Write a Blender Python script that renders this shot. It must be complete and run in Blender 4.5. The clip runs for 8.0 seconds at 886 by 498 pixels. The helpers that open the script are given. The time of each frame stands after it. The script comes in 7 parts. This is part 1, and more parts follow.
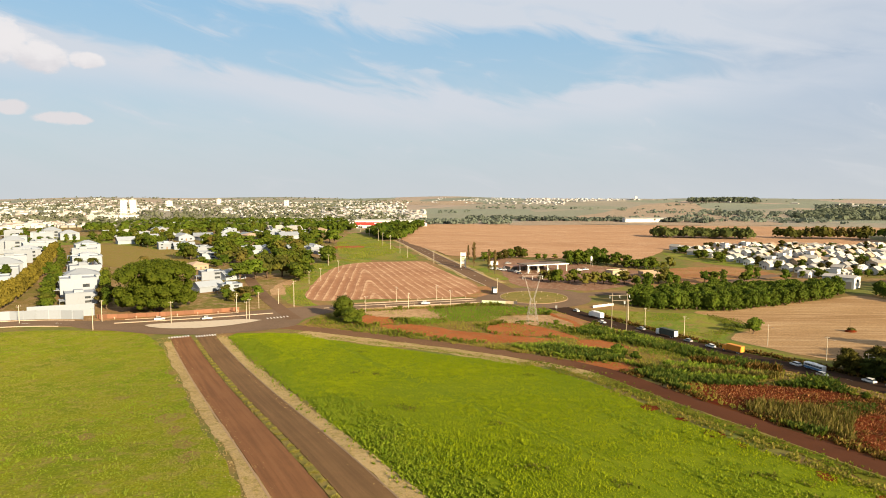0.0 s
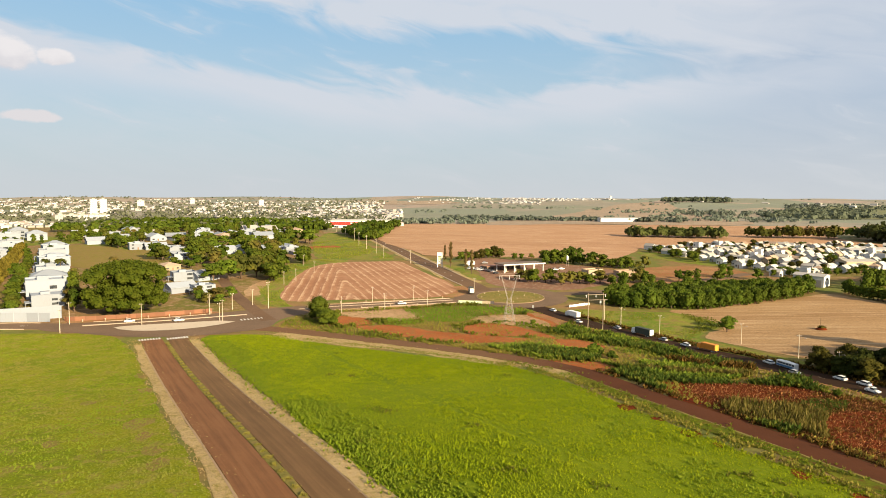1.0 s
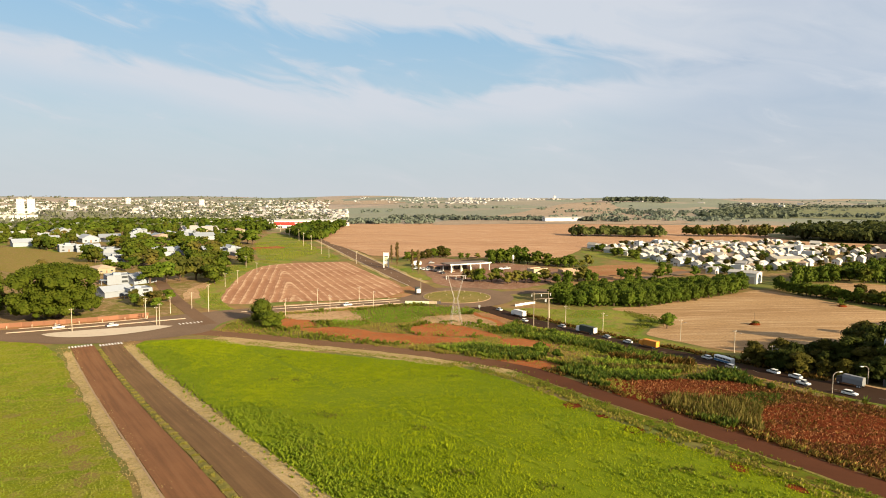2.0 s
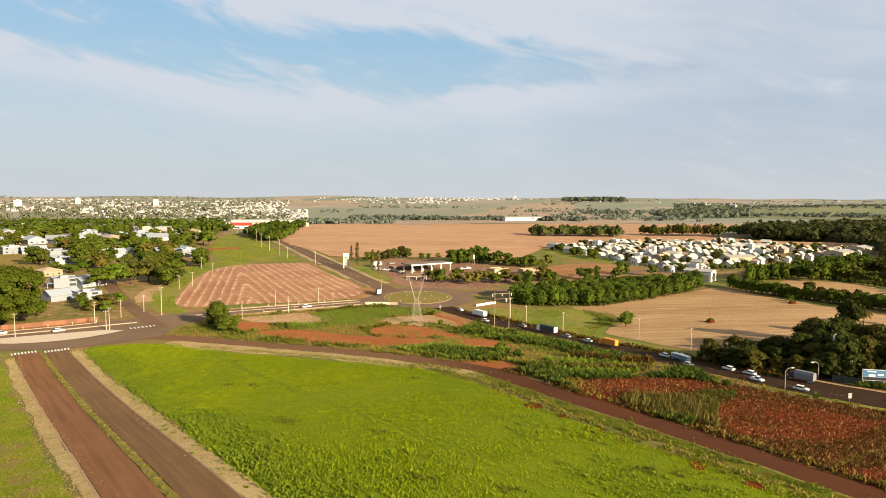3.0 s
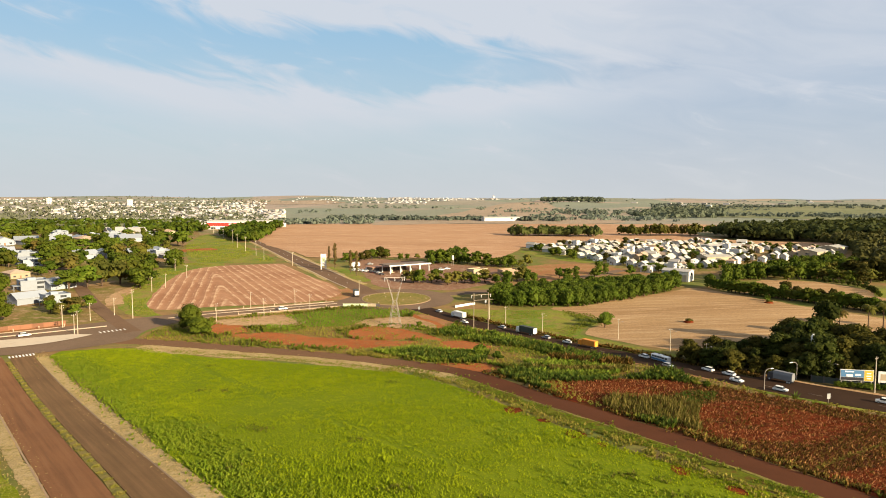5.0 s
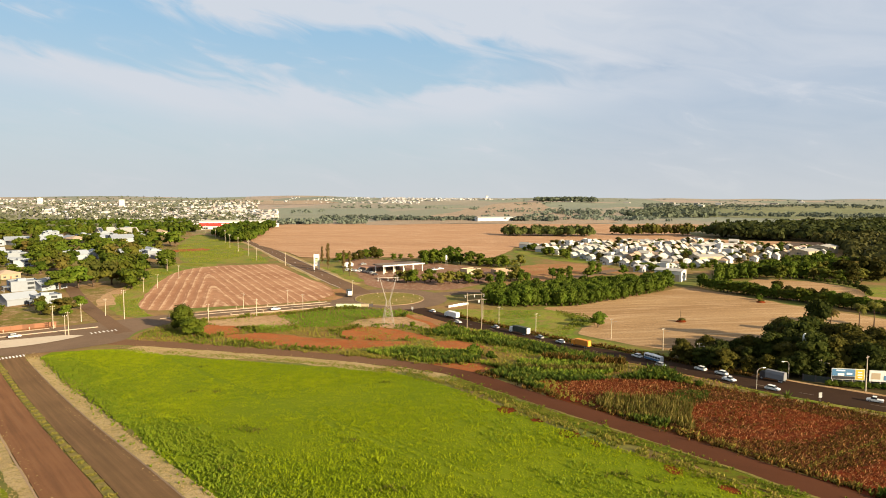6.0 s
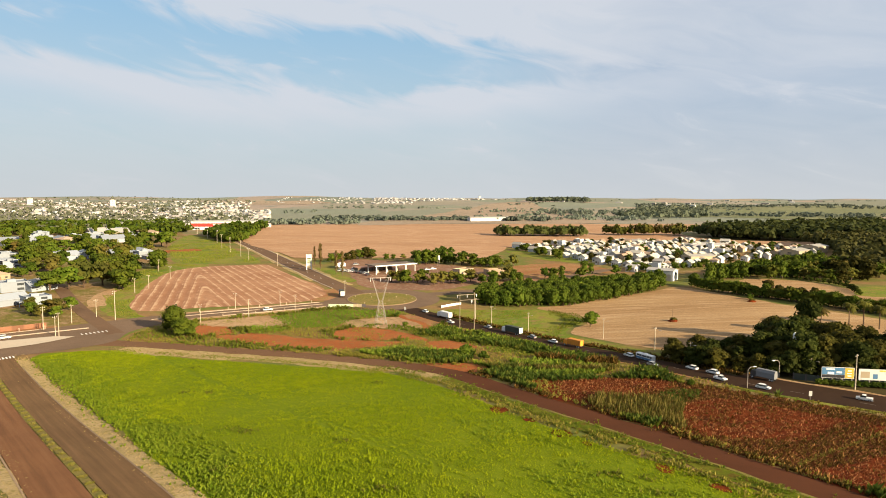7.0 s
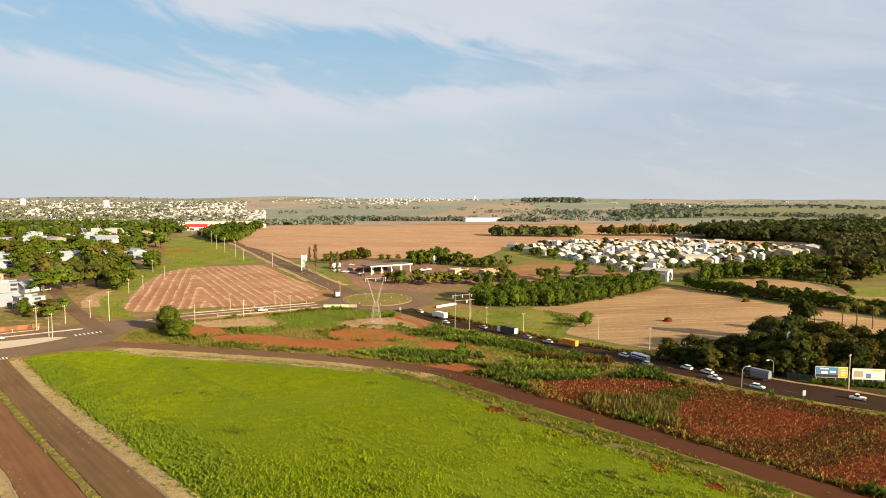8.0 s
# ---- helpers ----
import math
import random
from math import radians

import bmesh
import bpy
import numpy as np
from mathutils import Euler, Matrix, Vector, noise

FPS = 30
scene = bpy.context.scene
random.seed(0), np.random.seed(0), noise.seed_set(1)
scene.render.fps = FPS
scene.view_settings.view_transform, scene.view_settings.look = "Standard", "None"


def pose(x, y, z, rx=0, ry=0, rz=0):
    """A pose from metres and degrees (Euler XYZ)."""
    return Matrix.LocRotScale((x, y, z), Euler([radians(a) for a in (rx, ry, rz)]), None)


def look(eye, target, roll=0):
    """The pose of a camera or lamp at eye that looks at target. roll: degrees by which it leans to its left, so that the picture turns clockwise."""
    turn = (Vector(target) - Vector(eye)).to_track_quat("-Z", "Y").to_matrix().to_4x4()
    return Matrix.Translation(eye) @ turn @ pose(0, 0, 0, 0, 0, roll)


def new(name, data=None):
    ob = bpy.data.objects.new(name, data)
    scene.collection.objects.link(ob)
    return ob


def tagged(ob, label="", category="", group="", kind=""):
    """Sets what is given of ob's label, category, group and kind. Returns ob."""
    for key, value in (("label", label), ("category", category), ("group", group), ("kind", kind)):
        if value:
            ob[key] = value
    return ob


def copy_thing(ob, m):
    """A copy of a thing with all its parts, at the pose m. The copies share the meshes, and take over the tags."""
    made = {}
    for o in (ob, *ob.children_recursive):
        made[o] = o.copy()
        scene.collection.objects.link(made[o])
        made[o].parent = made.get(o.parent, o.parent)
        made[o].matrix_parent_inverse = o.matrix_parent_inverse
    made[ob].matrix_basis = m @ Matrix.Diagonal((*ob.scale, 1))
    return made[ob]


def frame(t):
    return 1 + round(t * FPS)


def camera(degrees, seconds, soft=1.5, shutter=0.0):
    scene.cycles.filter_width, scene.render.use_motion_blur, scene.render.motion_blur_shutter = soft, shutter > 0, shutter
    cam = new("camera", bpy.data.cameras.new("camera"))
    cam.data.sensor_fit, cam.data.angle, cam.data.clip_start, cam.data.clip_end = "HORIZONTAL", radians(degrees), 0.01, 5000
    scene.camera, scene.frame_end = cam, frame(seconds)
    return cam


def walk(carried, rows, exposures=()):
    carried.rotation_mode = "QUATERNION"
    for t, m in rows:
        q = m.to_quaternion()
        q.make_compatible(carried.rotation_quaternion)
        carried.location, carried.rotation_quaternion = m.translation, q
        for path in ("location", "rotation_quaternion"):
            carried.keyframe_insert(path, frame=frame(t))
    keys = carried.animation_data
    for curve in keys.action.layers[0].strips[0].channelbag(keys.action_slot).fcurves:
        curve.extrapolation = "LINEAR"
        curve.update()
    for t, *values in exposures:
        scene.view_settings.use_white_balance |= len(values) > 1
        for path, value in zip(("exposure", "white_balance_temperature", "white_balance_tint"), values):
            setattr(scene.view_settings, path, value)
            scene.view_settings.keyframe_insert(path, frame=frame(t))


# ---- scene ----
cam = camera(68.95, 8.0, soft=0.95)
PATH = [
    (0, (0.11, -8.60, 50.02), (-23.661, 88.174, 41.672), 0.09),
    (0.5, (-0.06, -7.85, 49.97), (-22.634, 89.212, 41.639), 0.13),
    (1, (-0.19, -7.00, 50.01), (-20.444, 90.567, 41.611), 0.14),
    (1.5, (-0.28, -6.20, 50.00), (-17.016, 92.032, 41.597), 0.18),
    (1.8, (-0.28, -5.69, 50.05), (-14.353, 92.957, 41.636), 0.18),
    (2, (-0.27, -5.35, 50.08), (-12.381, 93.557, 41.661), 0.18),
    (2.2, (-0.28, -4.96, 50.08), (-10.572, 94.149, 41.666), 0.18),
    (2.7, (-0.28, -4.00, 50.09), (-7.495, 95.388, 41.677), 0.20),
    (3.3, (-0.29, -2.84, 50.10), (-5.560, 96.670, 41.692), 0.22),
    (3.5, (-0.30, -2.45, 50.10), (-5.122, 97.079, 41.696), 0.23),
    (4, (-0.24, -1.45, 50.11), (-4.197, 98.116, 41.690), 0.23),
    (4.5, (-0.15, -0.60, 50.14), (-3.524, 98.989, 41.733), 0.22),
    (6, (-0.08, 0.10, 50.11), (-1.941, 99.730, 41.720), 0.21),
    (6.5, (-0.04, 0.08, 50.12), (-1.288, 99.719, 41.727), 0.18),
    (7, (0.03, 0.05, 50.08), (-0.720, 99.697, 41.717), 0.18),
    (7.5, (0.03, 0.00, 50.05), (-0.304, 99.651, 41.718), 0.17),
    (8, (0.00, 0.00, 50.00), (0.000, 99.656, 41.717), 0.19),
]
walk(cam, [(t, look(eye, target, roll)) for t, eye, target, roll in PATH], [(0, 1.45), (8, 1.45)])

# ---- light: low warm sun from behind on the right, thin high cloud ----
SUN_ELEVATION, SUN_AZIMUTH = radians(18), radians(128)
world = bpy.data.worlds.new("sky")
scene.world = world
world.use_nodes = True
wn, wl = world.node_tree.nodes, world.node_tree.links
wn.clear()


def wnode(kind, **values):
    n = wn.new(kind)
    for key, v in values.items():
        n.inputs[key].default_value = v
    return n


def wmath(op, a, b=None, c=None):
    n = wn.new("ShaderNodeMath")
    n.operation = op
    for k, v in enumerate((a, b, c)):
        if v is None:
            continue
        if isinstance(v, (int, float)):
            n.inputs[k].default_value = v
        else:
            wl.new(v, n.inputs[k])
    return n.outputs[0]


def wramp(value, lo, hi):
    n = wn.new("ShaderNodeMapRange")
    n.interpolation_type = "SMOOTHSTEP"
    n.inputs[1].default_value, n.inputs[2].default_value = lo, hi
    wl.new(value, n.inputs[0])
    return n.outputs[0]


def wmix(fac, a, b):
    n = wn.new("ShaderNodeMix")
    n.data_type = "RGBA"
    wl.new(fac, n.inputs[0])
    for sock, v in ((n.inputs[6], a), (n.inputs[7], b)):
        if isinstance(v, tuple):
            sock.default_value = (*v, 1)
        else:
            wl.new(v, sock)
    return n.outputs[2]


nishita = wn.new("ShaderNodeTexSky")
nishita.sky_type = "NISHITA"
nishita.sun_disc = False
nishita.sun_elevation, nishita.sun_rotation = SUN_ELEVATION, SUN_AZIMUTH
nishita.air_density, nishita.dust_density, nishita.ozone_density = 1.0, 1.5, 1.0
sky_scaled = wn.new("ShaderNodeMix")
sky_scaled.data_type, sky_scaled.blend_type = "RGBA", "MULTIPLY"
sky_scaled.inputs[0].default_value = 1
sky_scaled.inputs[7].default_value = (0.056, 0.061, 0.062, 1)
wl.new(nishita.outputs[0], sky_scaled.inputs[6])
coord = wn.new("ShaderNodeTexCoord")
split = wn.new("ShaderNodeSeparateXYZ")
wl.new(coord.outputs["Generated"], split.inputs[0])
dx, dy, dz = split.outputs
# directions as bearing and slanted height
azimuth = wmath("ARCTAN2", dx, dy)
slant = wmath("MULTIPLY_ADD", azimuth, 0.20, dz)
band = wn.new("ShaderNodeCombineXYZ")
wl.new(wmath("MULTIPLY", azimuth, 1.3), band.inputs[0])
wl.new(wmath("MULTIPLY", slant, 5.0), band.inputs[1])


def wbands(scale, detail, rough, distort, shift):
    m = wn.new("ShaderNodeMapping")
    m.inputs["Location"].default_value = shift
    wl.new(band.outputs[0], m.inputs[0])
    n = wnode("ShaderNodeTexNoise", Scale=scale, Detail=detail, Roughness=rough, Distortion=distort)
    wl.new(m.outputs[0], n.inputs["Vector"])
    return wmath("SUBTRACT", n.outputs[0], 0.5)


broad = wbands(2.1, 4.0, 0.5, 0.5, (3.1, 1.7, 0))
wisps = wbands(5.5, 6.0, 0.55, 0.8, (0.4, 2.2, 0))
edge_noise = wmath("ADD", wmath("MULTIPLY", broad, 0.070), wmath("MULTIPLY", wisps, 0.060))
# a clear wedge between two sheets of high cloud, closing towards the middle of the view
low_rim = wmath("MULTIPLY_ADD", wmath("ABSOLUTE", wmath("ADD", azimuth, 0.15)), 0.095, 0.153)
high_rim = wmath("MULTIPLY_ADD", azimuth, -0.125, 0.203)
under = wmath("SUBTRACT", wmath("ADD", low_rim, edge_noise), dz)
over = wmath("SUBTRACT", wmath("ADD", dz, wmath("MULTIPLY", edge_noise, 1.5)), high_rim)
low_sheet = wmath("MULTIPLY", wramp(under, -0.006, 0.020), wmath("MULTIPLY_ADD", wramp(under, 0.030, 0.085), -0.80, 1.0))
low_sheet = wmath("MULTIPLY", low_sheet, wmath("MULTIPLY_ADD", wramp(azimuth, -0.02, 0.30), -0.62, 1.0))
high_sheet = wmath("MULTIPLY", wramp(over, -0.016, 0.030), wmath("MULTIPLY_ADD", wramp(azimuth, 0.02, 0.42), -0.60, 1.0))
veil = wmath("MAXIMUM", low_sheet, high_sheet)
veil = wmath("ADD", wmath("MAXIMUM", veil, wmath("MULTIPLY", wramp(wisps, 0.06, 0.20), 0.45)), wmath("MULTIPLY", wisps, 1.05))
veil = wmath("ADD", veil, wmath("MULTIPLY", wramp(azimuth, -0.04, 0.05), 0.16))
cover = wmath("MINIMUM", wmath("MAXIMUM", veil, 0.0), 1.0)
# dusty tropical air: the clear sky pales evenly from blue towards the horizon
tint = wmix(wramp(dz, 0.07, 0.30), (0.178, 0.224, 0.256), (0.112, 0.194, 0.272))
side = wmix(wramp(azimuth, 0.0, 0.30), tint, (0.160, 0.194, 0.242))
clear = wmix(wmath("MULTIPLY_ADD", wramp(dz, 0.45, 0.85), -0.9, 0.9), sky_scaled.outputs[2], side)
cloudy = wmix(wmath("MULTIPLY", cover, 0.92), clear, (0.243, 0.256, 0.280))
# pale band of dusty air towards the horizon
low = wmath("POWER", wmath("SUBTRACT", 1.0, wmath("MINIMUM", wmath("MULTIPLY", wmath("MAXIMUM", dz, 0.0), 6.5), 1.0)), 1.4)
hazy = wmix(wmath("MULTIPLY", low, 0.85), cloudy, (0.226, 0.236, 0.243))
# small heaped clouds low on one side, grey underneath
ball = wn.new("ShaderNodeCombineXYZ")
wl.new(azimuth, ball.inputs[0])
wl.new(wmath("MULTIPLY", dz, 1.6), ball.inputs[1])
puffs = wnode("ShaderNodeTexNoise", Scale=34.0, Detail=5.0, Roughness=0.55)
wl.new(ball.outputs[0], puffs.inputs["Vector"])
PUFFS = ((-0.845, 0.192, 0.062, 0.034), (-0.792, 0.176, 0.042, 0.024), (-0.737, 0.176, 0.026, 0.013), (-0.826, 0.111, 0.026, 0.012), (-0.768, 0.100, 0.042, 0.010), (-0.96, 0.15, 0.08, 0.03))
heap = None
for pa, pz, wa, wz in PUFFS:
    e = wmath("ADD", wmath("POWER", wmath("DIVIDE", wmath("SUBTRACT", azimuth, pa), wa), 2.0),
              wmath("POWER", wmath("DIVIDE", wmath("SUBTRACT", dz, pz), wz), 2.0))
    m = wmath("SUBTRACT", 1.0, wmath("MINIMUM", e, 1.0))
    heap = m if heap is None else wmath("MAXIMUM", heap, m)
puffed = wmath("ADD", heap, wmath("MULTIPLY_ADD", puffs.outputs[0], 1.5, -0.75))
heap_fill = wmath("MULTIPLY", wramp(puffed, 0.12, 0.62), wramp(heap, 0.0, 0.12))
heap_tone = wmix(wramp(wmath("ADD", dz, wmath("MULTIPLY", puffs.outputs[0], 0.05)), 0.172, 0.212), (0.245, 0.238, 0.250), (0.318, 0.305, 0.305))
heap_tone = wmix(wramp(dz, 0.150, 0.120), heap_tone, (0.282, 0.268, 0.272))
final = wmix(wmath("MULTIPLY", heap_fill, 0.92), hazy, heap_tone)
bg = wnode("ShaderNodeBackground", Strength=1.0)
wl.new(final, bg.inputs["Color"])
wo = wn.new("ShaderNodeOutputWorld")
wl.new(bg.outputs[0], wo.inputs[0])

sun_data = bpy.data.lights.new("sun", "SUN")
sun_data.energy, sun_data.angle, sun_data.color = 5.0, radians(0.6), (1.0, 0.83, 0.55)
sun_lamp = new("sun", sun_data)
sun_from = Vector((math.sin(SUN_AZIMUTH) * math.cos(SUN_ELEVATION), math.cos(SUN_AZIMUTH) * math.cos(SUN_ELEVATION), math.sin(SUN_ELEVATION)))
sun_lamp.matrix_world = look(sun_from * 100, (0, 0, 0))

# ---- materials ----


class Mat:
    """Small helper round one node material."""

    def __init__(self, name, rough=0.85, metal=0.0, spec=0.3):
        self.m = bpy.data.materials.new(name)
        self.m.use_nodes = True
        self.n, self.l = self.m.node_tree.nodes, self.m.node_tree.links
        self.b = self.n["Principled BSDF"]
        self.b.inputs["Roughness"].default_value = rough
        self.b.inputs["Metallic"].default_value = metal
        self.b.inputs["Specular IOR Level"].default_value = spec

    def put(self, sock, v):
        if isinstance(v, (int, float)):
            sock.default_value = v
        elif isinstance(v, tuple):
            sock.default_value = (*v, 1) if len(sock.default_value) == 4 and len(v) == 3 else v
        else:
            self.l.new(v, sock)

    def place(self, stretch=(1, 1, 1), turn=0.0, local=False):
        src = self.n.new("ShaderNodeTexCoord").outputs["Object"] if local else self.n.new("ShaderNodeNewGeometry").outputs["Position"]
        m = self.n.new("ShaderNodeMapping")
        m.inputs["Rotation"].default_value = (0, 0, turn)
        m.inputs["Scale"].default_value = stretch
        self.l.new(src, m.inputs[0])
        return m.outputs[0]

    def noise(self, scale, detail=4.0, rough=0.55, vec=None, distort=0.0):
        t = self.n.new("ShaderNodeTexNoise")
        for k, v in (("Scale", scale), ("Detail", detail), ("Roughness", rough), ("Distortion", distort)):
            t.inputs[k].default_value = v
        self.l.new(vec if vec is not None else self.place(), t.inputs["Vector"])
        return t.outputs[0]

    def math(self, op, a, b=0.0, c=0.0):
        t = self.n.new("ShaderNodeMath")
        t.operation = op
        for k, v in enumerate((a, b, c)):
            self.put(t.inputs[k], v)
        return t.outputs[0]

    def ramp(self, v, lo, hi):
        t = self.n.new("ShaderNodeMapRange")
        t.interpolation_type = "SMOOTHSTEP"
        t.inputs[1].default_value, t.inputs[2].default_value = lo, hi
        self.l.new(v, t.inputs[0])
        return t.outputs[0]

    def mix(self, f, a, b, kind="MIX"):
        t = self.n.new("ShaderNodeMix")
        t.data_type, t.blend_type = "RGBA", kind
        self.put(t.inputs[0], f)
        self.put(t.inputs[6], a)
        self.put(t.inputs[7], b)
        return t.outputs[2]

    def color(self, v):
        self.put(self.b.inputs["Base Color"], v)
        return self

    def bump(self, height, strength=0.4, distance=0.1):
        t = self.n.new("ShaderNodeBump")
        t.inputs["Strength"].default_value, t.inputs["Distance"].default_value = strength, distance
        self.l.new(height, t.inputs["Height"])
        self.l.new(t.outputs[0], self.b.inputs["Normal"])
        return self

    def lane(self, angle, stretch):
        """Coordinates drawn out along a direction over the ground."""
        pos = self.n.new("ShaderNodeNewGeometry").outputs["Position"]
        out = self.n.new("ShaderNodeCombineXYZ")
        for i, d in enumerate(((math.cos(angle) * stretch, math.sin(angle) * stretch, 0), (-math.sin(angle), math.cos(angle), 0))):
            t = self.n.new("ShaderNodeVectorMath")
            t.operation = "DOT_PRODUCT"
            self.l.new(pos, t.inputs[0])
            t.inputs[1].default_value = d
            self.l.new(t.outputs["Value"], out.inputs[i])
        return out.outputs[0]

    def per_object(self):
        return self.n.new("ShaderNodeObjectInfo").outputs["Random"]

    def per_island(self):
        return self.n.new("ShaderNodeNewGeometry").outputs["Random Per Island"]


def earth(name, a, b, c, big=0.03, small=0.6, rough=0.92, bump=0.5, turn=0.0, stretch=(1, 1, 1)):
    """Ground of three shades: broad patches, then grain."""
    k = Mat(name, rough, spec=0.03)
    broad = k.ramp(k.noise(big, 5, 0.6, k.place(stretch, turn)), 0.35, 0.65)
    grain = k.noise(small, 6, 0.65, k.place(stretch, turn))
    col = k.mix(broad, a, b)
    col = k.mix(k.ramp(grain, 0.45, 0.70), col, c)
    fine = k.noise(small * 6, 3, 0.6)
    col = k.mix(k.ramp(fine, 0.3, 0.75), col, k.mix(0.45, col, (0.02, 0.015, 0.01)))
    return k.color(col).bump(k.math("ADD", grain, k.math("MULTIPLY", fine, 0.4)), bump, 0.25).m


def paint(name, c, rough=0.6, metal=0.0, vary=0.12, scale=1.2, dirt=(0.16, 0.11, 0.07), spec=0.4):
    """Painted or plastered surface with stains and a change of tone from thing to thing."""
    k = Mat(name, rough, metal, spec)
    stain = k.ramp(k.noise(scale, 6, 0.65, k.place((1, 1, 0.4))), 0.5, 0.8)
    col = k.mix(k.math("MULTIPLY", stain, vary * 2.2), c, dirt)
    tone = k.math("MULTIPLY_ADD", k.per_object(), vary * 2, 1 - vary * 1.6)
    t = k.n.new("ShaderNodeVectorMath")
    t.operation = "SCALE"
    k.l.new(col, t.inputs[0])
    k.l.new(tone, t.inputs[3])
    return k.color(t.outputs[0]).bump(k.noise(scale * 9, 3), 0.12, 0.02).m


def leafy(name, a, b, c, tip=0.35, broad=None, size=0.02, rare=1.0, mottle=0.0):
    """Leaves: tone by clump, by leaf and by tree, a little light let through."""
    k = Mat(name, 0.7, spec=0.06)
    clump = k.noise(0.35, 3, 0.5)
    col = k.mix(k.ramp(clump, 0.35, 0.65), a, b)
    col = k.mix(k.math("MULTIPLY", k.math("POWER", k.per_island(), rare), tip * 1.4), col, c)
    if broad:
        col = k.mix(k.math("MULTIPLY", k.ramp(k.noise(size, 5, 0.6, k.place((1, 0.45, 1), 0.8)), 0.42, 0.68), 0.75), col, broad)
    if mottle:
        # whole crowns turn browner or yellower from tree to tree
        col = k.mix(k.math("MULTIPLY", k.ramp(k.noise(0.055, 2, 0.5), 0.48, 0.66), mottle), col, (a[0] * 1.45, a[1] * 0.92, a[2] * 1.6))
        col = k.mix(k.math("MULTIPLY", k.ramp(k.noise(0.071, 2, 0.5, k.place((1, 1, 1), 2.1)), 0.52, 0.68), mottle), col, (a[0] * 0.55, a[1] * 0.62, a[2] * 0.8))
    tone = k.math("MULTIPLY_ADD", k.per_object(), 0.5, 0.75)
    t = k.n.new("ShaderNodeVectorMath")
    t.operation = "SCALE"
    k.l.new(col, t.inputs[0])
    k.l.new(tone, t.inputs[3])
    k.color(t.outputs[0])
    tr = k.n.new("ShaderNodeBsdfTranslucent")
    k.l.new(t.outputs[0], tr.inputs["Color"])
    mx = k.n.new("ShaderNodeMixShader")
    mx.inputs[0].default_value = 0.28
    k.l.new(k.b.outputs[0], mx.inputs[1])
    k.l.new(tr.outputs[0], mx.inputs[2])
    k.l.new(mx.outputs[0], k.n["Material Output"].inputs[0])
    return k.m


# ---- shape helpers ----


class MB:
    """Collects vertices and faces for one mesh."""

    def __init__(self):
        self.v, self.f = [], []

    def add(self, verts, faces):
        o = len(self.v)
        self.v.extend([tuple(p) for p in verts])
        self.f.extend([tuple(o + i for i in q) for q in faces])
        return self

    def box(self, x0, x1, y0, y1, z0, z1, bev=0.0):
        """A box; bev chamfers its upper edges."""
        if bev <= 0:
            vs = [(x, y, z) for z in (z0, z1) for y in (y0, y1) for x in (x0, x1)]
            return self.add(vs, [(0, 2, 3, 1), (4, 5, 7, 6), (0, 1, 5, 4), (2, 6, 7, 3), (0, 4, 6, 2), (1, 3, 7, 5)])
        b = bev
        rings = [(0, z0), (0, z1 - b), (b, z1)]
        vs = []
        for i, z in rings:
            vs += [(x0 + i, y0 + i, z), (x1 - i, y0 + i, z), (x1 - i, y1 - i, z), (x0 + i, y1 - i, z)]
        fs = [(3, 2, 1, 0), (8, 9, 10, 11)]
        for r in (0, 4):
            fs += [(r + k, r + (k + 1) % 4, r + 4 + (k + 1) % 4, r + 4 + k) for k in range(4)]
        return self.add(vs, fs)

    def tube(self, p, q, r0, r1=None, n=8, caps=True):
        p, q = Vector(p), Vector(q)
        r1 = r0 if r1 is None else r1
        d = (q - p).normalized()
        a = d.orthogonal().normalized()
        b = d.cross(a)
        vs = [c + (a * math.cos(t) + b * math.sin(t)) * r for c, r in ((p, r0), (q, r1)) for t in [2 * math.pi * k / n for k in range(n)]]
        fs = [(k, (k + 1) % n, n + (k + 1) % n, n + k) for k in range(n)]
        if caps:
            fs += [tuple(range(n - 1, -1, -1)), tuple(range(n, 2 * n))]
        return self.add(vs, fs)

    def lathe(self, rings, n=12, x=0.0, y=0.0):
        """Rings of (radius, z) turned round an upright axis."""
        vs = [(x + r * math.cos(2 * math.pi * k / n), y + r * math.sin(2 * math.pi * k / n), z) for r, z in rings for k in range(n)]
        fs = [(i * n + k, i * n + (k + 1) % n, (i + 1) * n + (k + 1) % n, (i + 1) * n + k) for i in range(len(rings) - 1) for k in range(n)]
        fs += [tuple(range(n - 1, -1, -1)), tuple(range((len(rings) - 1) * n, len(rings) * n))]
        return self.add(vs, fs)

    def prism(self, outline, y0, y1):
        """An outline in x and z drawn out along y."""
        n = len(outline)
        vs = [(x, y, z) for y in (y0, y1) for x, z in outline]
        fs = [(k, (k + 1) % n, n + (k + 1) % n, n + k) for k in range(n)] + [tuple(range(n - 1, -1, -1)), tuple(range(n, 2 * n))]
        return self.add(vs, fs)

    def mesh(self, name, mat, smooth=False):
        me = bpy.data.meshes.new(name)
        me.from_pydata(self.v, [], self.f)
        if mat:
            me.materials.append(mat)
        if smooth:
            me.polygons.foreach_set("use_smooth", [True] * len(me.polygons))
        me.update()
        return me


def part(name, mb, mat, parent=None, label="", smooth=False):
    """One mesh object from an MB (or a ready mesh), under a thing or a part."""
    ob = new(name, mb.mesh(name, mat, smooth) if isinstance(mb, MB) else mb)
    if parent is not None:
        ob.parent = parent
    if label:
        tagged(ob, label)
    return ob


def thing(name, label, category, group="", kind=""):
    return tagged(new(name), label, category, group, kind)


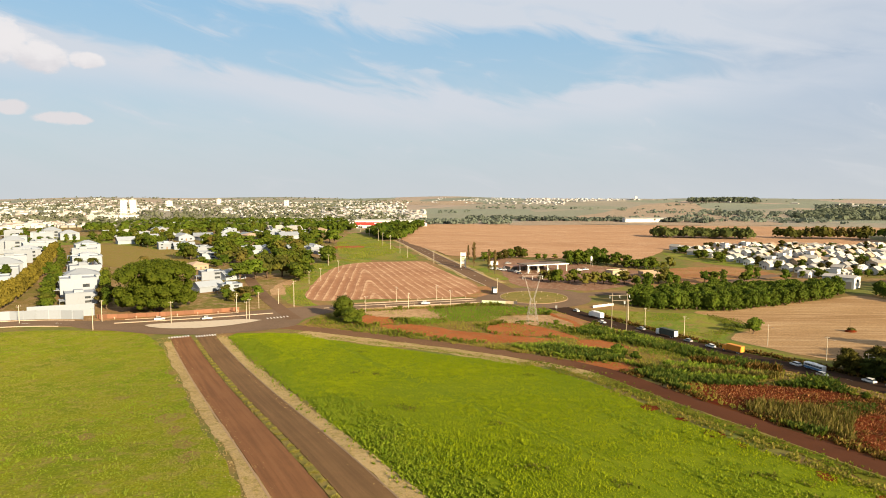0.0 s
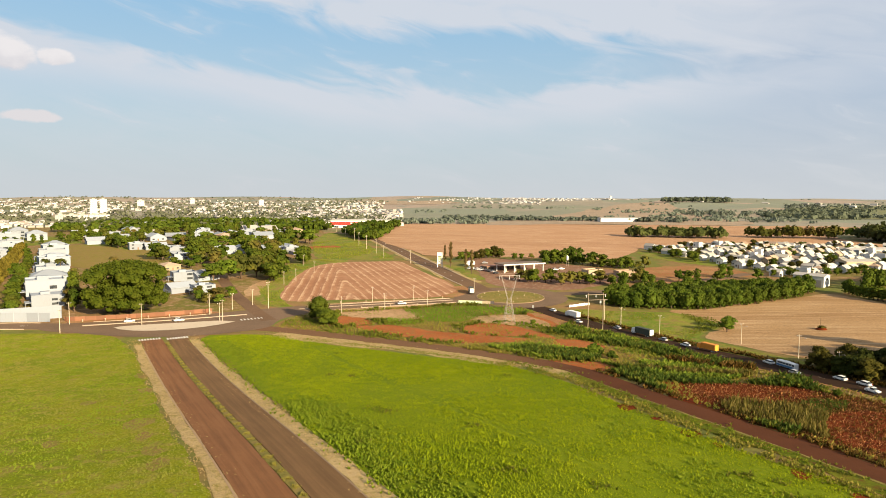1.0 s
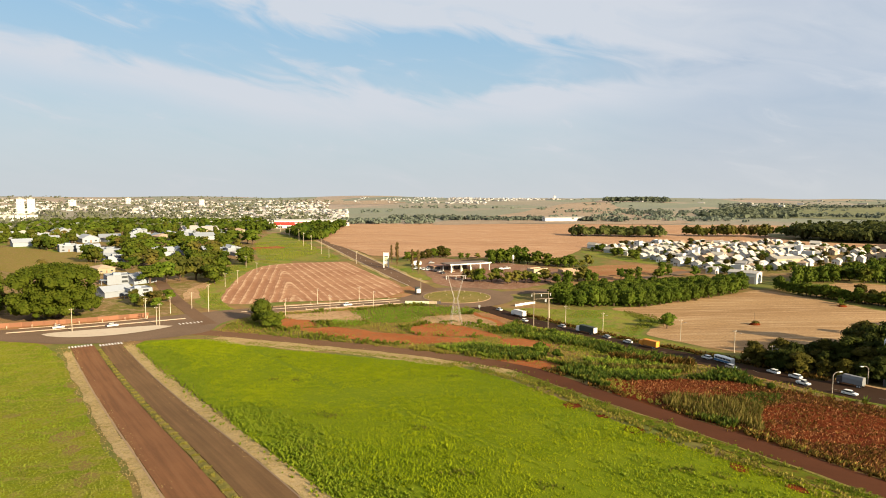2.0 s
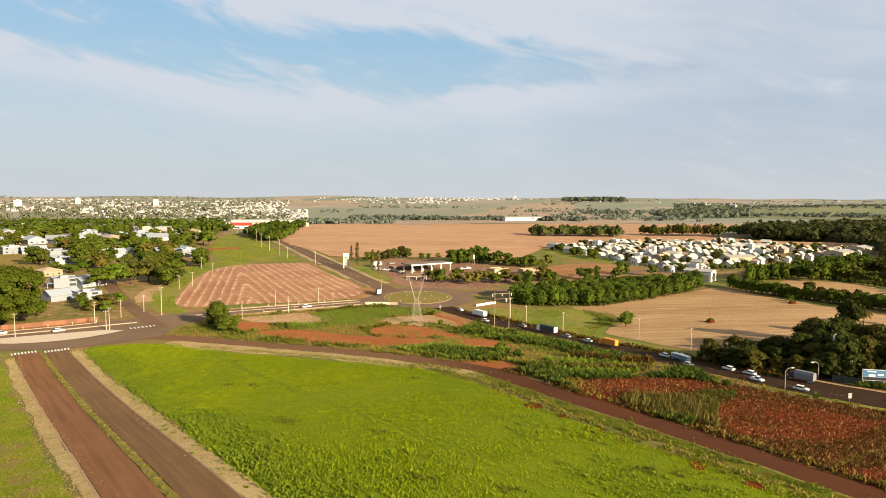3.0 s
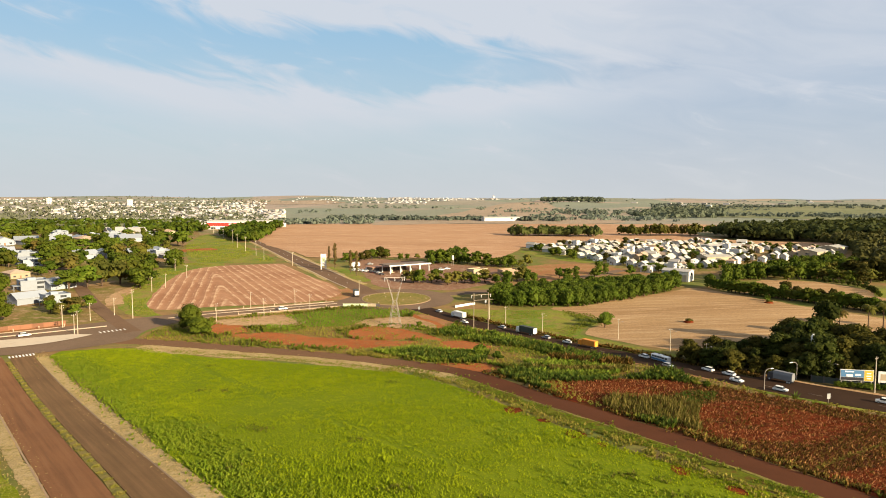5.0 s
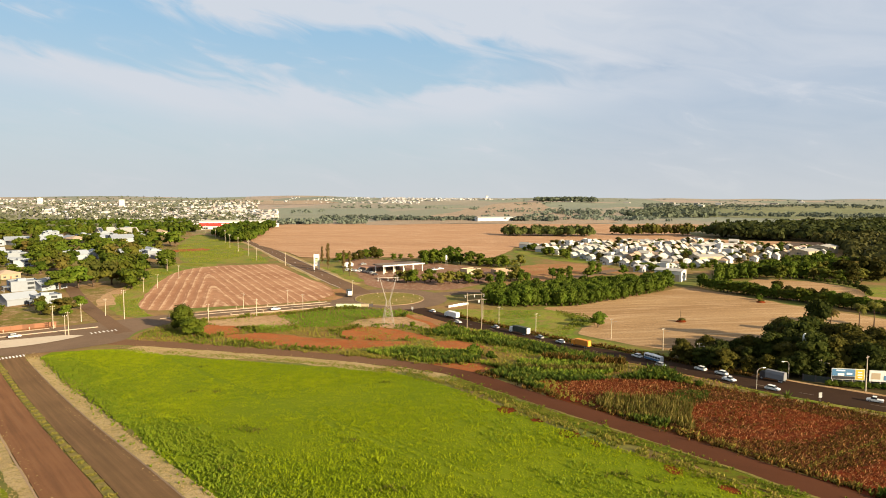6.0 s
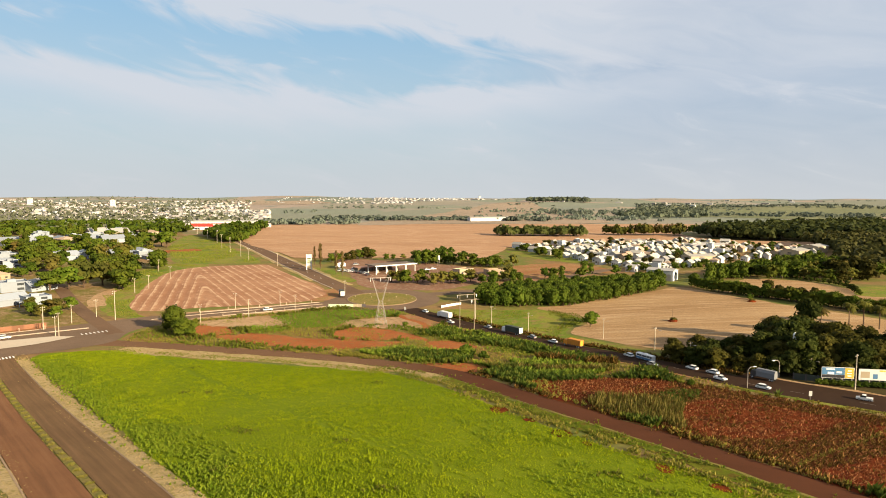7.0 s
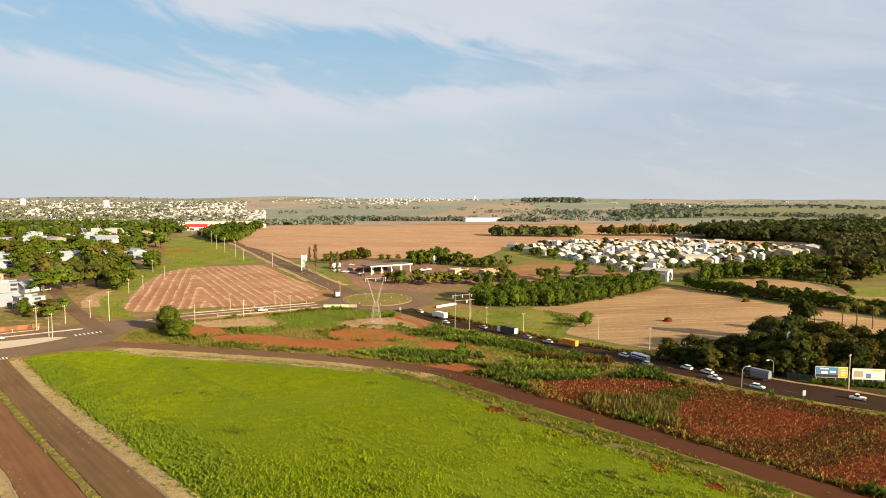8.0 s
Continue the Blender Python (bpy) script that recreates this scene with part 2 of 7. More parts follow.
# ---- the lie of the land ----
# height of the land over distance from the hilltop the view starts from
LAND_R = (0, 60, 100, 130, 160, 200, 250, 300, 400, 500, 900, 1500, 2500, 3600, 4500, 4950)
LAND_Z = (7, 7, 5.5, 2.5, -0.5, -3.5, -6, -5.5, -2, 0, 3, 2, 6, 14, 24, 26)
RR = np.arange(0.0, 5200.0, 10.0)
ZZ = np.interp(RR, LAND_R, LAND_Z)
for _ in range(3):
    ZZ = np.convolve(np.pad(ZZ, 2, mode="edge"), (0.15, 0.22, 0.26, 0.22, 0.15), mode="valid")


def land(x, y):
    """Height of the ground at a place."""
    r = np.hypot(x, y + 5.0)
    z = np.interp(r, RR, ZZ)
    s = np.clip((np.degrees(np.arctan2(x, y + 5.0)) - 8) / 20, 0, 1)
    s = s * s * (3 - 2 * s)
    dip = np.where((r > 150) & (r < 520), np.minimum(z, 0), 0)
    f = np.clip((r - 1400) / 1500, 0, 1)
    roll = f * (7 * np.sin(x / 410 + 1.3) * np.cos(y / 530) + 5 * np.sin((x + y) / 260 + 0.5) + 3 * np.sin((x - 1.7 * y) / 150))
    return z - 0.7 * s * dip + roll


def at(x, y, turn=0.0, lift=0.0):
    """A pose on the ground, turned by degrees."""
    return pose(x, y, float(land(x, y)) + lift, 0, 0, turn)


def curve(pts, step=4.0, closed=False):
    """Points along a smooth line through pts, about step apart."""
    p = [np.array(q, float) for q in pts]
    n = len(p)
    out = []
    for i in range(n if closed else n - 1):
        a, b = p[i], p[(i + 1) % n]
        z = p[i - 1] if closed or i else 2 * a - b
        c = p[(i + 2) % n] if closed or i + 2 < n else 2 * b - a
        k = max(1, int(np.linalg.norm(b - a) / step))
        for j in range(k):
            t = j / k
            out.append(0.5 * (2 * a + (b - z) * t + (2 * z - 5 * a + 4 * b - c) * t * t + (3 * a - z - 3 * b + c) * t**3))
    if not closed:
        out.append(p[-1])
    return np.array(out)


def normals(line):
    d = np.gradient(line, axis=0)
    d /= np.linalg.norm(d, axis=1)[:, None] + 1e-9
    return np.stack([d[:, 1], -d[:, 0]], 1)


def cut(line, x0, x1):
    """The stretch of a line between two x values."""
    return line[(line[:, 0] >= x0) & (line[:, 0] <= x1)]


def ribbon_mb(line, left, right, lift, thick=0.3, wander=0.0, cols=4):
    """A strip along a line, draped on the land; left and right: offsets to its right-hand side."""
    nrm = normals(line)
    mb = MB()
    vs = []
    k = len(line)
    for i, (p, q) in enumerate(zip(line, nrm)):
        w0 = wander * noise.noise((p[0] * 0.13, p[1] * 0.13, 1.0 + left)) if wander else 0
        w1 = wander * noise.noise((p[0] * 0.13, p[1] * 0.13, 7.0 + right)) if wander else 0
        for c in range(cols + 1):
            o = left + w0 + (right + w1 - left - w0) * c / cols
            x, y = p + q * o
            z = float(land(x, y)) + lift
            vs.append((x, y, z))
        x0, y0, z0 = vs[-cols - 1]
        x1, y1, z1 = vs[-1]
        vs += [(x0, y0, z0 - thick), (x1, y1, z1 - thick)]
    w = cols + 3
    fs = []
    for i in range(k - 1):
        a, b = i * w, (i + 1) * w
        fs += [(a + c, a + c + 1, b + c + 1, b + c) for c in range(cols)]
        fs += [(a + cols + 1, a, b, b + cols + 1), (a + cols, a + cols + 2, b + cols + 2, b + cols)]
    fs += [(cols + 1, cols + 2, *range(cols, -1, -1)), tuple(range((k - 1) * w, (k - 1) * w + cols + 1)) + ((k - 1) * w + cols + 2, (k - 1) * w + cols + 1)]
    return mb.add(vs, fs)


def inside(poly, x, y):
    """Which of the places lie in a polygon."""
    poly = np.array(poly, float)
    hit = np.zeros(np.shape(x), bool)
    for (ax, ay), (bx, by) in zip(poly, np.roll(poly, -1, 0)):
        if ay == by:
            continue
        hit ^= ((ay > y) != (by > y)) & (x < (bx - ax) * (y - ay) / (by - ay) + ax)
    return hit


def patch(name, pts, lift, mat, label, step=4.0, cell=5.0, rough=0.0, category="ground", smooth_line=True):
    """A piece of ground with its own cover, draped on the land."""
    line = curve(pts, step, True) if smooth_line else np.array(pts, float)
    if rough:
        line = np.array([p + rough * np.array([noise.noise((p[0] * 0.11, p[1] * 0.11, 3.0)) + 0.6 * noise.noise((p[0] * 0.5, p[1] * 0.5, 3.0)),
                                               noise.noise((p[0] * 0.11, p[1] * 0.11, 9.0)) + 0.6 * noise.noise((p[0] * 0.5, p[1] * 0.5, 9.0))]) for p in line])
    bm = bmesh.new()
    bm.faces.new([bm.verts.new((x, y, 0)) for x, y in line])
    for axis in (0, 1):
        lo, hi = line[:, axis].min(), line[:, axis].max()
        for c in np.arange(math.floor(lo / cell) * cell + cell, hi, cell):
            co, no = [0, 0, 0], [0, 0, 0]
            co[axis], no[axis] = float(c), 1.0
            bmesh.ops.bisect_plane(bm, geom=bm.verts[:] + bm.edges[:] + bm.faces[:], plane_co=co, plane_no=no, dist=1e-4)
    bmesh.ops.triangulate(bm, faces=[f for f in bm.faces if len(f.verts) > 4])
    for v in bm.verts:
        v.co.z = float(land(v.co.x, v.co.y)) + lift
    bmesh.ops.recalc_face_normals(bm, faces=bm.faces[:])
    if sum(f.normal.z for f in bm.faces) < 0:
        bmesh.ops.reverse_faces(bm, faces=bm.faces[:])
    me = bpy.data.meshes.new(name)
    bm.to_mesh(me)
    bm.free()
    me.materials.append(mat)
    return tagged(new(name, me), label, category, kind="structure")


def spread(poly, gap, rng, jitter=0.45):
    """Places about gap apart in a polygon, unevenly set."""
    poly = np.array(poly, float)
    (x0, y0), (x1, y1) = poly.min(0), poly.max(0)
    x, y = np.meshgrid(np.arange(x0, x1, gap), np.arange(y0, y1, gap))
    x = x.ravel() + rng.uniform(-jitter, jitter, x.size) * gap
    y = y.ravel() + rng.uniform(-jitter, jitter, y.size) * gap
    keep = inside(poly, x, y)
    return x[keep], y[keep]


def tufts(name, x, y, height, blades, mat, label, rng, width=0.16, lean=0.6, category="grass", size=None):
    """Many tufts of bent blades in one mesh; each blade is two triangles."""
    n = len(x)
    size = rng.uniform(0.6, 1.35, n) if size is None else size
    base = np.stack([x, y, land(x, y)], 1)
    vs = np.empty((n, blades, 4, 3))
    turn0 = rng.uniform(0, 2 * np.pi, n)
    for b in range(blades):
        t = turn0 + 2 * np.pi * b / blades + rng.uniform(-0.5, 0.5, n)
        d = np.stack([np.cos(t), np.sin(t), 0 * t], 1)
        s = np.stack([-np.sin(t), np.cos(t), 0 * t], 1)
        h = (height * size * rng.uniform(0.7, 1.2, n))[:, None]
        ln = lean * rng.uniform(0.4, 1.2, n)[:, None]
        w = width * size[:, None]
        z = np.array([0, 0, 1.0])
        vs[:, b, 0] = base - s * w * 0.7
        vs[:, b, 1] = base + s * w * 0.7 + d * 0.05
        vs[:, b, 2] = base + s * w + d * h * ln * 0.45 + z * h * 0.65
        vs[:, b, 3] = base - s * w * 0.3 + d * h * ln + z * h
    k = np.arange(n * blades) * 4
    fs = np.concatenate([np.stack([k, k + 1, k + 2], 1), np.stack([k, k + 2, k + 3], 1)])
    me = bpy.data.meshes.new(name)
    me.vertices.add(n * blades * 4)
    me.vertices.foreach_set("co", vs.ravel())
    me.loops.add(len(fs) * 3)
    me.loops.foreach_set("vertex_index", fs.ravel().astype(np.int32))
    me.polygons.add(len(fs))
    me.polygons.foreach_set("loop_start", np.arange(len(fs), dtype=np.int32) * 3)
    me.materials.append(mat)
    me.update(calc_edges=True)
    return tagged(new(name, me), label, category, kind="stuff")


def leaf_cloud(lobes, count, leaf, rng, flat=0.75):
    """Leaf sprays set over rounded lobes (x, y, z, rx, ry, rz): quads that mostly face outwards."""
    lob = np.array(lobes, float)
    area = lob[:, 3] * lob[:, 4] + lob[:, 3] * lob[:, 5]
    pick = rng.choice(len(lob), count, p=area / area.sum())
    d = rng.normal(size=(count, 3))
    d[:, 2] = np.where(d[:, 2] < -0.5, -d[:, 2], d[:, 2])
    d /= np.linalg.norm(d, axis=1)[:, None]
    c = lob[pick, :3] + d * lob[pick, 3:] * rng.uniform(0.62, 1.14, count)[:, None]
    nrm = d + rng.normal(size=(count, 3)) * 0.55
    nrm[:, 2] += 0.25
    nrm /= np.linalg.norm(nrm, axis=1)[:, None]
    a = np.cross(nrm, rng.normal(size=(count, 3)))
    a /= np.linalg.norm(a, axis=1)[:, None]
    b = np.cross(nrm, a)
    s = (leaf * rng.uniform(0.55, 1.35, count))[:, None]
    v = np.stack([c - a * s, c - b * s * flat + nrm * s * 0.15, c + a * s, c + b * s * flat + nrm * s * 0.15], 1)
    return v.reshape(-1, 3), np.arange(count * 4).reshape(-1, 4)


def leaf_mesh(name, lobes, count, leaf, mat, rng, core=0.8):
    """A crown: leaf sprays over darker, uneven cores."""
    v, f = leaf_cloud(lobes, count, leaf, rng)
    mb = MB()
    mb.add(v.tolist(), f.tolist())
    for x, y, z, rx, ry, rz in lobes:
        bm = bmesh.new()
        bmesh.ops.create_icosphere(bm, subdivisions=1, radius=1)
        vs = [(x + p.co.x * rx * core * (1 + 0.25 * rng.uniform(-1, 1)), y + p.co.y * ry * core * (1 + 0.25 * rng.uniform(-1, 1)), z + p.co.z * rz * core) for p in bm.verts]
        bm.verts.index_update()
        mb.add(vs, [[q.index for q in fc.verts] for fc in bm.faces])
        bm.free()
    return mb.mesh(name, mat)

# ---- ground covers ----
LEAF_FIELD = leafy("crop leaves", (0.150, 0.196, 0.004), (0.218, 0.252, 0.005), (0.240, 0.262, 0.008), 0.30, (0.140, 0.185, 0.004), 0.035)
LEAF_PASTURE = leafy("pasture blades", (0.155, 0.230, 0.010), (0.225, 0.270, 0.016), (0.27, 0.29, 0.035), 0.25, (0.255, 0.215, 0.05), 0.05)
LEAF_WEED = leafy("weed leaves", (0.068, 0.100, 0.008), (0.110, 0.130, 0.012), (0.20, 0.175, 0.03), 0.55)
LEAF_DARKWEED = leafy("dark weed leaves", (0.036, 0.070, 0.008), (0.055, 0.090, 0.010), (0.10, 0.12, 0.02), 0.5)
LEAF_CANE = leafy("cane leaves", (0.034, 0.025, 0.0025), (0.052, 0.033, 0.004), (0.36, 0.19, 0.052), 0.60, rare=3.0)
LEAF_HAY = leafy("bleached hay", (0.34, 0.235, 0.10), (0.28, 0.195, 0.075), (0.40, 0.29, 0.14), 0.4)
LEAF_STRAW = leafy("dry straw", (0.105, 0.022, 0.005), (0.070, 0.017, 0.004), (0.62, 0.29, 0.110), 0.70, rare=2.7)
CROP_SOIL = earth("crop ground", (0.132, 0.178, 0.004), (0.166, 0.204, 0.005), (0.190, 0.220, 0.008), 0.05, 0.9)
PASTURE = earth("pasture ground", (0.150, 0.185, 0.007), (0.215, 0.215, 0.012), (0.255, 0.205, 0.045), 0.06, 0.30)
VERGE = earth("dry verge", (0.47, 0.335, 0.165), (0.39, 0.275, 0.125), (0.25, 0.20, 0.05), 0.12, 0.9)
RED_SOIL = earth("red soil", (0.145, 0.023, 0.005), (0.185, 0.034, 0.007), (0.050, 0.013, 0.003), 0.05, 0.5)
TILLED = earth("tilled soil", (0.092, 0.026, 0.006), (0.118, 0.034, 0.008), (0.046, 0.024, 0.006), 0.06, 0.5)
CLEAR_SOIL = earth("scraped red soil", (0.30, 0.088, 0.026), (0.36, 0.118, 0.038), (0.26, 0.13, 0.045), 0.06, 0.4)
PINK_SOIL = earth("pinkish soil", (0.30, 0.125, 0.055), (0.36, 0.185, 0.09), (0.22, 0.165, 0.045), 0.05, 0.4)
PALE_SOIL = earth("pale soil", (0.45, 0.285, 0.155), (0.37, 0.215, 0.112), (0.25, 0.17, 0.065), 0.06, 0.5)
SCRUB = earth("scrub ground", (0.17, 0.16, 0.035), (0.23, 0.15, 0.05), (0.29, 0.13, 0.045), 0.035, 0.35)
GREEN = earth("green grass", (0.13, 0.18, 0.02), (0.22, 0.21, 0.035), (0.24, 0.165, 0.06), 0.05, 0.22)
BARE_FIELD = earth("stubble field", (0.45, 0.255, 0.140), (0.385, 0.212, 0.115), (0.54, 0.34, 0.20), 0.012, 0.16, stretch=(0.22, 1.3, 1), turn=0.15)
SAND_FIELD = earth("dry field", (0.40, 0.245, 0.118), (0.32, 0.185, 0.085), (0.50, 0.33, 0.18), 0.02, 0.28, stretch=(0.12, 1.3, 1), turn=0.25)
# distant haze is mixed into these two field colours, paling them
HAZY_STUBBLE = earth("haze-tinted stubble", (0.36, 0.265, 0.185), (0.31, 0.235, 0.165), (0.40, 0.31, 0.22), 0.006, 0.05)
HAZY_GRASS = earth("haze-tinted grazing land", (0.19, 0.20, 0.10), (0.235, 0.225, 0.12), (0.16, 0.165, 0.095), 0.006, 0.04)
DRY_GRASS = earth("dry grass", (0.20, 0.165, 0.04), (0.25, 0.18, 0.06), (0.14, 0.13, 0.03), 0.08, 0.6)
# litter colour darkened to stand in for the grove's shade
SHADED_LITTER = earth("shaded leaf litter", (0.050, 0.040, 0.015), (0.065, 0.050, 0.018), (0.085, 0.060, 0.024), 0.08, 0.6)
WORN_GRASS = earth("worn grass", (0.24, 0.17, 0.055), (0.20, 0.175, 0.03), (0.27, 0.15, 0.06), 0.2, 0.8)
WEEDY = earth("weedy verge", (0.095, 0.120, 0.007), (0.130, 0.130, 0.011), (0.12, 0.060, 0.013), 0.10, 0.5)
TOWN_SOIL = earth("town ground", (0.15, 0.135, 0.03), (0.24, 0.14, 0.06), (0.34, 0.215, 0.125), 0.03, 0.25)
FORECOURT = earth("dusty forecourt", (0.26, 0.135, 0.082), (0.20, 0.105, 0.066), (0.32, 0.21, 0.14), 0.05, 0.4, bump=0.1)
CONCRETE = paint("concrete", (0.54, 0.43, 0.31), 0.85, vary=0.18, scale=0.6)
KERB = paint("kerb concrete", (0.46, 0.345, 0.24), 0.85, vary=0.15, scale=0.9)
DUSTY_KERB = paint("dusty kerb", (0.28, 0.18, 0.10), 0.9, vary=0.3, scale=0.5)
WHITE_LINE = paint("road paint", (0.75, 0.72, 0.66), 0.7, vary=0.2, scale=1.5)


def asphalt(name, a, b, dust=(0.13, 0.070, 0.040), grey=None, along_road=None):
    k = Mat(name, 0.92, spec=0.05)
    col = k.mix(k.ramp(k.noise(0.05, 5, 0.6), 0.35, 0.65), a, b)
    if grey:
        # paler, greyer tone on the stretch by the junction
        sx = k.n.new("ShaderNodeSeparateXYZ")
        k.l.new(k.n.new("ShaderNodeNewGeometry").outputs["Position"], sx.inputs[0])
        col = k.mix(k.ramp(sx.outputs[0], -35, 12), grey, col)
    patchy = k.ramp(k.noise(0.45, 6, 0.7), 0.5, 0.8)
    col = k.mix(k.math("MULTIPLY", patchy, 0.5), col, dust)
    if along_road is not None:
        # tracks and dust drawn out along the carriageway
        run = k.noise(0.9, 4, 0.55, k.lane(along_road, 0.03))
        col = k.mix(k.math("MULTIPLY", k.ramp(run, 0.45, 0.75), 0.35), col, (0.25, 0.135, 0.068))
        col = k.mix(k.math("MULTIPLY", k.ramp(run, 0.55, 0.28), 0.30), col, (0.060, 0.034, 0.020))
    grit = k.noise(7.0, 3, 0.6)
    col = k.mix(k.ramp(grit, 0.4, 0.8), col, k.mix(0.4, col, (0.015, 0.012, 0.01)))
    return k.color(col).bump(grit, 0.25, 0.03).m


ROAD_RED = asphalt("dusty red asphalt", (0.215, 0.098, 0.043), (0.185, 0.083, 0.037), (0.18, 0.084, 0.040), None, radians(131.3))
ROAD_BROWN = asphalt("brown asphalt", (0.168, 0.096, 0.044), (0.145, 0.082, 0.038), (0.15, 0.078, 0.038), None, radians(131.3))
ROAD_TOWN = asphalt("worn town asphalt", (0.158, 0.094, 0.055), (0.134, 0.080, 0.047))
ROAD_GREY = asphalt("grey asphalt", (0.172, 0.112, 0.072), (0.146, 0.096, 0.062))
ROAD_DARK = asphalt("dark asphalt", (0.042, 0.022, 0.012), (0.033, 0.0175, 0.0100), (0.055, 0.028, 0.015))
ROAD_DIRT = asphalt("packed earth", (0.092, 0.032, 0.0135), (0.076, 0.027, 0.0115), (0.100, 0.035, 0.0150), (0.155, 0.082, 0.042))


def ploughed():
    """Turned earth with pale straw left along bending rows."""
    k = Mat("ploughed rows", 0.95, spec=0.1)
    warp = k.noise(0.035, 4, 0.6)
    # hairpin rows: one leg along each side of the field, turning at the far end
    pos = k.n.new("ShaderNodeNewGeometry").outputs["Position"]
    legs = []
    for nx, ny, shift in ((-0.95, -0.31, 0.0), (0.865, 0.503, 21.0)):
        dp = k.n.new("ShaderNodeVectorMath")
        dp.operation = "DOT_PRODUCT"
        k.l.new(pos, dp.inputs[0])
        dp.inputs[1].default_value = (nx, ny, 0)
        legs.append(k.math("SUBTRACT", dp.outputs["Value"], nx * -135 + ny * 330 + shift))
    across = k.math("SMOOTH_MAX", legs[0], legs[1], 9.0)
    drift = k.noise(0.018, 3, 0.5)
    phase = k.math("MULTIPLY_ADD", across, 1.28, k.math("MULTIPLY_ADD", warp, 2.2, k.math("MULTIPLY", drift, 3.0)))
    rows = k.math("SINE", phase)
    thin = k.math("SINE", k.math("MULTIPLY_ADD", phase, 2.0, 1.1))
    broken = k.noise(0.16, 6, 0.7)
    crest = k.math("MULTIPLY_ADD", k.math("POWER", k.math("MULTIPLY_ADD", rows, 0.5, 0.5), 5.0), 0.62, k.math("MULTIPLY", k.math("POWER", k.math("MULTIPLY_ADD", thin, 0.5, 0.5), 3.0), 0.34))
    straw = k.ramp(k.math("MULTIPLY_ADD", broken, 1.7, k.math("SUBTRACT", crest, 1.0)), 0.12, 0.62)
    base = k.mix(k.ramp(k.noise(0.03, 5, 0.65), 0.35, 0.65), (0.26, 0.122, 0.062), (0.34, 0.18, 0.097))
    base = k.mix(k.math("MULTIPLY", k.ramp(k.noise(0.35, 5, 0.7), 0.45, 0.75), 0.5), base, (0.21, 0.098, 0.052))
    col = k.mix(k.math("MULTIPLY", straw, 0.85), base, (0.53, 0.35, 0.21))
    fine = k.noise(2.2, 4, 0.6)
    col = k.mix(k.ramp(fine, 0.45, 0.8), col, (0.24, 0.11, 0.06))
    return k.color(col).bump(k.math("ADD", rows, fine), 0.3, 0.2).m


PLOUGHED = ploughed()


def countryside():
    """Scrubby grass near by, a patchwork of fields and woods far off."""
    k = Mat("countryside", 0.95, spec=0.1)
    near = k.mix(k.ramp(k.noise(0.03, 5, 0.6), 0.35, 0.65), (0.12, 0.13, 0.022), (0.22, 0.125, 0.05))
    cells = k.n.new("ShaderNodeTexVoronoi")
    cells.inputs["Scale"].default_value = 1.0
    cells.inputs["Randomness"].default_value = 0.9
    k.l.new(k.place((1 / 330.0, 1 / 520.0, 0), 0.35), cells.inputs["Vector"])
    pick = k.n.new("ShaderNodeSeparateColor")
    k.l.new(cells.outputs["Color"], pick.inputs[0])
    ramp = k.n.new("ShaderNodeValToRGB")
    ramp.color_ramp.interpolation = "CONSTANT"
    # far tones greyed and paled so that their colour carries the haze
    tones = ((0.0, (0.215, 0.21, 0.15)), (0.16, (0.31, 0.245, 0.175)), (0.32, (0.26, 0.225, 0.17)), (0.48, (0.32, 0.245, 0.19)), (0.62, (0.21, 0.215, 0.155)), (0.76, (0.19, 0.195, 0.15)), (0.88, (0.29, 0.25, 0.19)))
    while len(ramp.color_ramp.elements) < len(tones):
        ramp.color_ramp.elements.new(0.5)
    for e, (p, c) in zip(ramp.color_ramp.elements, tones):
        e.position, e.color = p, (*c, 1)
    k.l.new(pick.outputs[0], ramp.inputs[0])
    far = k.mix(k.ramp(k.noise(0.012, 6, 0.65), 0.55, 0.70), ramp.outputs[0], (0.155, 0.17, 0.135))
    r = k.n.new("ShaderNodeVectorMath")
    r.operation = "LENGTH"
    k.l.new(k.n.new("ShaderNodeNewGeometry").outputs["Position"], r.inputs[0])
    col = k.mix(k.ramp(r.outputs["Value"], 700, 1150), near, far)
    grain = k.noise(0.3, 5, 0.65)
    col = k.mix(k.ramp(grain, 0.4, 0.75), col, k.mix(0.4, col, (0.03, 0.04, 0.015)))
    return k.color(col).bump(grain, 0.5, 0.4).m


def build_ground():
    radii = [0.0, 20, 40] + list(np.arange(60, 452, 4.0))
    while radii[-1] < 4900:
        radii.append(min(radii[-1] * 1.035, 4905))
    n = 320
    r, t = np.meshgrid(np.array(radii[1:]), np.arange(n) * 2 * np.pi / n, indexing="ij")
    x, y = r * np.sin(t), r * np.cos(t) - 5
    vs = np.stack([x, y, land(x, y)], -1).reshape(-1, 3)
    vs = np.concatenate([vs, [[0, -5, float(land(0, -5))]]])
    k = len(radii) - 1
    fs = [(i * n + j, (i + 1) * n + j, (i + 1) * n + (j + 1) % n, i * n + (j + 1) % n) for i in range(k - 1) for j in range(n)]
    fs += [(len(vs) - 1, j, (j + 1) % n) for j in range(n)]
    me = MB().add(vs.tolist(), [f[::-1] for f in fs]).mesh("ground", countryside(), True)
    return tagged(new("ground", me), "gently rolling farmland with grass, fields and bare red soil", "ground", kind="structure")


build_ground()

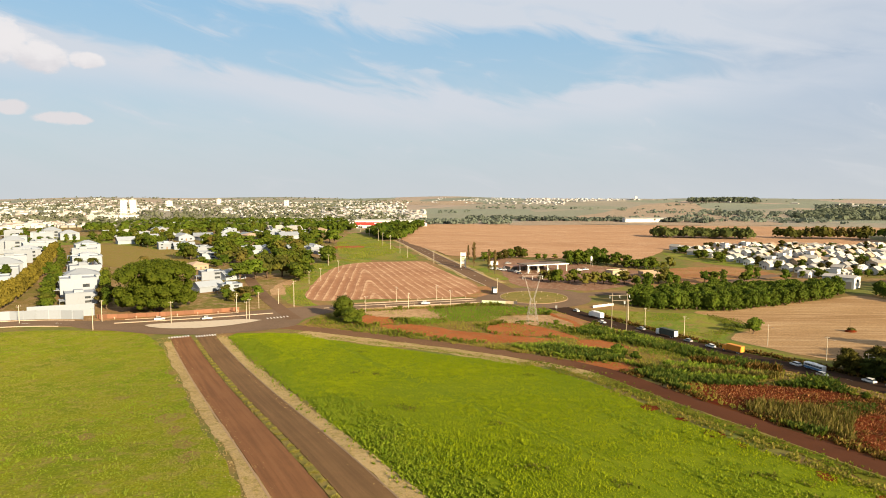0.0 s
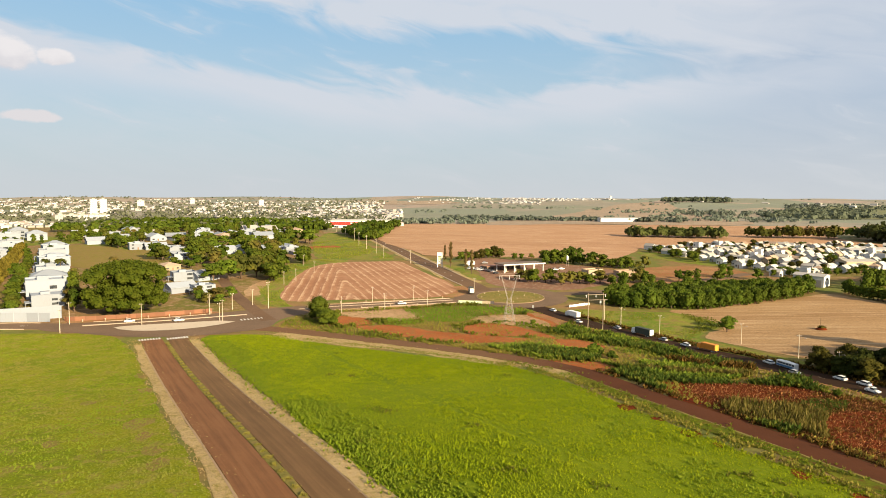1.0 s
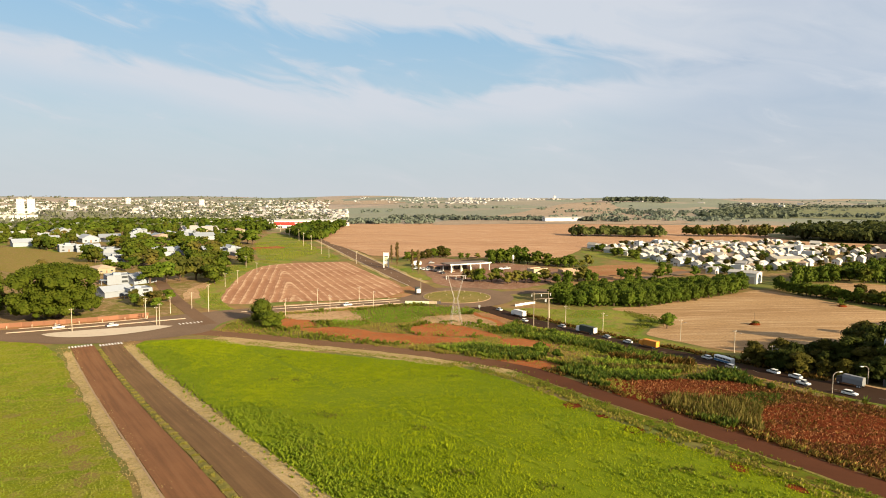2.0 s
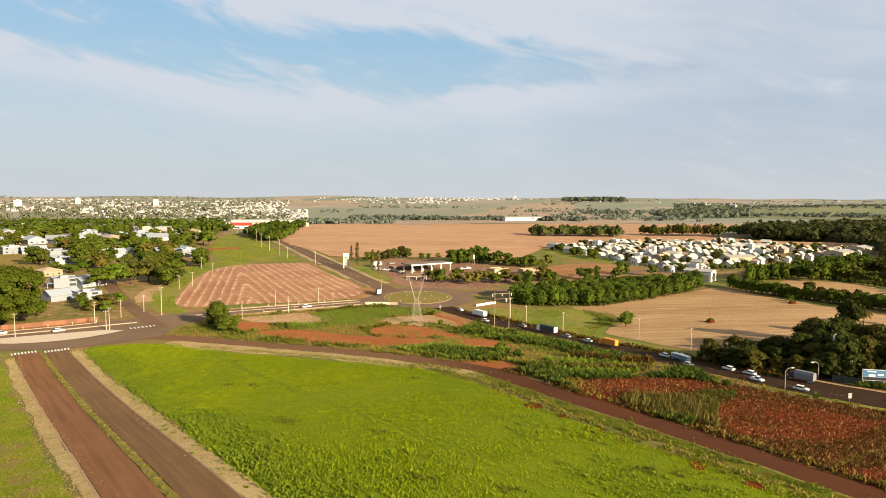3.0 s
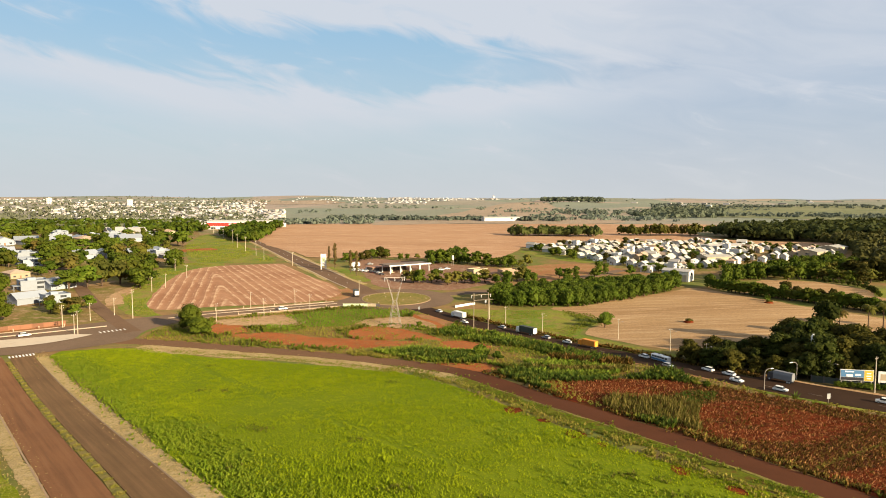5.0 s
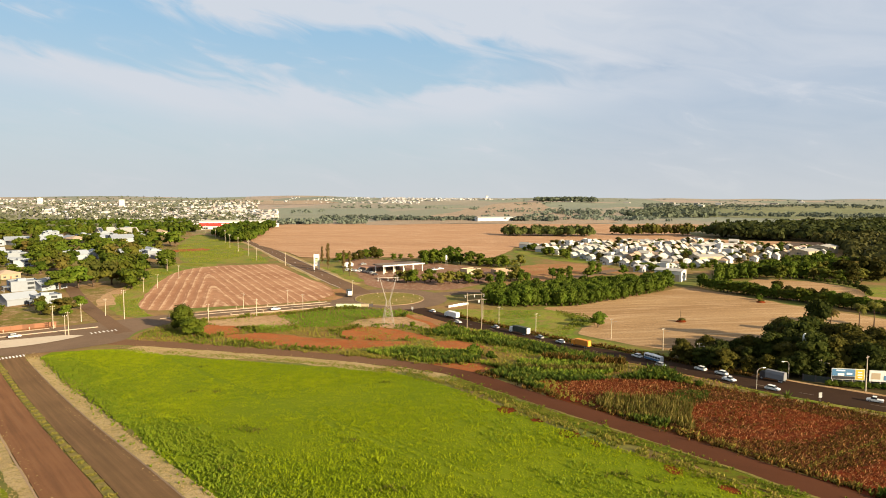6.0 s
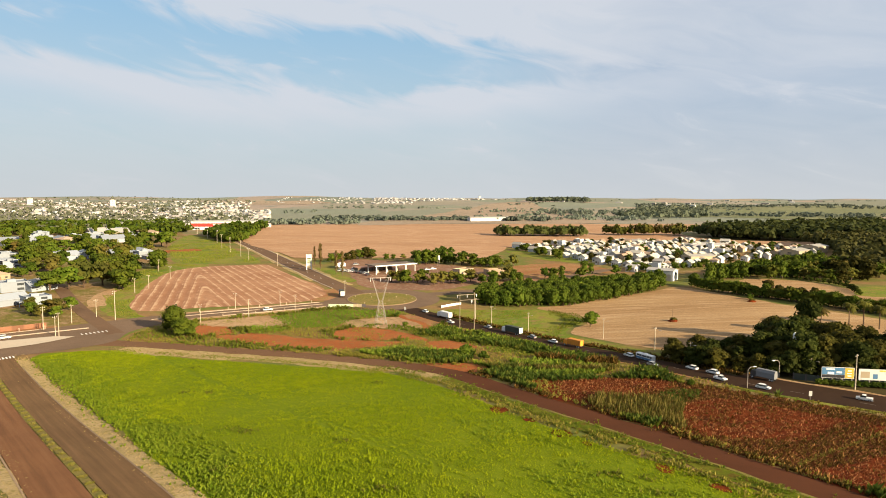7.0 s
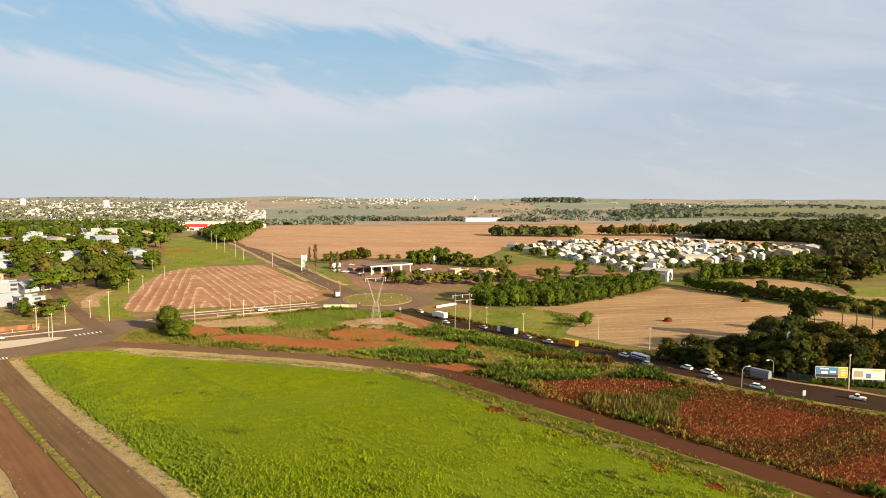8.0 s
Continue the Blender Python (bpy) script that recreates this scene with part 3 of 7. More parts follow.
# ---- fields and open ground ----
CROP = ((66, -21), (36, 11), (-24, 79), (-50, 107), (-98, 170), (-141, 214), (-130, 224), (-118, 225), (-85, 211.5), (-57, 202), (-38, 196.5), (-21, 190), (-9, 179), (2, 165), (28, 121), (52, 95), (66, 70), (92, 30), (140, -40), (90, -50))
PASTURE_LEFT = ((-49, 72), (-82, 109), (-168, 204), (-204, 208), (-236, 186), (-190, 125), (-130, 30), (-60, -60), (30, -60), (44, -33))
SCRUB_LAND = ((-122, 240), (-76, 226), (-34, 212), (3, 200), (23, 165), (47, 127), (62, 104), (80, 80), (130, 105), (112, 138), (80, 163), (60, 207), (25, 255), (-12, 303), (-50, 312), (-108, 282), (-124, 262))
patch("crop_field", CROP, 0.05, CROP_SOIL, "bright green young grain crop in dense rows", rough=1.2)
patch("pasture", PASTURE_LEFT, 0.05, PASTURE, "bright green rough pasture beside the avenue", rough=1.2)
for px_, py_, r_ in ((-126, 158, 3.0), (-112, 141, 2.6), (-92, 112, 3.4), (-84, 103, 2.6), (-76, 95, 3.2), (-70, 88, 2.6), (-118, 128, 2.2), (-100, 97, 2.4)):
    patch("worn_spot", [(px_ + r_ * 0.8 * math.cos(a) - 0.5 * r_ * math.sin(a), py_ + r_ * 1.2 * math.sin(a)) for a in (0, 1, 2, 3, 4, 5)], 0.07, WORN_GRASS, "worn brownish grass in the pasture", rough=2.4)
patch("scrub_ground", SCRUB_LAND, 0.03, SCRUB, "bare red soil overgrown with scrub", rough=1.0)
patch("burnt_ground", ((27, 184), (57, 180), (72, 171), (102, 147), (145, 115), (120, 80), (95, 62), (83, 74), (65, 100), (46, 128), (25, 160)), 0.06, TILLED, "dark olive-brown tilled soil with dry stalks", rough=1.2)
BARE_PLOTS = (((23, 186), (36, 185), (54, 181), (63, 176), (58, 168), (46, 161), (38, 164), (32, 155), (25, 160)),
              ((58, 154), (68, 159.5), (76, 154.5), (82, 148), (90, 142), (76, 131), (63, 127), (53, 129), (52, 140)),
              ((60, 107), (72, 113), (87, 122), (100, 118), (92, 100), (72, 92), (64, 100)),
              ((92, 140), (103, 136), (112, 126), (104, 122), (92, 130)))
for poly in BARE_PLOTS:
    patch("bare_plot", poly, 0.08, RED_SOIL, "bare dark red plot of tilled soil", rough=4.0)
for poly in (((-108, 268), (-93, 267), (-86, 254), (-97, 249), (-106, 256)),
             ((-92, 249), (-79, 254), (-67, 252), (-54, 246), (-30, 241), (-16, 240), (-24, 231), (-38, 226), (-48, 227), (-64, 232), (-80, 240)),
             ((-46, 258), (-37, 269), (-21, 260), (-8, 246), (-6, 240), (-16, 246), (-27, 242), (-42, 244)),
             ((-24, 294), (-15, 293), (-4, 278), (-4, 262), (-10, 262), (-12, 274)),
             ((-8, 240), (2, 241), (11, 231), (8, 224), (-4, 225)),
             ((-12, 201), (8, 203), (14, 193), (4, 189), (-4, 190)),
             ((22, 191), (30, 192), (34, 184), (31, 178), (24, 183))):
    patch("red_clearing", poly, 0.065, CLEAR_SOIL, "scraped red soil clearing", rough=1.6)
patch("pale_clearing", ((-110, 274), (-82, 290), (-68, 276), (-76, 264), (-94, 264)), 0.06, PALE_SOIL, "pale sandy soil beside the road", rough=2.0)
patch("pale_clearing", ((-48, 280), (-20, 290), (-2, 276), (-14, 262), (-38, 268)), 0.06, PALE_SOIL, "pale sandy soil round the pylon", rough=2.0)
patch("ploughed_field", ((-140, 295), (-151, 302), (-159, 322), (-168, 350), (-176, 382), (-181, 412), (-178, 434), (-165, 449), (-148, 456), (-131, 460), (-120, 443), (-95, 401), (-77, 374), (-69, 358), (-65, 342), (-68, 328), (-82, 319), (-93, 314), (-122, 304)), 0.07, PLOUGHED, "ploughed brown field with pale curved straw rows", rough=0.8)
patch("stubble_field", ((-212, 666), (-262, 880), (-284, 985), (-150, 1020), (-4, 1045), (210, 1060), (392, 1075), (420, 960), (290, 860), (170, 730), (66, 724), (58, 650), (55, 600), (46, 560), (34, 522), (14, 504), (-12, 500), (-40, 507), (-66, 509), (-98, 500), (-120, 505), (-144, 545)), 0.30, BARE_FIELD, "wide bare brown stubble field", cell=20, step=12, rough=3)
patch("dry_field", ((43, 312), (62, 318), (82, 334), (107, 346), (129, 361), (140, 345), (152, 316), (177, 276), (190, 250), (150, 215), (100, 205), (84, 212), (66, 232), (50, 258), (60, 275), (58, 292)), 0.07, SAND_FIELD, "pale dry harvested field", rough=1.5)
patch("dry_field", ((150, 358), (168, 378), (186, 392), (212, 380), (222, 340), (230, 300), (250, 270), (205, 268), (188, 296), (164, 328)), 0.07, SAND_FIELD, "pale dry harvested field behind the hedgerow", rough=1.5)
patch("green_verge", ((0, 307), (30, 306), (47, 308), (60, 290), (59, 277), (48, 257), (60, 236), (74, 212), (64, 210), (40, 243), (22, 264), (-4, 295)), 0.05, GREEN, "green grass strip beside the highway", rough=1.5)
patch("green_verge", ((-147, 282), (-133, 282), (-150, 302), (-164, 345), (-173, 385), (-178, 420), (-168, 452), (-194, 464), (-204, 425), (-192, 380), (-180, 330), (-164, 300)), 0.05, GREEN, "green grass strip beside the ploughed field", rough=1.5)
patch("green_verge", ((-192, 462), (-150, 468), (-140, 482), (-199, 590), (-283, 735), (-300, 735), (-262, 604), (-225, 520)), 0.06, GREEN, "green rough grass beside the main road", rough=3, cell=10)
patch("red_bank", ((-240, 540), (-216, 556), (-226, 575), (-246, 560)), 0.14, CLEAR_SOIL, "bare red soil beside the grass", rough=3)
patch("meadow", ((-375, 420), (-323, 436), (-404, 540), (-461, 522)), 0.10, GREEN, "green field between the houses", cell=10, rough=2)
patch("meadow", ((-515, 505), (-478, 535), (-540, 601), (-592, 582)), 0.10, GREEN, "green field behind the estate", cell=10, rough=2)
patch("lawn", ((-96, 440), (-84, 444), (-64, 405), (-55, 388), (-62, 384), (-74, 404)), 0.08, GREEN, "mown grass bank beside the road", rough=0.6)
patch("stubble_field", ((52, 606), (66, 604), (118, 668), (246, 682), (352, 606), (398, 664), (300, 700), (284, 765), (290, 850), (160, 745), (56, 742), (48, 660)), 0.28, BARE_FIELD, "brown stubble field behind the white houses", cell=20, step=12, rough=3)
patch("stubble_field", ((600, 690), (770, 905), (930, 1010), (1080, 860), (780, 610)), 0.3, BARE_FIELD, "far brown stubble field beyond the wood", cell=25, step=12, rough=3)
patch("meadow", ((218, 344), (236, 360), (250, 352), (232, 324), (211, 328)), 0.10, GREEN, "bright green meadow below the wood")
patch("meadow", ((230, 235), (262, 230), (270, 262), (235, 268), (205, 262)), 0.10, GREEN, "bright green meadow")
patch("red_bank", ((48, 385), (90, 420), (112, 430), (96, 470), (60, 470), (40, 440)), 0.08, PINK_SOIL, "bare red soil beside the woods", rough=3)
patch("far_field", ((-150, 1030), (-4, 1055), (210, 1070), (300, 1200), (290, 1500), (372, 2684), (318, 3100), (120, 2600), (-10, 1735)), 0.5, HAZY_STUBBLE, "far brown field rising beyond the stubble", cell=45, step=30, rough=6)
patch("far_field", ((430, 1500), (560, 1440), (900, 1380), (1650, 2400), (1200, 2600), (700, 2350)), 0.6, HAZY_GRASS, "far green grazing land with haze in its colour", cell=45, step=30, rough=6)
patch("far_field", ((-1213, 3600), (-733, 3720), (-540, 2740), (-860, 2590)), 1.0, HAZY_STUBBLE, "far brown field beyond the town", cell=60, step=40, rough=6)
patch("meadow", ((92, 480), (112, 500), (84, 560), (52, 575), (62, 520)), 0.10, GREEN, "yellow-green meadow beside the white houses", rough=2)
patch("town_ground", ((-150, 278), (-176, 318), (-204, 430), (-235, 520), (-300, 735), (-420, 860), (-760, 760), (-620, 470), (-330, 160), (-252, 206), (-212, 226), (-160, 268)), 0.02, TOWN_SOIL, "grass and bare soil between the town houses", cell=12, rough=2)
patch("open_plot", ((-358, 385), (-465, 503), (-426, 512), (-386, 488), (-359, 493), (-291, 398), (-300, 370)), 0.16, WORN_GRASS, "open dry grass plot beside the town houses", cell=8, rough=2)
patch("town_ground", ((66, 590), (98, 492), (121, 416), (190, 440), (250, 480), (320, 520), (360, 590), (250, 690), (120, 660)), 0.04, TOWN_SOIL, "dry soil and yards between white houses", cell=12, rough=2)
patch("grove_floor", ((66, 208), (70, 200), (77, 187), (85, 178), (95, 170), (120, 160), (150, 146), (180, 130), (182, 200), (150, 210), (122, 228), (84, 216)), 0.06, SHADED_LITTER, "dark littered floor with painted shade under the grove", rough=1.2)
patch("dirt_path", ((-170, 300), (-165, 306), (-171, 320), (-177, 338), (-180, 356), (-185, 356), (-184, 334), (-178, 314)), 0.09, PALE_SOIL, "pale trodden dirt path beside the side street", rough=1.5)
patch("dirt_bank", ((-71, 325), (-62, 327), (-58, 338), (-59, 350), (-64, 362), (-69, 357), (-66, 342)), 0.14, PINK_SOIL, "disturbed brown earth at the corner of the ploughed field", rough=1.2)
patch("forecourt", ((-84, 500), (-70, 440), (-58, 396), (-46, 366), (-20, 358), (2, 364), (28, 400), (34, 432), (4, 462), (-30, 482)), 0.05, FORECOURT, "dusty red-brown filling station forecourt", rough=1.0)

# ---- roads ----
AV = curve(((58, -32), (2.5, 31.3), (-37, 76.5), (-95, 142.5), (-151.8, 207.4), (-156, 212)), 4)


def road(name, mb, mat, label, kind="structure"):
    return tagged(new(name, mb.mesh(name, mat)), label, "road", kind=kind)


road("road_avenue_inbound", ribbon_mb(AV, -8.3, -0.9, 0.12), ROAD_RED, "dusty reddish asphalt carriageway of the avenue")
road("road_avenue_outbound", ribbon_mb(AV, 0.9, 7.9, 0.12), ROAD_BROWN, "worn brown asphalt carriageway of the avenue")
tagged(new("median", ribbon_mb(AV[:-3], -0.75, 0.75, 0.15, wander=0.4, cols=2).mesh("median", DRY_GRASS)), "narrow grassy median strip between the carriageways", "median", kind="structure")
tagged(new("verge_inbound", ribbon_mb(AV[2:-2], -11.3, -8.25, 0.09, wander=1.3).mesh("verge", VERGE)), "dry straw-coloured verge", "verge", kind="structure")
tagged(new("verge_outbound", ribbon_mb(AV[2:-2], 7.85, 11.6, 0.09, wander=1.2).mesh("verge", VERGE)), "dry straw-coloured verge", "verge", kind="structure")
CROSS = curve(((-420, 60), (-330, 135), (-247, 205), (-208, 221), (-178, 240), (-150, 262), (-124, 282), (-112, 290), (-88, 303), (-62, 317), (-46, 326)), 4)
road("road_cross", ribbon_mb(CROSS, -5.5, 5.5, 0.12), ROAD_GREY, "dark asphalt cross road with pale kerbs")
patch("road_junction", ((-214, 213), (-190, 211), (-168, 211), (-148, 217), (-133, 229), (-126, 240), (-128, 255), (-122, 272), (-112, 285), (-128, 288), (-152, 270), (-178, 246), (-205, 228)), 0.125, ROAD_GREY, "wide dark asphalt junction", category="road")
SIDE = curve(((-132, 252), (-150, 272), (-184, 312), (-233, 377), (-300, 462), (-370, 560)), 5)
road("road_side", ribbon_mb(SIDE, -3.3, 3.3, 0.13), ROAD_TOWN, "narrow dusty side street into the town")
DIRT = curve(((-132, 238), (-112, 234), (-92, 229), (-62, 220), (-41.5, 212.5), (-22, 203.5), (-10, 197), (3, 186), (20, 159), (42, 126), (60, 99), (78, 72), (98, 42)), 4)
road("road_dirt", ribbon_mb(DIRT, -4.2, 4.0, 0.10, wander=0.8), ROAD_DIRT, "packed red-brown earth track")
VSPLIT = int(np.argmax(DIRT[:, 0] > 2))
tagged(new("verge_track", ribbon_mb(DIRT[4:VSPLIT - 4], 3.9, 12.8, 0.08, wander=3.0).mesh("verge", VERGE)), "dry straw-coloured verge of the track", "verge", kind="structure")
tagged(new("verge_track_end", ribbon_mb(DIRT[VSPLIT - 5:VSPLIT + 2], 3.9, 9.0, 0.075, wander=3.0).mesh("verge", VERGE)), "dry straw-coloured verge of the track", "verge", kind="structure")
tagged(new("verge_track_edge", ribbon_mb(DIRT[VSPLIT:], 3.7, 4.6, 0.095, wander=0.9).mesh("verge", DRY_GRASS)), "thin dry grassy edge of the track", "verge", kind="structure")
tagged(new("verge_track_grass", ribbon_mb(DIRT[VSPLIT + 1:], 4.4, 9.5, 0.08, wander=2.0).mesh("verge", WEEDY)), "weedy green grass verge of the track", "verge", kind="structure")
HWY = curve(((-25, 315), (-15.8, 303.4), (-6, 290), (4, 277.5), (15.6, 264.8), (35.6, 240.8), (52.3, 220.2), (65.1, 199.4), (75.9, 182.2), (85.5, 169), (100.9, 157), (150, 121), (230, 70), (330, 10)), 4)
road("road_highway", ribbon_mb(HWY, -5.2, 5.2, 0.12), ROAD_DARK, "dark asphalt highway")
road("road_apron", ribbon_mb(cut(HWY, 78, 330), -10.6, -5.15, 0.115), ROAD_DARK, "wide dark asphalt apron beside the highway")
tagged(new("verge_highway", ribbon_mb(cut(HWY, 80, 240), -12.4, -10.4, 0.09, wander=1.2).mesh("verge", PALE_SOIL)), "pale dusty edge of the highway", "verge", kind="structure")
tagged(new("verge_highway_field", ribbon_mb(cut(HWY, -12, 80), 5.1, 6.9, 0.09, wander=1.8).mesh("verge", PINK_SOIL)), "reddish dusty edge of the highway", "verge", kind="structure")
tagged(new("verge_highway_grass", ribbon_mb(cut(HWY, 80, 240), 5.1, 7.8, 0.09, wander=1.8).mesh("verge", GREEN)), "low green grass between the highway and the tilled land", "verge", kind="structure")
tagged(new("verge_wall", ribbon_mb(cut(CROSS, -212, -156), -9.9, -6.0, 0.09, wander=0.8).mesh("verge", PINK_SOIL)), "reddish bare soil in front of the clay wall", "verge", kind="structure")
tagged(new("verge_highway_earth", ribbon_mb(cut(HWY, -14, 14), 6.0, 10.5, 0.085, wander=2.5).mesh("verge", PINK_SOIL)), "trodden reddish earth beside the highway", "verge", kind="structure")
MAIN = curve(((-50, 345), (-60, 365), (-76, 392), (-126, 487), (-172, 580), (-222, 678), (-290, 796), (-360, 918), (-480, 1130), (-700, 1500)), 8)
road("road_main", ribbon_mb(MAIN, -5.8, 5.8, 0.15), ROAD_TOWN, "dark asphalt main road towards the town")
tagged(new("verge_main", ribbon_mb(MAIN[3:70], 5.7, 9.5, 0.11, wander=2.0).mesh("verge", VERGE)), "pale dusty verge of the main road", "verge", kind="structure")
tagged(new("verge_main_town", ribbon_mb(MAIN[5:70], -9.0, -5.7, 0.11, wander=2.0).mesh("verge", VERGE)), "pale dusty verge of the main road", "verge", kind="structure")
tagged(new("verge_cross", ribbon_mb(cut(CROSS, -122, -58), 5.4, 9.5, 0.09, wander=2.0).mesh("verge", PALE_SOIL)), "pale sandy verge of the cross road", "verge", kind="structure")
tagged(new("verge_cross_field", ribbon_mb(cut(CROSS, -122, -70), -9.0, -5.4, 0.09, wander=2.0).mesh("verge", PALE_SOIL)), "pale sandy verge of the cross road", "verge", kind="structure")
EAST = curve(((-18, 343), (0, 350), (24, 362), (60, 392), (110, 440)), 5)
road("road_east", ribbon_mb(EAST, -4.5, 4.5, 0.12), ROAD_GREY, "dark asphalt lane past the filling station")
RB = (-34.0, 332.0)
disc = [(RB[0] + 30 * math.cos(a), RB[1] + 28 * math.sin(a)) for a in np.arange(0, 2 * math.pi, 0.2)]
patch("road_roundabout", disc, 0.135, ROAD_GREY, "dark asphalt roundabout", category="road", smooth_line=False)
disc = [(RB[0] + 17.8 * math.cos(a), RB[1] + 17 * math.sin(a)) for a in np.arange(0, 2 * math.pi, 0.12)]
patch("roundabout_island", disc, 0.30, DRY_GRASS, "grassy roundabout island with pale kerb", smooth_line=False)
RING = np.array(disc + disc[:2])


def kerb(name, line, off, width=0.55, lift=0.28, mat=KERB, label="pale painted concrete kerb"):
    return tagged(new(name, ribbon_mb(line, off, off + width, lift, 0.4, cols=1).mesh(name, mat)), label, "kerb", kind="structure")


kerb("kerb", RING, -0.2, 0.4, 0.36, mat=DUSTY_KERB)
for off in (-6.1, 5.5):
    kerb("kerb", cut(CROSS, -420, -218), off)
kerb("kerb", cut(CROSS, -203, -158), -6.1)
kerb("kerb", cut(CROSS, -114, -60), -6.1)
kerb("kerb", cut(CROSS, -108, -56), 5.5)
kerb("kerb", cut(CROSS, -132, -62), -1.0, 0.7, 0.26, label="thin pale concrete median of the cross road")
kerb("kerb", MAIN[2:70], -6.4, 0.45)
kerb("kerb", MAIN[6:70], 5.9, 0.45)
for off in (-8.75, 7.9):
    kerb("kerb", AV[:-6], off, 0.3, 0.145, mat=DUSTY_KERB, label="worn concrete kerb half buried in dust")
# splitter island at the junction
patch("traffic_island", ((-187, 223), (-176, 220), (-163, 224), (-152, 233), (-145, 246), (-152, 246), (-166, 238), (-178, 231)), 0.30, CONCRETE, "long pale concrete splitter island", category="traffic island")
kerb("kerb", curve(((-204, 226), (-180, 242), (-150, 264)), 4), 3.0, 1.2, 0.28)


def crossing(x, y, turn, count, width=0.5, gap=1.0, length=3.0):
    t = thing("zebra_crossing", "worn white painted pedestrian crossing bars on the asphalt", "crossing")
    t.matrix_world = at(x, y, turn, 0.15)
    for k in range(count):
        bar = MB().box(-width / 2, width / 2, -length / 2, length / 2, 0, 0.02)
        b = part("stripe", bar, WHITE_LINE, t)
        b.location.x = (k - (count - 1) / 2) * gap
        wx, wy = x + math.cos(radians(turn)) * b.location.x, y + math.sin(radians(turn)) * b.location.x
        b.location.z = float(land(wx, wy) - land(x, y)) + 0.03
    return t


WORN_LINE = paint("worn road paint", (0.22, 0.17, 0.12), 0.8, vary=0.25, scale=1.5)
FAINT_DASH = MB().box(-1.6, 1.6, -0.07, 0.07, 0.0, 0.012).mesh("faint_dash", WORN_LINE)
DASH = MB().box(-1.6, 1.6, -0.09, 0.09, 0.0, 0.012).mesh("dash", WHITE_LINE)


def dashes(line, off, gap, lift, label, mat=None):
    """Painted lane dashes along a road."""
    t = thing("lane_marking", label, "lane marking")
    pts = along_line(line, off)
    for i in range(2, len(pts) - 2, gap):
        d = pts[i + 1] - pts[i - 1]
        o = new("dash", FAINT_DASH if mat else DASH)
        o.parent = t
        o.matrix_world = at(float(pts[i][0]), float(pts[i][1]), math.degrees(math.atan2(d[1], d[0])), lift)


def along_line(line, off):
    return line + normals(line) * off


dashes(cut(HWY, -8, 170), 0.0, 3, 0.14, "worn white dashed lane line on the highway", WORN_LINE)
dashes(MAIN[2:60], 0.0, 2, 0.17, "worn white dashed lane line on the main road")
dashes(cut(CROSS, -330, -214), 0.0, 3, 0.14, "worn white dashed lane line on the cross road")
crossing(-159.5, 208.2, 41.2, 8)
crossing(-150.6, 212.8, 41.2, 8)
crossing(-141, 253, 42, 7, 0.45, 1.5)

# ---- trees ----
BARK = earth("bark", (0.13, 0.085, 0.055), (0.10, 0.065, 0.045), (0.18, 0.13, 0.09), 1.0, 6.0)
LEAF_DEEP = leafy("deep green leaves", (0.046, 0.071, 0.006), (0.071, 0.092, 0.008), (0.125, 0.135, 0.015), mottle=0.75)
LEAF_MID = leafy("green leaves", (0.049, 0.086, 0.006), (0.077, 0.110, 0.009), (0.14, 0.155, 0.019), mottle=0.75)
LEAF_WOOD = leafy("plantation leaves", (0.043, 0.080, 0.006), (0.070, 0.106, 0.009), (0.15, 0.165, 0.022), 0.4, mottle=0.35)
LEAF_GREAT = leafy("shade tree leaves", (0.052, 0.078, 0.006), (0.080, 0.102, 0.008), (0.135, 0.145, 0.016))
LEAF_OLIVE = leafy("olive leaves", (0.065, 0.068, 0.010), (0.090, 0.085, 0.012), (0.14, 0.125, 0.025), mottle=0.75)
LEAF_GOLD = leafy("golden hedge leaves", (0.105, 0.085, 0.011), (0.145, 0.11, 0.014), (0.21, 0.165, 0.03))
LEAF_RUST = leafy("browned cypress leaves", (0.085, 0.058, 0.018), (0.115, 0.075, 0.026), (0.15, 0.11, 0.04))
# this darkest leaf tone has the grove's shade put into it
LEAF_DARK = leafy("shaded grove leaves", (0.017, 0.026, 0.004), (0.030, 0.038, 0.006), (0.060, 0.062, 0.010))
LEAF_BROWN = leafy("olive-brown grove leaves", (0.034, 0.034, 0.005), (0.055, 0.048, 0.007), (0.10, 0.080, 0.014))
rng = np.random.default_rng(7)


def crown_lobes(r, h, base, count, squash=0.6, up=0.5, size=(0.27, 0.42)):
    """Lobes of a crown of radius r from base to h, full down to its skirt."""
    lobes = [(0, 0, base + (h - base) * 0.48, r * 0.66, r * 0.66, (h - base) * 0.46)]
    for k in range(count):
        a = 2.4 * k + rng.uniform(-0.3, 0.3)
        d = r * math.sqrt((k + 0.6) / count) * 0.74
        s = r * rng.uniform(*size)
        top = base + (h - base) * (up + (1 - up) * math.sqrt(max(0, 1 - (d / r) ** 2)))
        low = base + s * squash * 0.8
        z = max(low, top - s * squash * rng.uniform(0.8, 1.3))
        if k % 5 > 1 and d > 0.35 * r:
            z = low + (z - low) * rng.uniform(0.0, 0.6)
        lobes.append((d * math.cos(a), d * math.sin(a), z, s, s, s * squash))
    return lobes


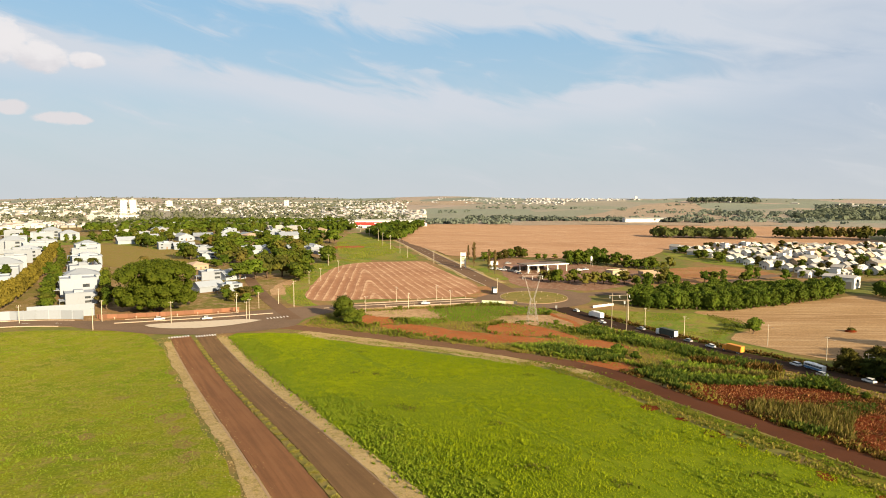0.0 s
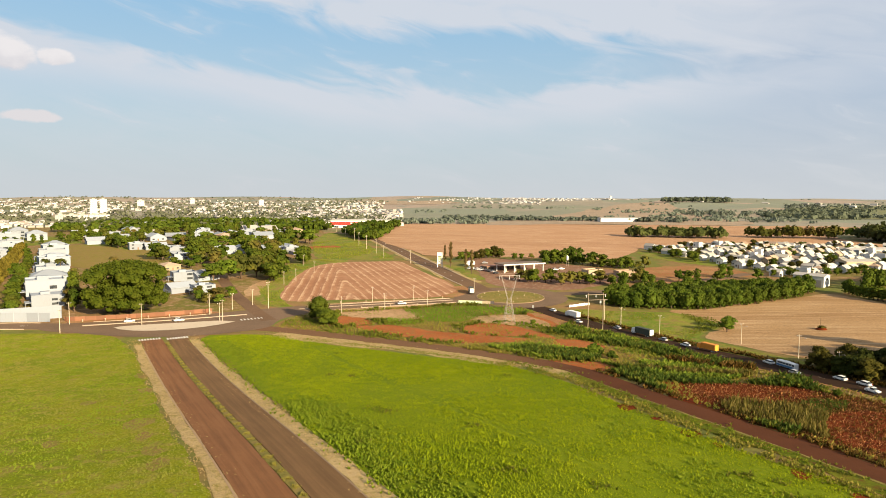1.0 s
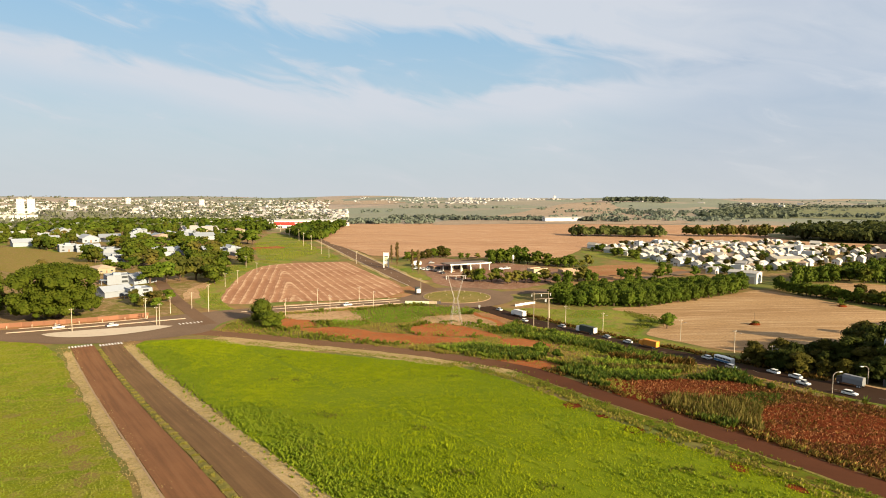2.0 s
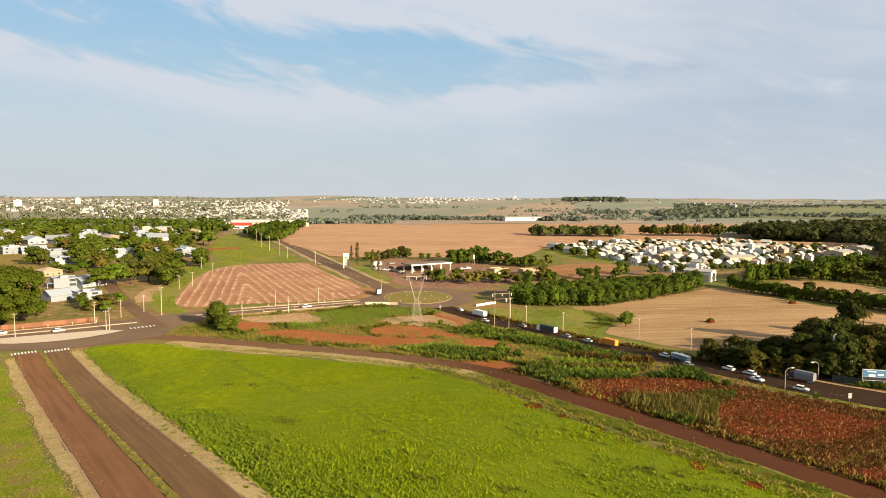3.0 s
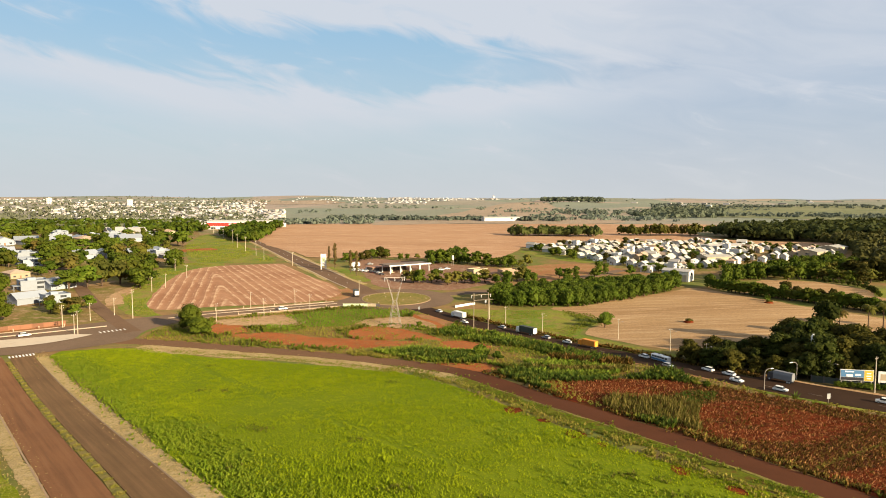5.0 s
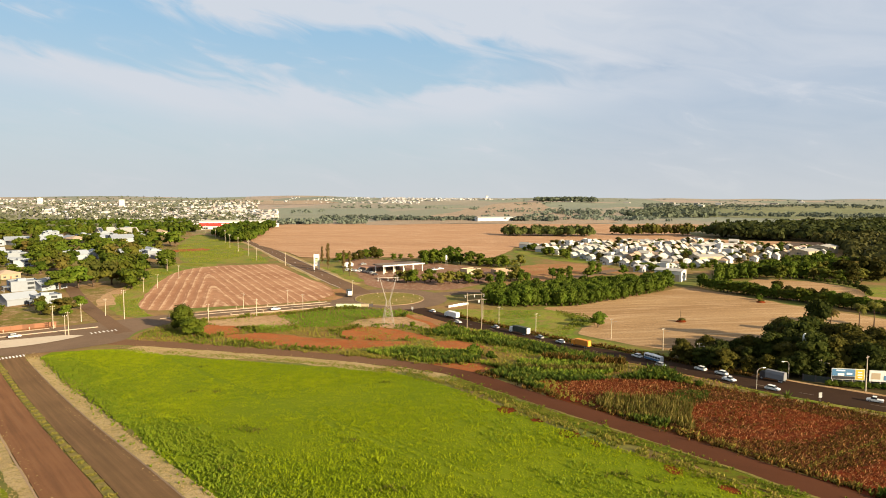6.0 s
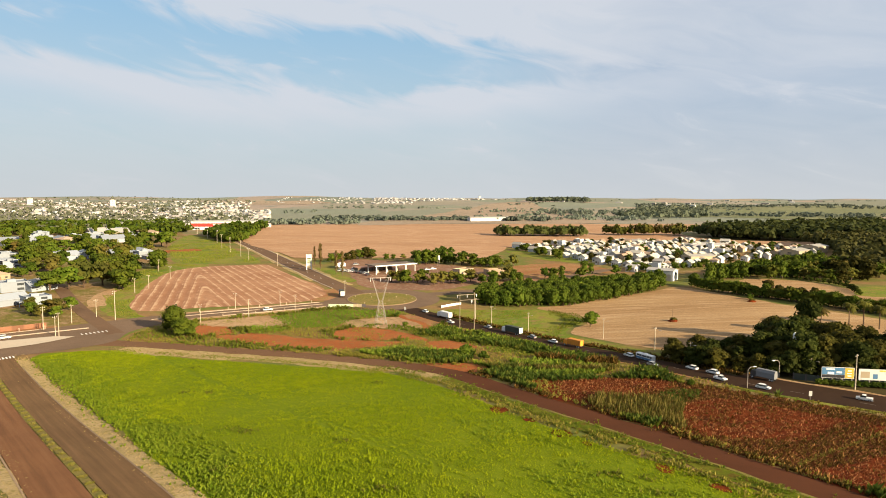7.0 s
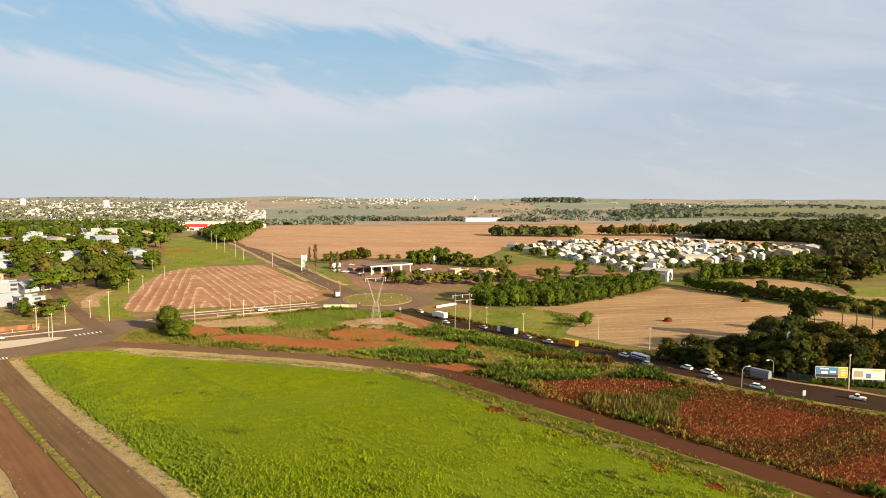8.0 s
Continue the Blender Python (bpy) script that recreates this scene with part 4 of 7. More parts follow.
def make_tree(name, label, r, h, base, leaves, leaf, mat, lobes=12, squash=0.7, up=0.5, trunk=0.35, kind_group="", size=(0.27, 0.42)):
    """A tree with tapered trunk, limbs and a leafy crown."""
    t = thing(name, label, "tree", kind_group)
    ls = crown_lobes(r, h, base, lobes, squash, up, size)
    wood = MB()
    z = base + (h - base) * 0.35
    wood.tube((0, 0, -0.4), (rng.uniform(-0.2, 0.2), rng.uniform(-0.2, 0.2), z), trunk * 1.25, trunk * 0.7, 8)
    for x, y, lz, *_ in ls[1:7]:
        wood.tube((0, 0, base * 0.75), (x * 0.8, y * 0.8, max(base * 0.9, lz - 0.3)), trunk * 0.5, trunk * 0.14, 5)
    part("trunk", wood, BARK, t)
    part("crown", leaf_mesh("crown", ls, leaves, leaf, mat, rng), None, t)
    return t


def scaled(x, y, s, turn, tall=1.0, lift=0.0):
    return at(x, y, turn, lift) @ Matrix.Diagonal((s, s, s * tall, 1))


TREES = {
    "round": make_tree("tree", "round-headed green street tree", 4.6, 8.5, 1.0, 820, 0.39, LEAF_MID, 14),
    "deep": make_tree("tree", "broad dark green shade tree", 5.6, 9.5, 1.0, 1020, 0.41, LEAF_DEEP, 17),
    "olive": make_tree("tree", "olive-brown leafy town tree", 5.0, 9.0, 1.2, 880, 0.39, LEAF_OLIVE, 15),
    "umbrella": make_tree("tree", "spreading flat-topped green tree", 7.0, 9.0, 2.2, 1080, 0.41, LEAF_MID, 18, 0.45, 0.65),
    "tall": make_tree("tree", "tall narrow dark green leafy tree", 3.4, 12.5, 0.9, 1000, 0.36, LEAF_DEEP, 17, 1.2, 0.3),
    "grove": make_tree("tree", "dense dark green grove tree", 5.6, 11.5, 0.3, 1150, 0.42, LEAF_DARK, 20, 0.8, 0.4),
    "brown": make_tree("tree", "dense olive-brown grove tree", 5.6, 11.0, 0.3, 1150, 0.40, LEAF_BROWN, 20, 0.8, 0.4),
    "wood": make_tree("tree", "dense green tree of the plantation", 4.6, 11.0, 0.1, 1000, 0.33, LEAF_WOOD, 40, 1.15, 0.40, size=(0.11, 0.21)),
    "ball": make_tree("tree", "dense round dark green tree", 6.0, 10.5, 0.3, 1800, 0.36, LEAF_DEEP, 26, 0.9, 0.12),
    "bush": make_tree("bush", "low rounded green bush", 1.9, 2.6, 0.1, 320, 0.24, LEAF_MID, 8, 0.8, 0.4, 0.12),
}
PLANTED = []


def plant(kind, x, y, s=1.0, tall=1.0, label="", group=""):
    """Notes a tree; all are set at the end, the nearest as things of their own."""
    if inside(((126, 376), (142, 364), (160, 384), (166, 416), (126, 408)), np.array([x]), np.array([y]))[0]:
        return
    PLANTED.append((math.hypot(x, y), kind, x, y, s, tall, float(rng.uniform(0, 360)), label, group))


def plant_all(kinds, places, s0, s1, group="", tall=(0.85, 1.15)):
    for x, y in places:
        plant(kinds[int(rng.integers(len(kinds)))], x, y, float(rng.uniform(s0, s1)), float(rng.uniform(*tall)), group=group)


def scatter(poly, gap, count=None):
    x, y = spread(poly, gap, rng)
    p = list(zip(x.tolist(), y.tolist()))
    if count and len(p) > count:
        p = [p[i] for i in rng.permutation(len(p))[:count]]
    return p


# the great shade tree by the junction
big = make_tree("tree", "huge spreading dark green shade tree behind the red wall", 22.5, 24.0, 1.5, 21000, 0.47, LEAF_GREAT, 230, 0.9, 0.42, 1.1, size=(0.075, 0.15))
big.matrix_world = at(-203, 252, 20)
# two joined round trees by the cross road
plant("ball", -111, 258, 0.88, 1.2, "round dark green tree beside the cross road")
plant("ball", -104, 250, 0.9, 0.75, "round dark green tree beside the cross road")
plant("round", -121, 276, 0.45, 0.9)

# town trees on the left, set so that the house fronts stay in view
HOUSES = [(-211, 305, 1, 0.95), (-199, 307, 3, 0.85), (-233, 341, 3, 1.0), (-221, 345, 1, 0.9), (-229, 356, 0, 0.9), (-374, 514, 1, 1.1), (-340, 484, 1, 1.0), (-309, 446, 1, 0.9), (-297, 489, 3, 1.0), (-271, 499, 1, 1.1), (-444, 546, 3, 1.2), (-418, 606, 1, 1.3), (-384, 636, 1, 1.2), (-347, 652, 3, 1.2), (-242, 512, 3, 0.9), (-262, 512, 1, 1.0), (-269, 379, 2, 0.9), (-297, 434, 3, 0.9), (-329, 474, 3, 1.05), (-366, 500, 1, 1.15), (-383, 498, 3, 1.15), (-430, 588, 1, 1.4), (-408, 598, 0, 1.3), (-455, 535, 1, 1.25),
          (-395, 622, 1, 1.25), (-374, 628, 2, 1.2), (-288, 480, 1, 1.2), (-280, 493, 1, 1.15), (-378, 687, 3, 1.25), (-336, 642, 1, 1.35), (-321, 652, 0, 1.15), (-250, 523, 1, 1.05), (-228, 493, 0, 0.9), (-423, 657, 3, 1.1), (-386, 731, 3, 1.2), (-445, 700, 3, 1.2), (-520, 640, 0, 1.2), (-540, 690, 1, 1.2)]
OPEN_PLOT = ((-380, 400), (-470, 505), (-426, 509), (-386, 486), (-359, 490), (-291, 398), (-262, 350), (-300, 300))


def clear_fronts(places):
    keep = []
    for px_, py_ in places:
        if inside(OPEN_PLOT, np.array([px_]), np.array([py_]))[0]:
            continue
        for hx, hy, *_ in HOUSES:
            r = math.hypot(hx, hy)
            along_, side_ = (px_ * hx + py_ * hy) / r - r, (px_ * hy - py_ * hx) / r
            if -48 < along_ < 10 and abs(side_) < 8.5:
                break
        else:
            keep.append((px_, py_))
    return keep


plant_all(("olive", "round", "olive"), ((-190, 290), (-183, 291), (-177, 288), (-186, 283), (-180, 281), (-172, 279), (-175, 295)), 0.65, 0.9, "town trees")
plant_all(("umbrella",), ((-213, 341), (-207, 348), (-316, 484), (-305, 488), (-281, 597), (-268, 600), (-258, 588)), 1.15, 1.45, "town trees")
plant_all(("olive",), ((-202, 354), (-196, 362), (-243, 474), (-235, 466), (-250, 462)), 1.15, 1.45, "town trees", (1.1, 1.3))
plant_all(("deep",), ((-178, 349), (-185, 358), (-193, 369), (-186, 375), (-216, 402), (-207, 394), (-224, 410), (-213, 433), (-195, 430), (-200, 442), (-305, 423), (-313, 427), (-288, 505), (-273, 497), (-265, 480), (-322, 502), (-336, 512), (-347, 524)), 1.0, 1.3, "town trees")
plant_all(("deep", "round"), ((-421, 513), (-414, 516), (-406, 514), (-429, 522), (-436, 528), (-412, 524)), 0.9, 1.15, "town trees")
plant_all(("round", "deep"), ((-273, 396), (-264, 391), (-257, 386), (-281, 402)), 0.5, 0.7, "town trees")
plant_all(("umbrella", "deep", "round", "olive", "tall"), clear_fronts(scatter(((-215, 420), (-245, 540), (-330, 700), (-470, 740), (-560, 620), (-420, 480), (-300, 400), (-230, 390)), 12, 230)), 0.7, 1.2, "town trees")
plant_all(("deep", "round", "tall"), clear_fronts(scatter(((-300, 230), (-270, 300), (-420, 470), (-560, 620), (-720, 640), (-560, 430)), 28, 60)), 0.6, 1.0, "town trees")
# tall dark row along the estate fence
plant_all(("tall", "olive"), clear_fronts([tuple(p) for p in curve(((-226, 246), (-284, 312), (-432, 484)), 11).tolist()]), 0.7, 1.2, "trees along the estate fence")
# filling station trees
plant_all(("deep", "brown"), ((-86, 476), (-82, 484), (-76, 485), (-73, 493), (-69, 498), (-64, 502), (-60, 503)), 0.62, 0.85, "trees behind the filling station")
plant_all(("olive", "round"), ((-47, 490), (-42, 494), (-35, 502)), 0.45, 0.62, "trees behind the filling station")
plant_all(("olive", "olive", "deep"), ((-34, 386), (-29, 382), (-25, 380), (-18, 381), (-15, 386), (-8, 376), (-3, 380), (2, 383), (8, 380), (14, 386), (20, 384), (27, 390), (34, 392), (5, 390), (38, 398)), 0.6, 0.9, "trees in front of the filling station")
plant_all(("deep", "wood", "round"), ((-22, 466), (-16, 470), (-10, 472), (-19, 478), (-8, 480), (-2, 474), (4, 468), (10, 464), (2, 482), (-12, 486), (-24, 484), (12, 474), (18, 466), (-4, 490)), 0.85, 1.15, "trees behind the filling station")
plant_all(("deep", "wood", "olive"), ((18, 458), (24, 456), (30, 453), (36, 454), (42, 457), (47, 462), (34, 462), (26, 464)), 0.6, 0.85, "trees behind the filling station")
# plantation between highway and field
WOOD = ((13, 319), (30, 313), (60, 316), (86, 331), (112, 351), (130, 372), (122, 379), (104, 371), (70, 361), (42, 348), (20, 339))
plant_all(("wood",), scatter(WOOD, 3.7), 0.66, 0.92, "plantation trees", (0.72, 0.98))
plant_all(("wood", "deep", "round"), scatter(((12, 360), (48, 382), (80, 402), (112, 412), (100, 428), (60, 414), (20, 392)), 12), 0.55, 0.9, "scattered trees")
plant_all(("wood", "deep"), scatter(((136, 372), (156, 372), (204, 392), (248, 405), (282, 466), (240, 460), (190, 425), (150, 398)), 9.5), 0.7, 1.0, "woodland trees")
plant_all(("deep", "wood"), [tuple(p) for p in curve(((136, 381), (142, 352), (150, 335), (170, 308), (184, 286), (196, 270), (206, 256)), 2.7).tolist()], 0.50, 0.72, "hedgerow trees")
plant_all(("deep", "brown"), [tuple(p) for p in curve(((152, 340), (172, 312), (186, 291), (200, 274)), 5).tolist()], 0.45, 0.7, "hedgerow trees")
plant_all(("wood",), scatter(((138, 382), (159, 384), (189, 405), (220, 424), (216, 433), (190, 424), (162, 401), (140, 389)), 4.3), 0.55, 0.75, "hedge trees beside the estate")
plant_all(("brown", "olive", "deep", "olive"), scatter(((222, 428), (213, 408), (219, 388), (226, 374), (250, 384), (270, 398), (288, 443), (262, 446)), 8.0), 0.6, 1.05, "woodland trees")
plant_all(("grove", "deep"), [tuple(p) for p in curve(((207, 404), (214, 384), (222, 364), (217, 343), (212, 330)), 3.4).tolist()], 0.22, 0.34, "low hedge beside the dry field")
# dark grove beside the highway


def clear_tank(places):
    """Leaves a gap in the grove round the water tank."""
    return [p for p in places if math.hypot(p[0] - 101.5, p[1] - 186) > 2.7]


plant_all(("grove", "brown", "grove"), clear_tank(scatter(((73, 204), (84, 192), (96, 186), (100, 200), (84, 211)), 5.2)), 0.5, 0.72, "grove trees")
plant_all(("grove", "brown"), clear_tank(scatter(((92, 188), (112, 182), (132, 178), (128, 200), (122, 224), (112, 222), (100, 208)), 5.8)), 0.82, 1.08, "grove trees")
# mostly the darkest leaves on this side, in place of shadow
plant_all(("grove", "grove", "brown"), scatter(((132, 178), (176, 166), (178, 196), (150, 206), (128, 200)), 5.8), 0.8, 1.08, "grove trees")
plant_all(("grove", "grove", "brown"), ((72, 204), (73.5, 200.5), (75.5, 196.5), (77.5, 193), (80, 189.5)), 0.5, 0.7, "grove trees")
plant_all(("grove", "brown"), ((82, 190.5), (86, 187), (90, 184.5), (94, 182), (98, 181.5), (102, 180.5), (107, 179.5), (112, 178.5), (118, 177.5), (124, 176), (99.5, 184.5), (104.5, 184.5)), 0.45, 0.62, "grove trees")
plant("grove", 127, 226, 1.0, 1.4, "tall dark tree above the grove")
plant("bush", 62, 277, 1.9)
plant("round", 60, 268, 0.7)
plant("bush", 150, 318, 1.1)

# ---- low plants: crops, grass and scrub ----
LEAF_MEADOW = leafy("wild grass", (0.115, 0.165, 0.010), (0.165, 0.190, 0.015), (0.27, 0.22, 0.05), 0.40)
LEAF_LUSH = leafy("lush leaves", (0.11, 0.19, 0.012), (0.14, 0.22, 0.016), (0.20, 0.25, 0.03), 0.4)
LEAF_LUSHCANE = leafy("fresh cane leaves", (0.060, 0.125, 0.007), (0.105, 0.168, 0.010), (0.24, 0.24, 0.035), 0.55)
LEAF_EDGE = leafy("dark green edge weeds", (0.085, 0.140, 0.006), (0.130, 0.180, 0.008), (0.20, 0.215, 0.02), 0.45)
LEAF_MAIZE = leafy("drying maize", (0.060, 0.066, 0.008), (0.095, 0.085, 0.014), (0.34, 0.25, 0.07), 0.55, rare=1.6)
LEAF_REED = leafy("dry reeds", (0.105, 0.122, 0.010), (0.150, 0.142, 0.017), (0.31, 0.23, 0.055), 0.50)
LEAF_MEDIAN = leafy("yellowing median grass", (0.19, 0.19, 0.02), (0.26, 0.22, 0.04), (0.36, 0.27, 0.09), 0.4)


def along(line, off):
    return line + normals(line) * off


def clear_of(x, y, line, dist):
    """Which places keep away from a line."""
    keep = np.ones(len(x), bool)
    for p in line[::2]:
        keep &= (x - p[0]) ** 2 + (y - p[1]) ** 2 > dist * dist
    return keep


def density(x, y, scale, seed):
    return np.array([noise.fractal((float(a) * scale, float(b) * scale, seed), 1.0, 2.0, 4) for a, b in zip(x, y)])


prng = np.random.default_rng(21)
x, y = spread(CROP, 0.45, prng)
x, y = x[y > 58], y[y > 58]
d = density(x, y, 0.035, 2.0)
d2 = density(x, y, 0.42, 3.0)
keep = prng.uniform(size=len(x)) < 0.95 + 0.5 * d + 0.5 * np.minimum(d2, 0)
keep &= ((x + 37) * 0.75 + (y - 76.5) * 0.66) > 17.5 + 16 * density(x, y, 0.045, 5.0)
for (ax, ay), (bx_, by_) in (((-53, 163), (7, 95)), ((-24, 133), (6, 100))):
    # wheel tracks left by the drill
    ln = np.hypot(bx_ - ax, by_ - ay)
    keep &= np.abs(((x - ax) * (by_ - ay) - (y - ay) * (bx_ - ax)) / ln + 1.5 * d2) > 0.45
size = prng.uniform(0.55, 1.35, keep.sum()) * (1 + 0.5 * d[keep]) * np.clip(1 + 0.55 * d2[keep], 0.55, 1.6)
tufts("grain_crop", x[keep], y[keep], 0.25, 3, LEAF_FIELD, "bright yellow-green grain plants in a dense stand", prng, 0.085, 1.3, "crop", size=size)
x, y = spread(CROP, 7.0, prng)
x, y = x[y > 58], y[y > 58]
keep = prng.uniform(size=len(x)) < 0.030
cx, cy = np.repeat(x[keep], 14), np.repeat(y[keep], 14)
spots = ((-41, 128), (-11, 95), (26, 103), (-39, 105), (28, 104), (-44, 130), (-9, 96), (33, 96), (4, 92), (-62, 165), (-20, 120))
cx = np.r_[cx, np.repeat([q[0] for q in spots], 14)]
cy = np.r_[cy, np.repeat([q[1] for q in spots], 14)]
tufts("weed_clumps", cx + prng.normal(0, 1.2, len(cx)), cy + prng.normal(0, 0.9, len(cx)), 0.5, 4, LEAF_WEED, "dark green weed clumps standing in the crop", prng, 0.12, 0.8, "weeds")
wx, wy = spread(((2, 136), (12, 138), (24, 118), (38, 100), (52, 78), (70, 50), (50, 50), (30, 78), (14, 100)), 0.8, prng, 0.9)
keep = density(wx, wy, 0.10, 41.0) > -0.08
tufts("weed_clumps", wx[keep], wy[keep], 0.42, 4, LEAF_EDGE, "green weeds spreading from the track into the crop", prng, 0.09, 0.9, "weeds")
# dark weed belt along the crop's edge by the avenue
for off, wide, times, tall in ((14.0, 1.2, 44, 0.50), (18.0, 3.2, 110, 0.40)):
    edge = along(AV, off)
    cx = np.concatenate([edge[:, 0] + prng.normal(0, wide, len(edge)) for _ in range(times)])
    cy = np.concatenate([edge[:, 1] + prng.normal(0, wide, len(edge)) for _ in range(times)])
    d = density(cx, cy, 0.07, 5.0)
    keep = (d > -0.45) & (cy > 60) & (cy < 212)
    tufts("weed_belt", cx[keep], cy[keep], tall, 5, LEAF_EDGE, "taller dark weeds along the edge of the crop", prng, 0.14, 0.8, "weeds")
x, y = spread(PASTURE_LEFT, 0.66, prng, 0.8)
seen = (y > 60) & (x < -40)
x, y = x[seen], y[seen]
d = density(x, y, 0.05, 8.0)
keep = prng.uniform(size=len(x)) < 0.88 + 0.6 * d
d2 = density(x, y, 0.3, 31.0)
tufts("pasture_grass", x[keep], y[keep], 0.24, 3, LEAF_PASTURE, "rough yellow-green pasture grass", prng, 0.085, 1.0, "grass", size=prng.uniform(0.6, 1.35, keep.sum()) * np.clip(1 + 0.7 * d2[keep], 0.5, 1.7))
tx, ty = spread(PASTURE_LEFT, 6.0, prng)
keep = (ty > 60) & (tx < -40) & (prng.uniform(size=len(tx)) < 0.10)
tx, ty = np.repeat(tx[keep], 12), np.repeat(ty[keep], 12)
tufts("pasture_weeds", tx + prng.normal(0, 1.0, len(tx)), ty + prng.normal(0, 0.7, len(tx)), 0.4, 4, LEAF_WEED, "darker weed clumps in the pasture", prng, 0.09, 0.9, "weeds")
# straw and grass on the verges
for off, w in ((-10.0, 1.5), (9.8, 1.5)):
    ln = along(AV[2:], off)
    cx = np.concatenate([ln[:, 0] + prng.normal(0, w, len(ln)) for _ in range(40)])
    cy = np.concatenate([ln[:, 1] + prng.normal(0, w, len(ln)) for _ in range(40)])
    tufts("verge_grass", cx, cy, 0.17, 4, LEAF_HAY, "dry straw and stubble on the verge", prng, 0.07, 1.1, "grass")
cx = np.concatenate([AV[:-3, 0] + prng.normal(0, 0.32, len(AV) - 3) for _ in range(30)])
cy = np.concatenate([AV[:-3, 1] + prng.normal(0, 0.32, len(AV) - 3) for _ in range(30)])
tufts("median_grass", cx, cy, 0.34, 4, LEAF_MEDIAN, "yellowing grass on the median", prng, 0.12, 0.8, "grass")
ln = along(DIRT[4:VSPLIT + 2], 8.0)
cx = np.concatenate([ln[:, 0] + prng.normal(0, 2.2, len(ln)) for _ in range(40)])
cy = np.concatenate([ln[:, 1] + prng.normal(0, 2.2, len(ln)) for _ in range(40)])
tufts("verge_grass", cx, cy, 0.2, 4, LEAF_HAY, "dry grass on the verge of the track", prng, 0.08, 1.0, "grass")
ln = along(DIRT[4:VSPLIT], 10.6)
cx = np.concatenate([ln[:, 0] + prng.normal(0, 1.3, len(ln)) for _ in range(44)])
cy = np.concatenate([ln[:, 1] + prng.normal(0, 1.3, len(ln)) for _ in range(44)])
keep = density(cx, cy, 0.09, 37.0) > -0.12
tufts("verge_grass", cx[keep], cy[keep], 0.3, 4, LEAF_MEADOW, "green grass spreading over the verge of the track", prng, 0.10, 1.0, "grass")
ln = along(DIRT[VSPLIT - 6:], 11.0)
cx = np.concatenate([ln[:, 0] + prng.normal(0, 1.5, len(ln)) for _ in range(46)])
cy = np.concatenate([ln[:, 1] + prng.normal(0, 1.5, len(ln)) for _ in range(46)])
d = density(cx, cy, 0.10, 4.0)
keep = d > -0.12
tufts("weed_belt", cx[keep], cy[keep], 0.5, 5, LEAF_REED, "green weeds between the track and the crop", prng, 0.09, 0.9, "weeds")
wx = np.concatenate([ln[:, 0] + prng.normal(2.2, 2.6, len(ln)) for _ in range(60)])
wy = np.concatenate([ln[:, 1] + prng.normal(1.4, 2.6, len(ln)) for _ in range(60)])
keep = density(wx, wy, 0.12, 27.0) > 0.02
tufts("weed_belt", wx[keep], wy[keep], 0.5, 5, LEAF_WEED, "dark low weeds on the verge of the track", prng, 0.1, 0.9, "weeds")
for px_, py_, r_ in ((12, 146, 2.2), (18, 137, 1.5), (23, 127, 2.2), (27, 120, 1.3), (37, 107, 1.7), (43, 99, 1.4)):
    patch("bare_spot", [(px_ + r_ * 1.5 * math.cos(a) * 0.7, py_ + r_ * 1.5 * math.sin(a)) for a in (0, 1, 2, 3, 4, 5)], 0.12, RED_SOIL, "bare patch of red soil", rough=1.2)

ln = along(DIRT[VSPLIT:], 6.6)
wx = np.concatenate([ln[:, 0] + prng.normal(0, 1.7, len(ln)) for _ in range(70)])
wy = np.concatenate([ln[:, 1] + prng.normal(0, 1.7, len(ln)) for _ in range(70)])
keep = (density(wx, wy, 0.10, 29.0) > -0.08) & clear_of(wx, wy, DIRT, 4.3)
tufts("verge_grass", wx[keep], wy[keep], 0.30, 5, LEAF_EDGE, "green grass along the track", prng, 0.07, 1.2, "grass")

# weeds along the far edge of the track
ln = along(DIRT[VSPLIT:], -6.0)
cx = np.concatenate([ln[:, 0] + prng.normal(0, 1.0, len(ln)) for _ in range(34)])
cy = np.concatenate([ln[:, 1] + prng.normal(0, 1.0, len(ln)) for _ in range(34)])
keep = density(cx, cy, 0.08, 17.0) > -0.15
tufts("weed_belt", cx[keep], cy[keep], 0.7, 4, LEAF_CANE, "yellow-green weeds along the track", prng, 0.13, 0.9, "weeds")

# scrub between the track and the highway
MAIZE = ((34, 154), (39, 163), (53, 158), (58, 153), (54, 145), (50, 131), (43, 140), (35, 147))
SEEDLING = ((54, 163), (60, 168), (67, 167), (63, 158), (56, 154))
x, y = spread(SCRUB_LAND, 1.0, prng)
keep = clear_of(x, y, DIRT, 4.6) & clear_of(x, y, HWY, 6.6)
x, y = x[keep], y[keep]
red = inside(((-108, 268), (-93, 267), (-86, 254), (-97, 249), (-106, 256)), x, y) | inside(((-92, 249), (-79, 254), (-67, 252), (-54, 246), (-30, 241), (-16, 240), (-24, 231), (-38, 226), (-48, 227), (-64, 232), (-80, 240)), x, y)
red |= inside(((-46, 258), (-37, 269), (-21, 260), (-8, 246), (-6, 240), (-16, 246), (-27, 242), (-42, 244)), x, y) | inside(((-24, 294), (-15, 293), (-4, 278), (-4, 262), (-10, 262), (-12, 274)), x, y)
red |= inside(((-8, 240), (2, 241), (11, 231), (8, 224), (-4, 225)), x, y) | inside(((-12, 201), (8, 203), (14, 193), (4, 189), (-4, 190)), x, y) | inside(((22, 191), (30, 192), (34, 184), (31, 178), (24, 183)), x, y)
pale = inside(((-110, 274), (-82, 290), (-68, 276), (-76, 264), (-94, 264)), x, y) | inside(((-48, 280), (-20, 290), (-2, 276), (-14, 262), (-38, 268)), x, y)
